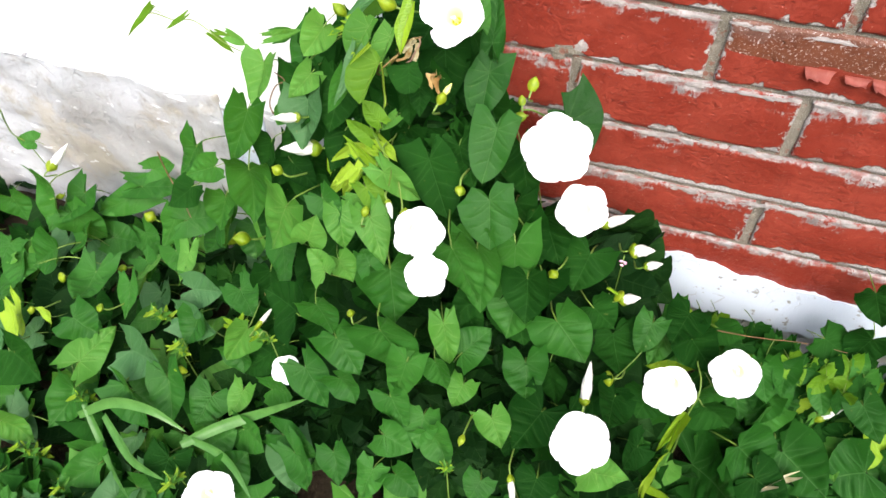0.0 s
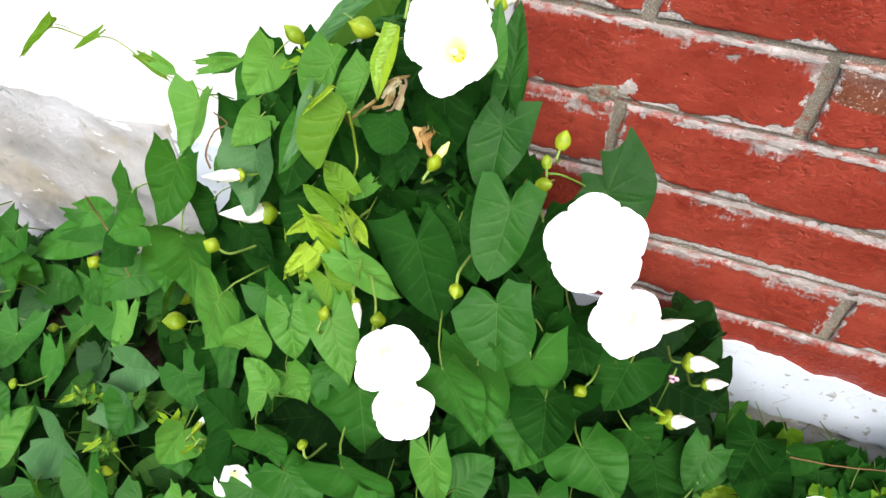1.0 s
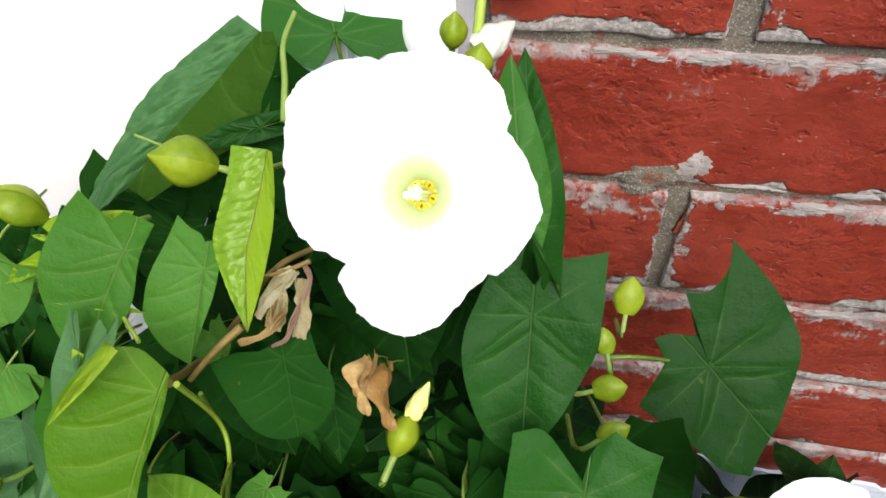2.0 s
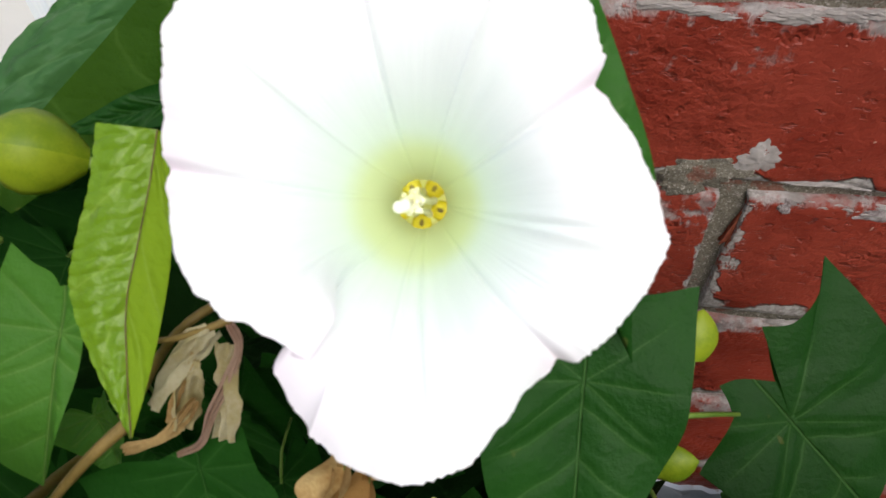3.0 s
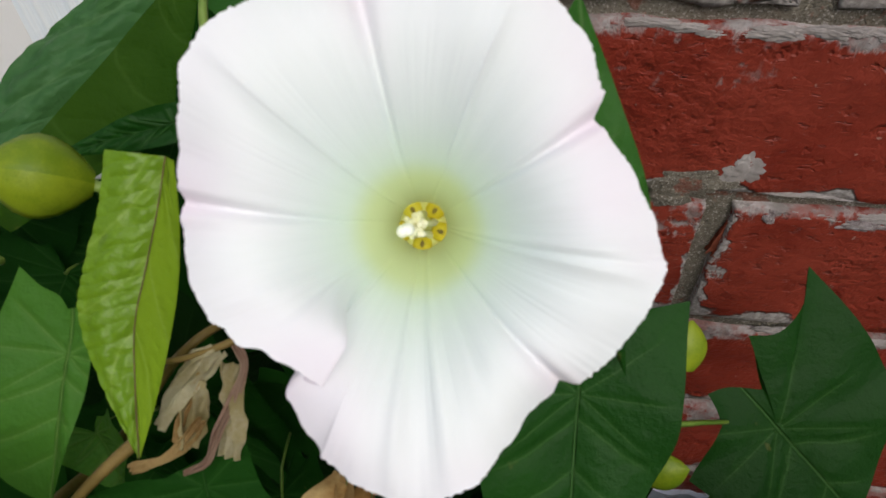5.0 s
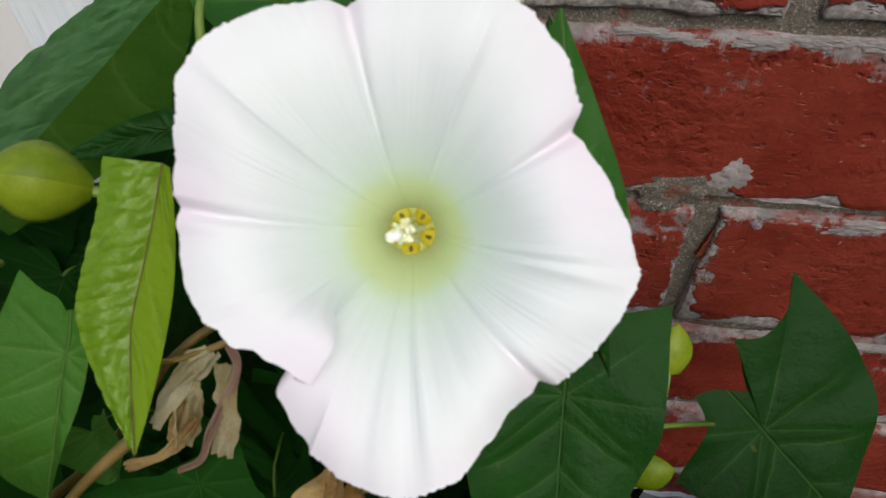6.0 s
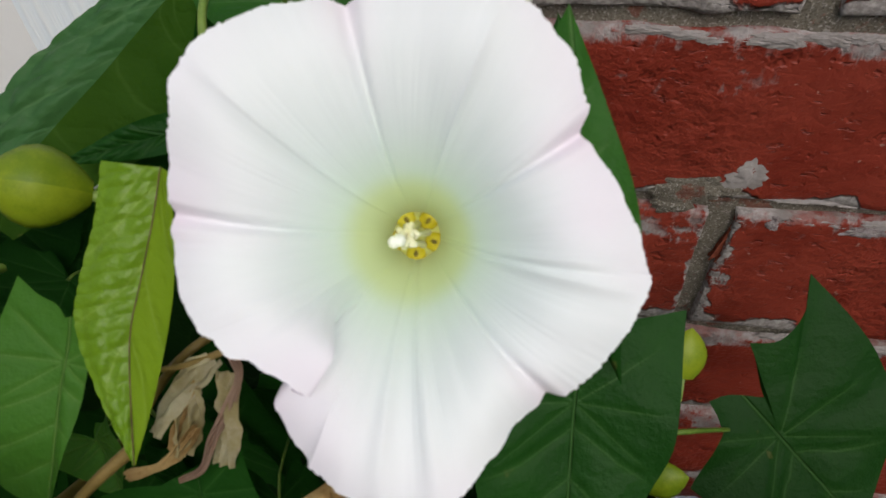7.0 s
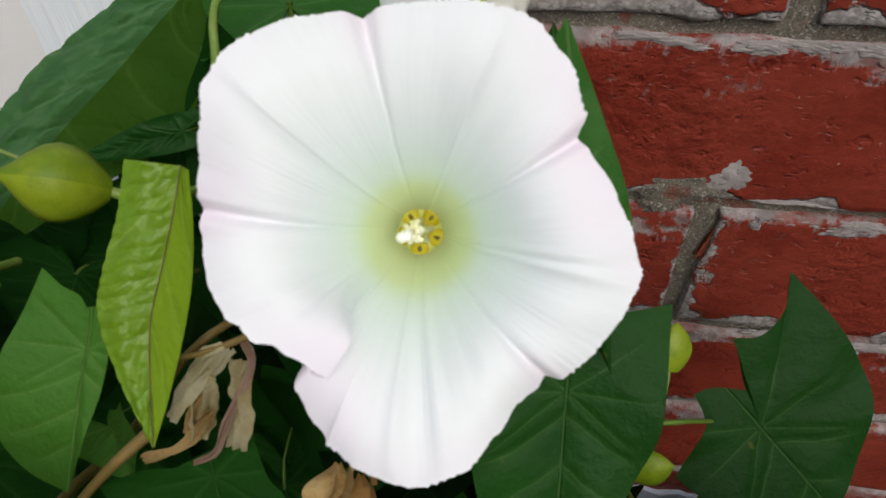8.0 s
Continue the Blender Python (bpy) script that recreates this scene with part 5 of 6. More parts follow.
        bmesh.ops.create_uvsphere(bm, u_segments=12, v_segments=6, radius=0.025 * R, matrix=Matrix.Translation(foot + 0.034 * R * z + 0.114 * R * o) @ lie @ Matrix.Diagonal((1.2, 0.9, 0.35, 1)))
        part("nectar_pit", bm, PIT, head)
    rise, aside = (0.60, 0.074) if fine else (0.34, 0.105)
    for j in range(5):
        t = radians(72 * j + 20)
        o = math.cos(t) * x + math.sin(t) * y
        bm = bmesh.new()
        tip = foot + (rise - 0.15 + 0.02 * (j % 3)) * R * z + 0.038 * R * o - (aside - 0.045) * R * x + 0.01 * R * y
        add_tube(bm, [foot + 0.07 * R * o, foot + 0.14 * R * z + 0.055 * R * o, tip], [0.026 * R, 0.018 * R, 0.012 * R], 7)
        for e in range(9):
            bmesh.ops.create_icosphere(bm, subdivisions=2, radius=0.017 * R, matrix=Matrix.Translation(tip + Vector((rnd.uniform(-1, 1), rnd.uniform(-1, 1), rnd.uniform(-1, 1))) * 0.024 * R))
        part("stamen", bm, STAMEN, head)
    bm = bmesh.new()
    st = foot + rise * R * z - aside * R * x - 0.012 * R * y
    add_tube(bm, [foot, foot + 0.5 * rise * R * z - 0.03 * R * x, st], 0.014 * R, 6)
    for dx in (-1, 1):
        bmesh.ops.create_icosphere(bm, subdivisions=3, radius=0.034 * R, matrix=Matrix.Translation(st + 0.014 * R * dx * (x + 0.4 * y)) @ turn @ Matrix.Diagonal((1, 1, 1.2, 1)))
    part("stigma", bm, STIGMA, head)
    s = radius / 0.026
    # tube and bracts behind
    bm = bmesh.new()
    add_tube(bm, [foot - 0.0005 * s * z, foot - 0.006 * s * z, foot - 0.016 * s * z], [0.0050 * s, 0.0040 * s, 0.003 * s], 10)
    part("flower_tube", bm, BUD_WHITE, head)
    bract_pair(head, foot - 0.024 * s * z, z, 0.021 * s, 0.0072 * s, seed)
    return head


def bract_pair(parent, at, z, length, width, seed=0, flat=False):
    """Two leafy bracts that clasp a bud or a flower's foot."""
    at, z = Vector(at), Vector(z).normalized()
    x = z.orthogonal().normalized()
    x = Matrix.Rotation(seed * 1.3, 3, z) @ x
    if flat:
        x = (FACING - z * FACING.dot(z)).normalized()
    for sgn in (1, -1):
        x2, y2 = sgn * x, z.cross(sgn * x)
        bm = bmesh.new()
        rows = []
        for i in range(9):
            t = i / 8
            w = width * (math.sin(math.pi * min(1, t * 0.88 + 0.06)) ** 0.8) * (1 - t ** 5) + 0.0002
            if flat:
                w = width * 1.15 * math.sin(math.pi * min(1, t * 0.60 + 0.12)) ** 0.7 * (1 - t ** 3) ** 0.8 + 0.0002
            row = []
            for k in range(9):
                a = radians(-100 + 25 * k)
                keel = 1.0 + 0.22 * max(0, math.cos(a)) ** 6
                row.append(bm.verts.new(at + z * length * t + x2 * w * math.cos(a) * keel * (0.42 if flat else 1.0) + y2 * w * math.sin(a) * 0.95 * (1 + 0.05 * sgn)))
            rows.append(row)
        for r0, r1 in zip(rows, rows[1:]):
            for k in range(8):
                bm.faces.new((r0[k], r0[k + 1], r1[k + 1], r1[k]))
        part("bract", bm, BRACT, parent)


def bud(plant, at, way, length=0.018, width=0.006, petal=0.0, seed=0, stalk=None, label="", flat=False):
    """A bud in its two bracts; petal: how far the rolled white petals stand out."""
    at, z = Vector(at), Vector(way).normalized()
    bm = bmesh.new()
    end = Vector(stalk) if stalk else at - z * 0.012 + Vector((0, 0.02, -0.012))
    add_tube(bm, glide([at + z * 0.003, at - z * 0.008, end], 4), 0.0009, 6)
    head = part("bud", bm, STEM, plant, label or "pointed yellow-green bud in leafy bracts")
    if petal:
        rolled(head, at + z * length * 0.35, z, length * 0.65 + petal, width * 0.72, seed)
    bract_pair(head, at, z, length, width, seed, flat)
    return head


def rolled(parent, at, way, length, width, seed=0, droop=0.0, material=None):
    """Petals rolled spirally to a point."""
    at, z = Vector(at), Vector(way).normalized()
    x = z.orthogonal().normalized()
    y = z.cross(x)
    bm = bmesh.new()
    rows = []
    for i in range(19):
        t = i / 18
        w = width * (0.75 + 0.5 * math.sin(math.pi * min(1, t * 0.95 + 0.08))) * (1 - t ** 2.2) ** 0.75 + 0.0002
        c = at + z * length * t + Vector((0, 0, -1)) * droop * t * t
        rows.append([bm.verts.new(c + w * (1 + 0.13 * math.cos(5 * (2 * math.pi * k / 20 + 3.2 * t))) * (math.cos(2 * math.pi * k / 20) * x + math.sin(2 * math.pi * k / 20) * y)) for k in range(20)])
    for r0, r1 in zip(rows, rows[1:]):
        for k in range(20):
            bm.faces.new((r0[k], r0[(k + 1) % 20], r1[(k + 1) % 20], r1[k]))
    bm.faces.new(rows[-1])
    bmesh.ops.recalc_face_normals(bm, faces=bm.faces)
    return part("rolled_petals", bm, material or BUD_WHITE, parent)


flower(climber, (-0.0903, -0.1019, 0.5066), (-0.0841, -0.1393, 0.5438), 0.0256, creases=(176, 107, 37, -41, -127), fine=True, tone=1.0, seed=3, flare=3.4, deep=1.16,
       pairs=((176, 0.985), (165, 1.005), (156, 1.05), (146, 1.135), (138, 1.155), (126, 1.14), (114, 1.085), (107, 1.055), (96, 1.055), (76, 1.092), (67, 1.11), (55, 1.06), (42, 0.97), (37, 0.90), (32, 0.897), (18, 0.935),
              (6, 0.98), (-3, 1.02), (-11, 0.99), (-22, 0.96), (-37, 0.93), (-41, 0.885), (-52, 0.875), (-61, 0.935), (-73, 1.025), (-85, 1.077), (-99, 1.045), (-106, 1.003), (-114, 0.95), (-122, 0.87), (-127, 0.79), (-134, 0.69),
              (-140, 0.695), (-144, 0.74), (-147, 0.83), (-154, 0.89), (-165, 0.934), (-175, 0.95)),
       pleat=((-152, -152, 0), (-134, -117, 0.07), (-127, -127, -0.05), (-109, -109, 0)), label="large white bindweed flower, wide open, one petal edge folded")
flower(climber, (0.0066, -0.1474, 0.4305), (0.0139, -0.1750, 0.4631), 0.0277, seed=11, roll=0.0)
flower(climber, (0.0399, -0.1494, 0.3758), (0.0407, -0.1707, 0.3974), 0.0221, seed=12, roll=0.4)
flower(climber, (-0.0813, -0.2480, 0.4168), (-0.0688, -0.2659, 0.4338), 0.0199, seed=13, roll=0.8)
flower(climber, (-0.0747, -0.2545, 0.3665), (-0.0650, -0.2668, 0.3830), 0.0181, seed=14, roll=1.2)
flower(trailer, (0.0803, -0.2992, 0.2534), (0.0863, -0.3203, 0.2806), 0.0258, seed=15, roll=1.6)
flower(trailer, (0.1508, -0.2277, 0.2703), (0.1473, -0.2524, 0.2871), 0.0229, seed=16, roll=2.0)
flower(trailer, (0.2211, -0.1487, 0.1936), (0.2149, -0.1730, 0.2176), 0.0243, seed=17, roll=2.4)
flower(creeper, (-0.2739, -0.4147, 0.1012), (-0.2562, -0.4271, 0.1296), 0.0269, seed=18, roll=2.8)
flower(creeper, (-0.2391, -0.2705, 0.1557), (-0.2276, -0.2904, 0.1765), 0.0164, seed=19, roll=3.2)
bud(climber, (-0.1403, -0.1143, 0.5221), (-0.789, -0.373, 0.488), 0.0166, 0.0053, 0.0000, 0)
bud(climber, (-0.1753, -0.1363, 0.5213), (-0.605, -0.181, 0.775), 0.0148, 0.0048, 0.0000, 1)
spent = bud(climber, (-0.0905, -0.1580, 0.4680), (0.286, 0.780, 0.557), 0.0125, 0.0044, 0.0, 2, label="spent bud, green bracts with cream rolled petals")
rolled(spent, (-0.0875, -0.1500, 0.4735), (0.36, 0.76, 0.54), 0.0105, 0.0019, 3, 0.0, GREEN_YELLOW)
bud(climber, (-0.0300, -0.0821, 0.4384), (0.086, 0.621, 0.779), 0.0132, 0.0050, 0.0000, 3, label="rounded yellow-green bud in flat bracts", flat=True)
bud(climber, (-0.0348, -0.0933, 0.4294), (-0.265, 0.602, 0.753), 0.0095, 0.0034, 0.0000, 4, label="rounded yellow-green bud in flat bracts", flat=True)
bud(climber, (-0.0382, -0.1047, 0.4237), (0.930, 0.040, 0.366), 0.0115, 0.0046, 0.0000, 5, label="rounded yellow-green bud in flat bracts", flat=True)
bud(climber, (-0.0365, -0.1277, 0.4338), (0.798, 0.276, 0.535), 0.0105, 0.0036, 0.0000, 6, label="rounded yellow-green bud in flat bracts", flat=True)
bud(climber, (-0.2190, -0.1698, 0.4312), (-0.478, -0.744, 0.466), 0.0076, 0.0048, 0.0222, 7)
bud(climber, (-0.1157, -0.2204, 0.4089), (0.543, -0.839, -0.017), 0.0070, 0.0028, 0.0143, 8)
bud(climber, (-0.0845, -0.0567, 0.5130), (0.180, 0.322, 0.929), 0.0104, 0.0038, 0.0000, 9)
bud(climber, (-0.2070, -0.1642, 0.3929), (-0.692, -0.630, 0.351), 0.0159, 0.0074, 0.0237, 10)
bud(climber, (-0.0595, -0.1941, 0.4173), (0.230, -0.960, -0.162), 0.0103, 0.0041, 0.0000, 11)
bud(climber, (-0.3839, -0.1242, 0.1530), (-0.746, -0.447, 0.494), 0.0270, 0.0114, 0.0000, 12)
bud(climber, (-0.2746, -0.2235, 0.3028), (-0.645, -0.597, 0.478), 0.0182, 0.0076, 0.0000, 13)
bud(climber, (-0.1244, -0.1990, 0.4395), (0.379, -0.904, -0.196), 0.0088, 0.0029, 0.0000, 14)
bud(climber, (-0.1311, -0.2376, 0.4005), (-0.005, 0.794, 0.608), 0.0099, 0.0033, 0.0000, 15)
bud(climber, (-0.0961, -0.2316, 0.4039), (-0.163, 0.742, 0.650), 0.0096, 0.0046, 0.0000, 16)
bud(climber, (0.0877, -0.1255, 0.3067), (0.870, -0.122, 0.478), 0.0119, 0.0065, 0.0145, 17)
bud(climber, (0.0559, -0.1294, 0.3366), (0.840, 0.224, 0.494), 0.0127, 0.0054, 0.0207, 18)
bud(climber, (0.0268, -0.1682, 0.3031), (-0.490, -0.845, -0.215), 0.0099, 0.0049, 0.0000, 19)
bud(climber, (-0.1306, -0.2887, 0.3235), (-0.346, 0.354, 0.869), 0.0070, 0.0036, 0.0000, 20)
bud(climber, (0.0920, -0.1478, 0.2597), (-0.839, 0.083, 0.538), 0.0076, 0.0068, 0.0000, 21)
bud(climber, (0.0900, -0.1486, 0.2559), (0.877, 0.088, 0.472), 0.0098, 0.0058, 0.0128, 22)
bud(climber, (0.1048, -0.1337, 0.2982), (0.806, -0.011, 0.591), 0.0070, 0.0046, 0.0124, 23)
bud(trailer, (0.1030, -0.2138, 0.2166), (-0.902, -0.431, 0.024), 0.0114, 0.0073, 0.0000, 24)
bud(trailer, (0.0819, -0.2570, 0.2267), (-0.080, 0.696, 0.714), 0.0101, 0.0055, 0.0334, 25)
bud(trailer, (0.3336, -0.1159, 0.0818), (0.670, 0.333, 0.664), 0.0164, 0.0040, 0.0223, 26)
bud(trailer, (0.3529, -0.0739, 0.1253), (-0.992, -0.080, -0.094), 0.0115, 0.0073, 0.0000, 27)
bud(trailer, (0.2841, -0.1553, 0.0914), (-0.899, 0.252, 0.359), 0.0078, 0.0064, 0.0000, 28)
bud(creeper, (-0.5568, -0.2534, 0.1600), (-0.348, -0.814, 0.465), 0.0082, 0.0071, 0.0000, 29)
bud(creeper, (-0.3554, -0.3191, 0.1441), (0.065, 0.761, 0.645), 0.0095, 0.0068, 0.0000, 30)
bud(creeper, (-0.5146, -0.2021, 0.1318), (-0.551, -0.705, 0.447), 0.0117, 0.0050, 0.0000, 31)
bud(creeper, (-0.5336, -0.1141, 0.1250), (-0.672, -0.216, 0.708), 0.0164, 0.0068, 0.0000, 32)
bud(creeper, (-0.4799, -0.2796, 0.1628), (-0.505, -0.473, 0.722), 0.0079, 0.0053, 0.0000, 33)
bud(creeper, (-0.5745, -0.2988, 0.1437), (-0.398, -0.727, 0.560), 0.0089, 0.0050, 0.0000, 34)
bud(creeper, (-0.6316, -0.1496, 0.2217), (0.331, 0.814, 0.477), 0.0185, 0.0060, 0.0248, 35)
bud(creeper, (-0.2633, -0.2770, 0.2175), (0.374, 0.829, 0.417), 0.0188, 0.0028, 0.0124, 36)
bud(creeper, (-0.6370, -0.1568, 0.1779), (0.748, 0.661, 0.064), 0.0111, 0.0038, 0.0000, 37)
bud(climber, (-0.2770, -0.1846, 0.3129), (-0.625, -0.703, 0.341), 0.0096, 0.0049, 0.0000, 38)
bud(climber, (-0.2217, -0.2112, 0.4004), (-0.706, -0.263, 0.658), 0.0113, 0.0042, 0.0000, 39)
bud(climber, (0.0322, -0.3290, 0.1895), (0.366, -0.926, -0.098), 0.0115, 0.0035, 0.0225, 40)
bud(climber, (-0.0185, -0.3159, 0.2137), (-0.058, -0.991, -0.120), 0.0115, 0.0035, 0.0000, 41)


# ---- stems, grass, withered bits ----
def stem(plant, points, radius, material):
    bm = bmesh.new()
    line = glide(points, 6)
    n = len(line)
    add_tube(bm, [p + Vector((noise.noise(p * 60), noise.noise(p * 60 + Vector((9, 0, 0))), noise.noise(p * 60 + Vector((0, 9, 0))))) * radius * 0.9 for p in line], [radius * (1.1 - 0.4 * i / n) for i in range(n)], 7)
    return part("stem", bm, material, plant)


def blade(clump, points, half):
    bm = bmesh.new()
    line = glide(points, 6)
    rows = []
    for i, p in enumerate(line):
        t = i / (len(line) - 1)
        d = (line[min(i + 1, len(line) - 1)] - line[max(i - 1, 0)]).normalized()
        side = d.cross(FACING).normalized()
        nrm = side.cross(d)
        w = half * (math.sin(math.pi * (0.18 + 0.82 * t)) ** 0.7 + 0.02)
        rows.append([bm.verts.new(p + side * w * k + nrm * abs(k) * w * 0.35) for k in (-1, -0.5, 0, 0.5, 1)])
    for r0, r1 in zip(rows, rows[1:]):
        for k in range(4):
            bm.faces.new((r0[k], r0[k + 1], r1[k + 1], r1[k]))
    return part("blade", bm, GRASS, clump)


def weed(at, size):
    w = tagged(new("weed"), "small narrow-leaved weed standing among the creeping leaves", "weed", "weeds in the bed")
    rnd = random.Random(int(abs(at[0]) * 9999))
    at = Vector(at)
    way = Vector((rnd.uniform(-0.3, 0.3), rnd.uniform(-0.7, -0.2), 1)).normalized()
    foot = Vector((at.x, at.y, 0.0))
    bm = bmesh.new()
    add_tube(bm, glide([foot, at - way * size * 0.3, at + way * size * 0.5], 5), 0.0007, 6)
    part("stem", bm, STEM, w)
    for i in range(16):
        p = at + way * size * (i / 15 - 0.45)
        out = Vector((math.cos(i * 2.4), math.sin(i * 2.4), 0.5)).normalized()
        tip = p + out * size * rnd.uniform(0.22, 0.4)
        on_mesh("leaf", LEAVES["l" if i % 3 else "y"][1], w, leaf_pose(p, tip, size * 0.11, rnd.uniform(-30, 30)))


def wither(at, size, material):
    bm = bmesh.new()
    bmesh.ops.create_icosphere(bm, subdivisions=4, radius=1)
    for v in bm.verts:
        c = v.co
        k = 0.55 + 0.75 * abs(noise.noise(c * 2.1 + Vector(at) * 40)) + 0.25 * noise.noise(c * 5.0)
        v.co = Vector((c.x * 0.55, c.y * 0.6, c.z * 1.05)) * k * size * 0.5 + Vector(at)
    return part("withered_flower", bm, material, climber, "shrivelled brown withered flower")


DRY_LEAF = {"p": leaf_mesh("withered_leaf", DRY_PALE, 5, 0.8, 0.5, 0.16, 0.5, 0.2), "b": leaf_mesh("withered_leaf", DRY, 6, 0.7, -0.4, 0.2, 0.5, 0.2)}


def dry_leaf(plant, base, tip, width, kind):
    return on_mesh("withered_leaf", DRY_LEAF[kind], plant, leaf_pose(base, tip, width, 25), "crumpled straw-brown withered leaf")


def shrivel(points, width, material, seed):
    """A limp strip of a withered flower, creased along and twisted."""
    bm = bmesh.new()
    rows, line = [], glide(points, 7)
    for i, p in enumerate(line):
        t = i / (len(line) - 1)
        d = (line[min(i + 1, len(line) - 1)] - line[max(i - 1, 0)]).normalized()
        side = d.cross(FACING).normalized()
        up = side.cross(d)
        turn = 0.9 * math.sin(3.1 * t + seed)
        a, b = math.cos(turn) * side + math.sin(turn) * up, math.cos(turn) * up - math.sin(turn) * side
        w = width * (0.55 + 0.45 * math.sin(math.pi * (0.12 + 0.8 * t))) * (1 + 0.25 * noise.noise((t * 6, seed, 0)))
        rows.append([bm.verts.new(p + a * w * c + b * w * (0.38 * math.cos(c * 7 + seed + 2 * t) + 0.3 * noise.noise((c * 3, t * 7, seed)))) for c in (k / 8 - 1 for k in range(17))])
    for r0, r1 in zip(rows, rows[1:]):
        for k in range(16):
            bm.faces.new((r0[k], r0[k + 1], r1[k + 1], r1[k]))
    bmesh.ops.solidify(bm, geom=bm.faces[:], thickness=0.00012)
    return part("withered_petal", bm, material, climber, "limp withered petal")


def blossom(at, size):
    b = tagged(new("weed"), "tiny pink blossom of a low weed by the brick wall", "weed")
    at = Vector(at)
    bm = bmesh.new()
    add_tube(bm, glide([Vector((at.x, at.y + 0.03, 0)), at + Vector((0, 0.01, -0.02)), at], 4), 0.0006, 6)
    part("stem", bm, STEM, b)
    for i in range(7):
        bm = bmesh.new()
        o = Vector((math.cos(i * 2.2), -0.3, math.sin(i * 2.2) * 1.4)) * size * 0.4
        bmesh.ops.create_icosphere(bm, subdivisions=2, radius=size * 0.3, matrix=Matrix.Translation(at + o) @ Matrix.Diagonal((1, 0.5, 0.8, 1)))
        part("petal", bm, PINK, b)


grass_clump = tagged(new("grass_clump"), "a few broad green grass blades among creeping leaves", "grass")
withered_head = bud(climber, (-0.09, -0.06, 0.525), (0.1, -0.1, 0.9), 0.012, 0.004, 0.0, 3, label="wilted white flower, browned at its mouth")
stem(climber, ((-0.1367, -0.1649, 0.5040), (-0.1497, -0.1410, 0.4723), (-0.1403, -0.1325, 0.4808), (-0.1240, -0.1322, 0.5042), (-0.1172, -0.1204, 0.5018)), .0010, STEM_BROWN)
stem(climber, ((-0.2054, -0.1380, 0.4887), (-0.1796, -0.1434, 0.5076), (-0.1615, -0.1412, 0.5145), (-0.1556, -0.1490, 0.5060), (-0.1457, -0.1579, 0.5076)), .0007, STEM_YOUNG)
stem(climber, ((-0.2320, -0.1325, 0.4561), (-0.1922, -0.1389, 0.4937), (-0.1678, -0.1363, 0.5094)), .0008, STEM)
stem(climber, ((-0.1334, -0.1662, 0.5061), (-0.1383, -0.1573, 0.4705), (-0.1368, -0.1627, 0.4590), (-0.1458, -0.1676, 0.4311), (-0.1404, -0.1809, 0.4161)), .0007, STEM_YOUNG)
stem(climber, ((-0.0849, -0.0544, 0.5125), (-0.0853, -0.0392, 0.5241), (-0.0853, -0.0217, 0.5398)), .0018, STEM_YOUNG)
stem(climber, ((-0.1317, -0.0917, 0.5195), (-0.1326, -0.0832, 0.5251), (-0.1347, -0.0743, 0.5316), (-0.1338, -0.0644, 0.5359)), .0010, STEM)
stem(climber, ((-0.1521, -0.1149, 0.5281), (-0.1549, -0.1153, 0.5299), (-0.1584, -0.1159, 0.5320)), .0004, STEM)
stem(climber, ((-0.2428, -0.1734, 0.4321), (-0.2487, -0.1676, 0.4390), (-0.2488, -0.1533, 0.4462), (-0.2420, -0.1472, 0.4495), (-0.2518, -0.1452, 0.4554)), .0007, STEM_RED)
stem(climber, ((-0.3848, -0.1622, 0.4791), (-0.3738, -0.1415, 0.4901), (-0.3555, -0.1313, 0.4803), (-0.3418, -0.1221, 0.4759), (-0.3175, -0.1186, 0.4541), (-0.2948, -0.1118, 0.4402), (-0.2781, -0.1082, 0.4296)), .0006, STEM)
stem(climber, ((-0.1295, -0.2044, 0.4298), (-0.1397, -0.1755, 0.4348), (-0.1392, -0.1584, 0.4571), (-0.1383, -0.1578, 0.4865)), .0009, STEM)
stem(climber, ((-0.0348, -0.0903, 0.4222), (-0.0251, -0.0886, 0.4223), (-0.0102, -0.0777, 0.4074)), .0009, STEM)
stem(trailer, ((0.1982, -0.1071, 0.1921), (0.2419, -0.0928, 0.1776), (0.2972, -0.0687, 0.1571), (0.3408, -0.0670, 0.1570)), .0006, STEM_RED)
stem(creeper, ((-0.4377, -0.1444, 0.3042), (-0.4441, -0.1385, 0.2655), (-0.4289, -0.1483, 0.2418), (-0.4066, -0.1664, 0.2285)), .0009, STEM_RED)
stem(creeper, ((-0.6118, -0.1704, 0.3426), (-0.6345, -0.1606, 0.2949), (-0.6290, -0.1537, 0.2723), (-0.6294, -0.1487, 0.2344)), .0008, STEM)
stem(creeper, ((-0.6745, -0.2177, 0.0916), (-0.5945, -0.2150, 0.1384), (-0.5428, -0.2064, 0.1305)), .0009, STEM)
stem(climber, ((-0.1452, -0.1773, 0.4487), (-0.1320, -0.1919, 0.4428), (-0.1165, -0.2061, 0.4376), (-0.1164, -0.2135, 0.4183)), .0009, STEM)
stem(climber, ((-0.0986, -0.2336, 0.3989), (-0.1050, -0.2156, 0.4010), (-0.1098, -0.2071, 0.4283)), .0009, STEM)
stem(trailer, ((0.0991, -0.2197, 0.2131), (0.1181, -0.1874, 0.2145), (0.1328, -0.1583, 0.2309)), .0008, STEM)
stem(trailer, ((0.1904, -0.1964, 0.0662), (0.1836, -0.2077, 0.1705), (0.1871, -0.1930, 0.2063), (0.1804, -0.1624, 0.2076)), .0009, STEM)
blade(grass_clump, ((-0.4700, -0.3844, 0.0926), (-0.4144, -0.3696, 0.1326), (-0.3593, -0.3680, 0.1456), (-0.3179, -0.3728, 0.1287)), 0.0061)
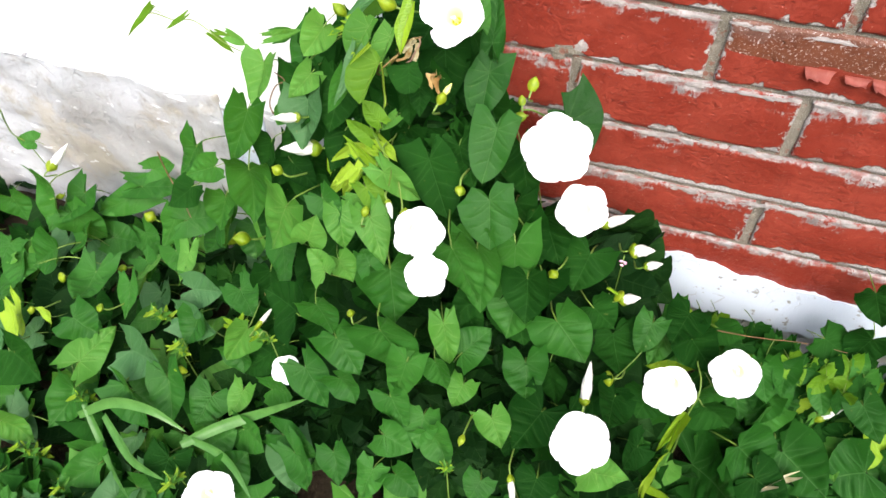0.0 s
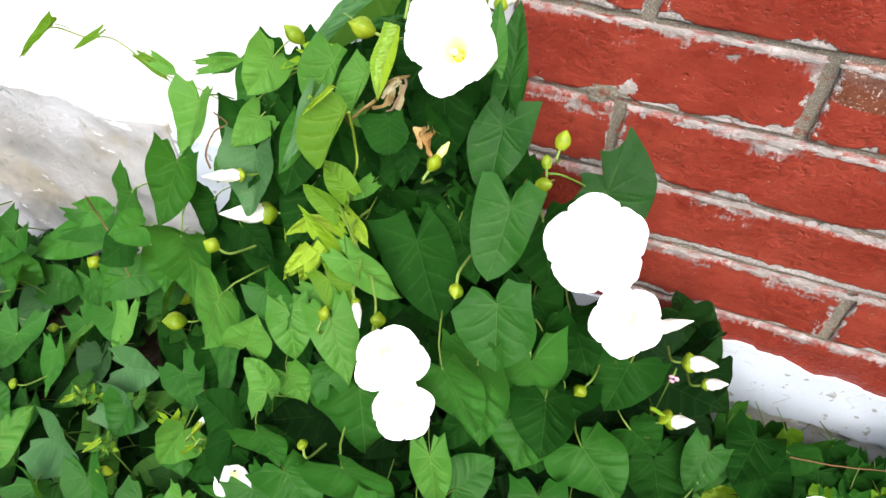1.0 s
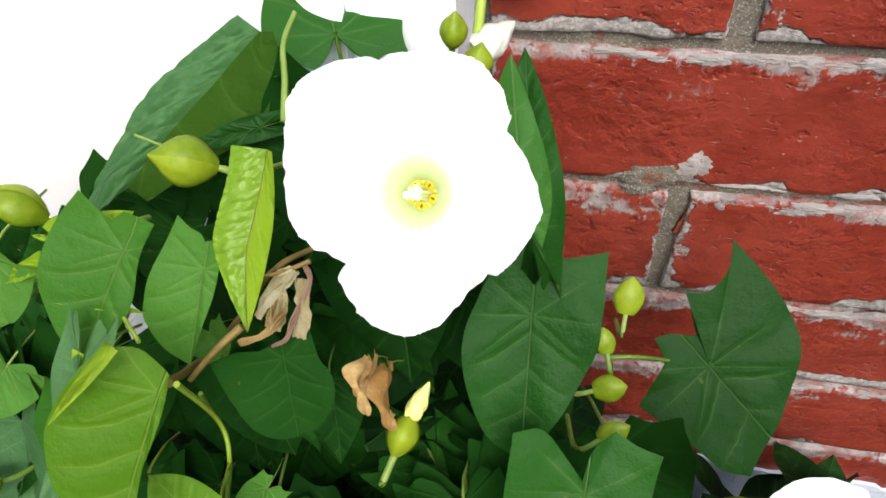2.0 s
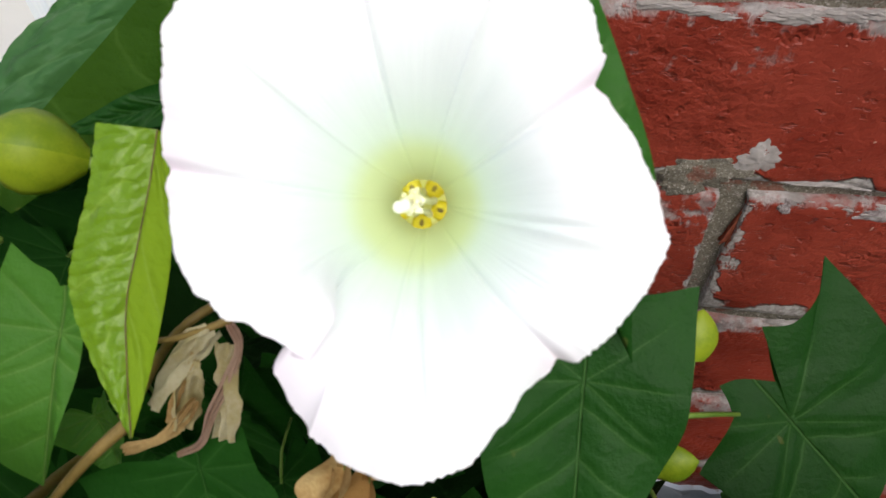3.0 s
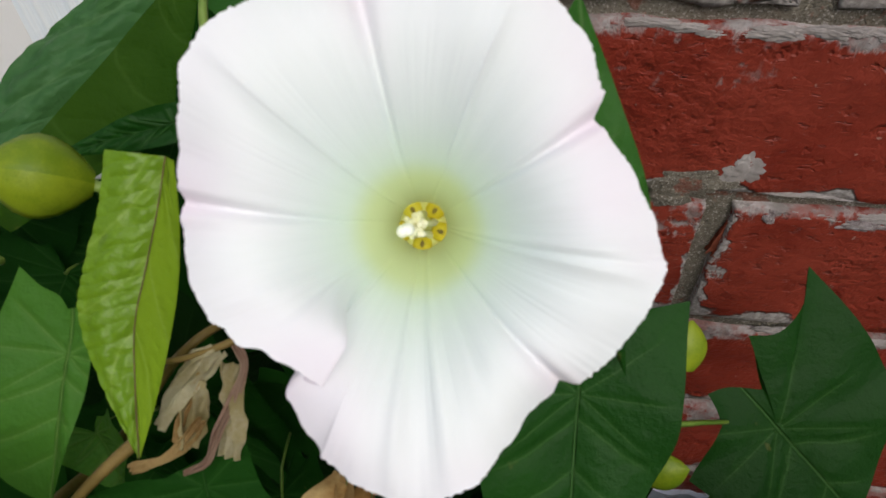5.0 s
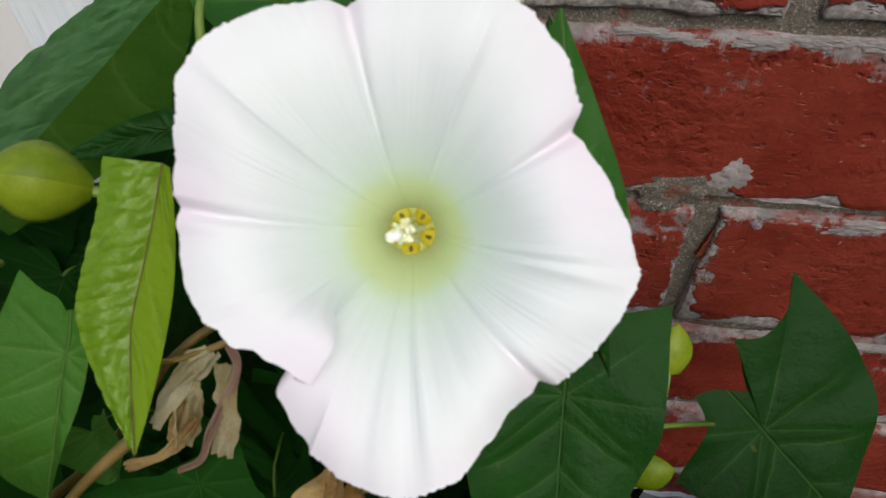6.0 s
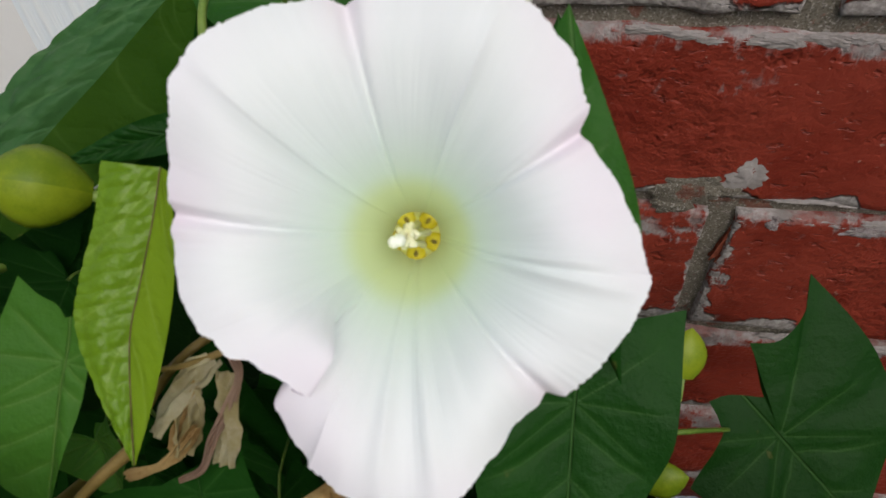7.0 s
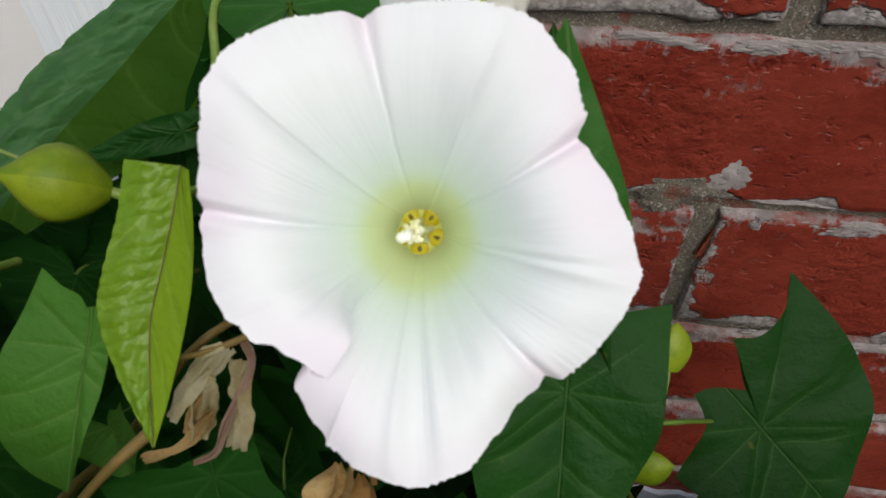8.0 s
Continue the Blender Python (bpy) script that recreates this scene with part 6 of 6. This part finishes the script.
blade(grass_clump, ((-0.3146, -0.3882, 0.1304), (-0.2858, -0.3553, 0.1292), (-0.2507, -0.3287, 0.1319), (-0.1846, -0.3196, 0.1908)), 0.0061)
blade(grass_clump, ((-0.3180, -0.3780, 0.1294), (-0.2736, -0.3817, 0.1289), (-0.2460, -0.3927, 0.1307), (-0.2162, -0.4139, 0.1227)), 0.0049)
blade(grass_clump, ((-0.4605, -0.3749, 0.1094), (-0.4316, -0.3999, 0.0826), (-0.3955, -0.4250, 0.0872), (-0.3357, -0.4561, 0.1184)), 0.0055)
blade(grass_clump, ((-0.4287, -0.3799, 0.1109), (-0.3820, -0.4063, 0.1099), (-0.3518, -0.4189, 0.1201), (-0.3080, -0.4280, 0.1345)), 0.0061)
weed((-0.4024, -0.2674, 0.1650), 0.045)
weed((-0.4640, -0.3694, 0.1109), 0.04)
weed((-0.5031, -0.4353, 0.0756), 0.05)
weed((-0.3575, -0.3010, 0.1659), 0.04)
weed((-0.2464, -0.2830, 0.2185), 0.03)
weed((-0.4547, -0.4518, 0.0528), 0.04)
weed((-0.2997, -0.4230, 0.1291), 0.04)
weed((-0.0242, -0.3489, 0.2051), 0.03)
wither((-0.0964, -0.1462, 0.4782), 0.0077, DRY)
wither((-0.0926, -0.1508, 0.4743), 0.0045, DRY)
wither((-0.2501, -0.2558, 0.2617), 0.0047, DRY)
shrivel(((-0.1143, -0.1326, 0.5100), (-0.1125, -0.1349, 0.5073), (-0.1139, -0.1387, 0.5035), (-0.1159, -0.1422, 0.5002), (-0.1174, -0.1457, 0.4968), (-0.1208, -0.1474, 0.4955)), 0.0008, MAUVE, 1)
shrivel(((-0.1165, -0.1335, 0.5086), (-0.1198, -0.1358, 0.5065), (-0.1230, -0.1390, 0.5036), (-0.1252, -0.1426, 0.5002)), 0.0024, DRY_PALE, 2)
shrivel(((-0.1150, -0.1340, 0.5062), (-0.1150, -0.1373, 0.5030), (-0.1142, -0.1405, 0.4996), (-0.1146, -0.1443, 0.4957)), 0.0026, DRY_PALE, 3)
shrivel(((-0.1195, -0.1365, 0.5050), (-0.1197, -0.1384, 0.5030), (-0.1203, -0.1415, 0.5000), (-0.1207, -0.1444, 0.4975)), 0.0022, DRY_PALE, 5)
shrivel(((-0.1183, -0.1413, 0.5014), (-0.1205, -0.1437, 0.4993), (-0.1238, -0.1462, 0.4972), (-0.1290, -0.1481, 0.4959)), 0.0012, DRY, 6)
shrivel(((-0.1190, -0.1360, 0.5060), (-0.1215, -0.1400, 0.5020), (-0.1228, -0.1440, 0.4985)), 0.0010, DRY, 8)
stem(climber, ((-0.1125, -0.1320, 0.5104), (-0.1165, -0.1337, 0.5092), (-0.1210, -0.1353, 0.5082), (-0.1244, -0.1361, 0.5078)), 0.0006, STEM_BROWN)
stem(climber, ((-0.1280, -0.1450, 0.4990), (-0.1330, -0.1487, 0.4959), (-0.1364, -0.1517, 0.4933), (-0.1410, -0.1560, 0.4890)), 0.0010, STEM_BROWN)
dry_leaf(climber, (-0.0987, -0.1411, 0.4837), (-0.0971, -0.1539, 0.4794), 0.0074, "b")
dry_leaf(climber, (-0.0944, -0.1421, 0.4823), (-0.0903, -0.1554, 0.4766), 0.0068, "b")
dry_leaf(climber, (-0.1007, -0.1429, 0.4833), (-0.0998, -0.1508, 0.4816), 0.0050, "b")
dry_leaf(climber, (0.3099, -0.1899, 0.0719), (0.2790, -0.2250, 0.0930), 0.0080, "p")
blossom((0.0843, -0.1393, 0.3039), 0.006)
rolled(withered_head, (-0.0853, -0.0496, 0.5161), (0.6249, 0.7392, 0.2510), 0.0167, 0.0042, 5)


# ---- undergrowth: leaves behind and below ----
def filler(plant, spots, sizes, tones, seed, spread=0.55):
    rnd = random.Random(seed)
    for p, n in spots:
        L = rnd.uniform(*sizes)
        n = (Vector(n) + Vector([rnd.uniform(-spread, spread) for _ in range(3)])).normalized()
        down = Vector((rnd.uniform(-0.8, 0.8), rnd.uniform(-0.9, 0.2), -0.75))
        ax = down - n * down.dot(n)
        ax = ax.normalized() * L
        x = ax.normalized().cross(n)
        w = L * rnd.uniform(0.75, 1.0)
        m = Matrix.Translation(p) @ Matrix((x * w, ax, n * L)).transposed().to_4x4()
        on_mesh("leaf", LEAVES[rnd.choice(tones)][rnd.randrange(8)], plant, m)


def heap_front(z):
    """How far out the heap of leaves reaches at a height."""
    ks = [(0.0, -0.36), (0.1, -0.345), (0.2, -0.305), (0.3, -0.265), (0.4, -0.215), (0.5, -0.12), (0.6, -0.08), (0.75, -0.06)]
    for (z0, y0), (z1, y1) in zip(ks, ks[1:]):
        if z0 <= z <= z1:
            return y0 + (y1 - y0) * (z - z0) / (z1 - z0)
    return ks[-1][1]


def heap_sides(z):
    lo = -0.29 if z < 0.3 else -0.29 + (z - 0.3) * 0.62
    hi = 0.11 if z < 0.2 else 0.11 - (z - 0.2) * 0.78
    return lo, max(hi, -0.13)


rnd = random.Random(21)
spots = []
while len(spots) < 160:
    z = rnd.uniform(0.03, 0.49)
    lo, hi = heap_sides(z)
    x = rnd.uniform(lo, hi)
    y = heap_front(z) + rnd.uniform(0.05, 0.13)
    if y < -0.03:
        spots.append(((x, y, z), (0.05, -0.75, 0.6)))
filler(climber, spots, (0.034, 0.052), "d", 31, 0.4)

spots = []
while len(spots) < 240:
    x, y = rnd.uniform(-1.1, -0.22), rnd.uniform(-0.62, -0.075)
    if y < -0.33:
        x += 0.17
    spots.append(((x, y, 0.045 + 0.03 * noise.noise((x * 7, y * 7, 1)) + rnd.uniform(0.0, 0.04) + 0.04 * max(0, x + 0.45)), (0.0, -0.45, 0.9)))
filler(creeper, spots, (0.038, 0.062), "dmmlg", 32, 0.6)

spots = []
while len(spots) < 250:
    x, y = rnd.uniform(0.0, 0.75), rnd.uniform(-0.60, -0.045)
    top = 0.13 - 0.12 * x + 0.10 * max(0, 0.12 - x) + 0.04 * noise.noise((x * 7, y * 7, 6))
    spots.append(((x, y, top - rnd.uniform(0.02, 0.07)), (0.0, -0.5, 0.85)))
filler(trailer, spots, (0.048, 0.074), "ddkkm", 33, 0.5)

spots = []
while len(spots) < 170:
    x = rnd.uniform(0.06, 0.85)
    spots.append(((x, rnd.uniform(-0.15, -0.03), 0.132 - 0.035 * x - rnd.uniform(0.0, 0.07)), (0.0, -0.6, 0.8)))
filler(trailer, spots, (0.024, 0.042), "ddkkmly", 34, 0.5)

spots = []
while len(spots) < 100:
    x = rnd.uniform(0.14, 0.62)
    spots.append(((x, rnd.uniform(-0.12, -0.05), 0.180 - 0.072 * x + rnd.uniform(-0.035, 0.0)), (0.0, -0.7, 0.7)))
filler(trailer, spots, (0.022, 0.044), "dkkmdmo", 35, 0.45)


def undergrowth(plant, count, seed, box, top):
    """Leaves too deep in the heap to tell apart, as one mesh."""
    rnd = random.Random(seed)
    src = [leaf_mesh("deep", LEAF_UNDER_SHADE, 300 + i, 0.2, 0.3, 0.05, rings=2, stalk=False, fine=14) for i in range(3)]
    vs, fs, uvs, shp = [], [], [], []
    data = []
    for me in src:
        co = np.array([v.co[:] for v in me.vertices])
        data.append((co, [tuple(p.vertices) for p in me.polygons], [tuple(u.uv) for u in me.uv_layers["vein"].data], [tuple(u.uv) for u in me.uv_layers["shape"].data]))
    for _ in range(count):
        x, y = rnd.uniform(*box[0]), rnd.uniform(*box[1])
        z = rnd.uniform(0.015, max(0.03, top(x, y)))
        if plant is climber and y < heap_front(z) + 0.05:
            continue
        co, faces, u1, u2 = data[rnd.randrange(3)]
        L = rnd.uniform(0.035, 0.06)
        m = pose(x, y, z, rnd.uniform(-70, 50), rnd.uniform(-45, 45), rnd.uniform(0, 360))
        m = np.array(m)
        off = len(vs)
        vs.extend((co * L) @ m[:3, :3].T + m[:3, 3])
        fs.extend(tuple(i + off for i in f) for f in faces)
        uvs.extend(u1)
        shp.extend(u2)
    me = bpy.data.meshes.new("undergrowth")
    me.from_pydata([tuple(v) for v in vs], [], fs)
    me.materials.append(LEAF_UNDER_SHADE)
    for name, vals in (("vein", uvs), ("shape", shp)):
        layer = me.uv_layers.new(name=name)
        layer.data.foreach_set("uv", np.array(vals, dtype=np.float32).ravel())
    for p in me.polygons:
        p.use_smooth = True
    for m in src:
        bpy.data.meshes.remove(m)
    ob = new("undergrowth", me)
    ob.parent = plant
    return tagged(ob, "lower bindweed leaves, coloured dark for the shade in the heap", kind="stuff")


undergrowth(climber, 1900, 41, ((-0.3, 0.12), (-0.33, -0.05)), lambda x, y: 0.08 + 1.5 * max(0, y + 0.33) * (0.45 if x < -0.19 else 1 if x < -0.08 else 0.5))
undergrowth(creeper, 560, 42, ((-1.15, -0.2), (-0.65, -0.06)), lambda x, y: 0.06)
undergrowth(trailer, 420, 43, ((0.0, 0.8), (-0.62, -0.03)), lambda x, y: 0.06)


# ---- bricks ----
def brick_mesh(seed, length, bottom, lean=(0.0, 0.0)):
    """lean: how far the foot of the left and right end is set over."""
    rnd = random.Random(seed)
    bm = bmesh.new()
    shape = bm.loops.layers.uv.new("shape")
    us = [0, 0.004, 0.014] + [k / (20 * max(bottom, 1)) for k in range(1, 20 * max(bottom, 1))] + [0.986, 0.996, 1]
    vs = [0, 0.02, 0.06, 0.2, 0.35, 0.5, 0.65, 0.8, 0.93, 0.975, 1]
    nx, nz = len(us) - 1, len(vs) - 1
    grid = []
    for j in range(nz + 1):
        row = []
        for i in range(nx + 1):
            x, z = length * us[i], BRICK_H * vs[j]
            ex, ez = min(i, nx - i) == 0, min(j, nz - j) == 0
            if ez:
                z += 0.0016 * noise.noise((x * 60, j, seed)) + 0.0009 * noise.noise((x * 190, j, seed + 7))
            if ex:
                x += 0.0025 * noise.noise((z * 90, i, seed + 3))
            y = -0.0035 + 0.0022 * noise.noise((x * 34, z * 48, seed)) + 0.0010 * noise.noise((x * 120, z * 120, seed))
            y += 0.0010 if ex or ez else 0.0
            f = us[i]
            x += (lean[0] * (1 - f) ** 6 + lean[1] * f ** 6) * (1 - vs[j])
            row.append(bm.verts.new((x, y, z)))
        grid.append(row)
    loop = grid[0] + [r[-1] for r in grid[1:]] + grid[-1][-2::-1] + [r[0] for r in grid[-2:0:-1]]
    back = [bm.verts.new((v.co.x, 0.012, v.co.z)) for v in loop]
    uvs = {v: (v.co.x / length, v.co.z / BRICK_H) for v in bm.verts}
    for j in range(nz):
        for i in range(nx):
            bm.faces.new((grid[j][i], grid[j][i + 1], grid[j + 1][i + 1], grid[j + 1][i]))
    for k in range(len(loop)):
        q = (k + 1) % len(loop)
        bm.faces.new((loop[k], back[k], back[q], loop[q]))
    for f in bm.faces:
        for lp in f.loops:
            lp[shape].uv = uvs[lp.vert]
    me = bpy.data.meshes.new("brick")
    bm.to_mesh(me)
    bm.free()
    for p in me.polygons:
        p.use_smooth = True
    return me


whole = [brick_mesh(i, BRICK_L, 0) for i in range(7)]
for me in whole:
    me.materials.append(BRICK)
peeled = brick_mesh(9, BRICK_L, 0)
peeled.materials.append(BRICK_BARE)
def bed(row):
    """The height of a course's foot."""
    return BED + row * COURSE + {0: -0.0018, 1: -0.0005}.get(row, -0.0040 + 0.0012 * math.sin(row * 2.3))


for row in range(-4, 16):
    z = bed(row)
    tall = (bed(row + 1) - 0.0060 - z) / BRICK_H
    start = (0.117 if row >= 0 else 0.110) if row % 2 == 0 else (0.0 if row > 0 else -0.006)
    k = -2
    while k < 9:
        x0 = start + 0.006 + k * LENGTH
        # where thick paint hides the upright joints, two or three bricks show as one face
        runs = 3 if (row, k) in ((-2, -1), (-4, -1)) else 2 if (row, k) in ((-3, -1), (2, 0)) else 1
        length = BRICK_L + (runs - 1) * LENGTH
        k += runs
        if x0 + length < -0.085 or x0 > 1.9:
            continue
        if x0 < -0.088 or runs > 1:
            left = max(x0, -0.088)
            me = brick_mesh(40 + row * 3 + k, x0 + length - left, runs)
            me.materials.append(BRICK)
            x0 = left
        elif row == -1 and k in (0, 1):
            me = brick_mesh(60 + k, length, 0, (0.0, -0.010) if k == 0 else (-0.004, 0.0))
            me.materials.append(BRICK)
        elif row == 0 and k == 1:
            me = peeled
        else:
            me = whole[(row * 3 + k * 2) % 7]
        on_mesh("brick", me, wall_1, Matrix.Translation((x0, 0.004, z)) @ Matrix.Diagonal((1, 1, tall, 1)))

BARE_SPOTS = ((0.0420, 0.4140, 0.0119, 0.0034, 11), (0.0122, 0.4143, 0.0027, 0.003, 12))


# mortar smeared over the brick faces, and curls of loose paint on the bare brick
def lump(x, z, w, h, seed, name="mortar_lump", mat=None):
    """A thin ragged crust on the wall's face."""
    bm = bmesh.new()
    bmesh.ops.create_icosphere(bm, subdivisions=5 if mat else 4, radius=1)
    for v in bm.verts:
        k = 1 + 0.45 * noise.noise(v.co * 1.7 + Vector((seed, 0, 0))) + 0.30 * noise.noise(v.co * 4.5 + Vector((seed, 0, 0))) + 0.14 * noise.noise(v.co * 11 + Vector((seed, 0, 0)))
        v.co = Vector((x + v.co.x * w * k, 0.001 + v.co.y * (0.0009 if mat else 0.0014) * k, z + v.co.z * h * k))
    part(name, bm, mat or MORTAR, wall_1)


for args in ((-0.0189, 0.4287, 0.0138, 0.0057, 2), (-0.0240, 0.4214, 0.0076, 0.0049, 3)):
    lump(*args)
WORN = plain("weathered_grey_brick", (0.21, 0.19, 0.18), (0.36, 0.335, 0.325), 90.0, 0.92, 0.22, 0.12, 0.0, False)
lump(-0.0036, 0.4362, 0.0072, 0.0075, 1, "worn_patch", WORN)
wear = random.Random(8)
for x0, x1, z, h in ((-0.045, 0.105, 0.4862, 0.0020), (0.015, 0.100, 0.4262, 0.0012), (0.022, 0.20, 0.4160, 0.0024), (0.10, 0.21, 0.3475, 0.0034), (0.03, 0.10, 0.3480, 0.0026), (0.13, 0.32, 0.4835, 0.0022),
                     (0.06, 0.30, 0.2800, 0.0030), (0.22, 0.34, 0.4150, 0.0026), (0.02, 0.12, 0.5500, 0.0028), (0.16, 0.34, 0.5520, 0.0026)):
    x = x0
    while x < x1:
        w = wear.uniform(0.004, 0.009)
        lump(x, z + wear.uniform(-0.6, 0.6) * h, w, h * wear.uniform(0.5, 1.3), wear.uniform(0, 90), "worn_patch", WORN)
        x += w * wear.uniform(0.9, 2.4)
for args in BARE_SPOTS:
    lump(*args, name="bare_patch", mat=BARE_SPOT)


# a splinter of bare brick left in the joint
bm = bmesh.new()
bmesh.ops.create_cube(bm, size=1)
bmesh.ops.subdivide_edges(bm, edges=bm.edges[:], cuts=5, use_grid_fill=True)
for v in bm.verts:
    n = noise.noise(v.co * 3.1)
    n = n + 0.7 * noise.noise(v.co * 9)
    v.co = Vector((0.0005 + v.co.x * (0.0048 + 0.003 * v.co.z) + 0.006 * v.co.z + 0.0016 * n, 0.0042 + v.co.y * 0.004 + 0.0013 * n, 0.403 + v.co.z * 0.022 + 0.001 * n))
part("brick_splinter", bm, CHIP, wall_1, "splinter of bare orange brick")


def flake(x, z, w, h, curl, seed):
    bm = bmesh.new()
    rows = []
    for i in range(9):
        t = i / 8
        row = []
        for k in range(9):
            u = k / 8
            edge = 0.6 * noise.noise((u * 4, t * 2, seed * 3.7))
            a = curl * t
            row.append(bm.verts.new((x + w * (u - 0.5) * (1 - 0.35 * t) + 0.006 * edge * t, -0.0015 - h * (1 - math.cos(a)) / max(curl, 0.1) - 0.0006, z - h * math.sin(a) / max(curl, 0.1) * (1 + edge))))
        rows.append(row)
    for r0, r1 in zip(rows, rows[1:]):
        for k in range(8):
            bm.faces.new((r0[k], r0[k + 1], r1[k + 1], r1[k]))
    bmesh.ops.solidify(bm, geom=bm.faces[:], thickness=0.0005)
    part("paint_flake", bm, FLAKE, wall_1, "curled flake of red paint")


for args in ((0.205, 0.4565, 0.026, 0.012, 1.5, 1), (0.236, 0.4545, 0.022, 0.010, 2.0, 2), (0.262, 0.4555, 0.03, 0.013, 1.7, 3), (0.292, 0.4560, 0.03, 0.010, 1.3, 4)):
    flake(*args)
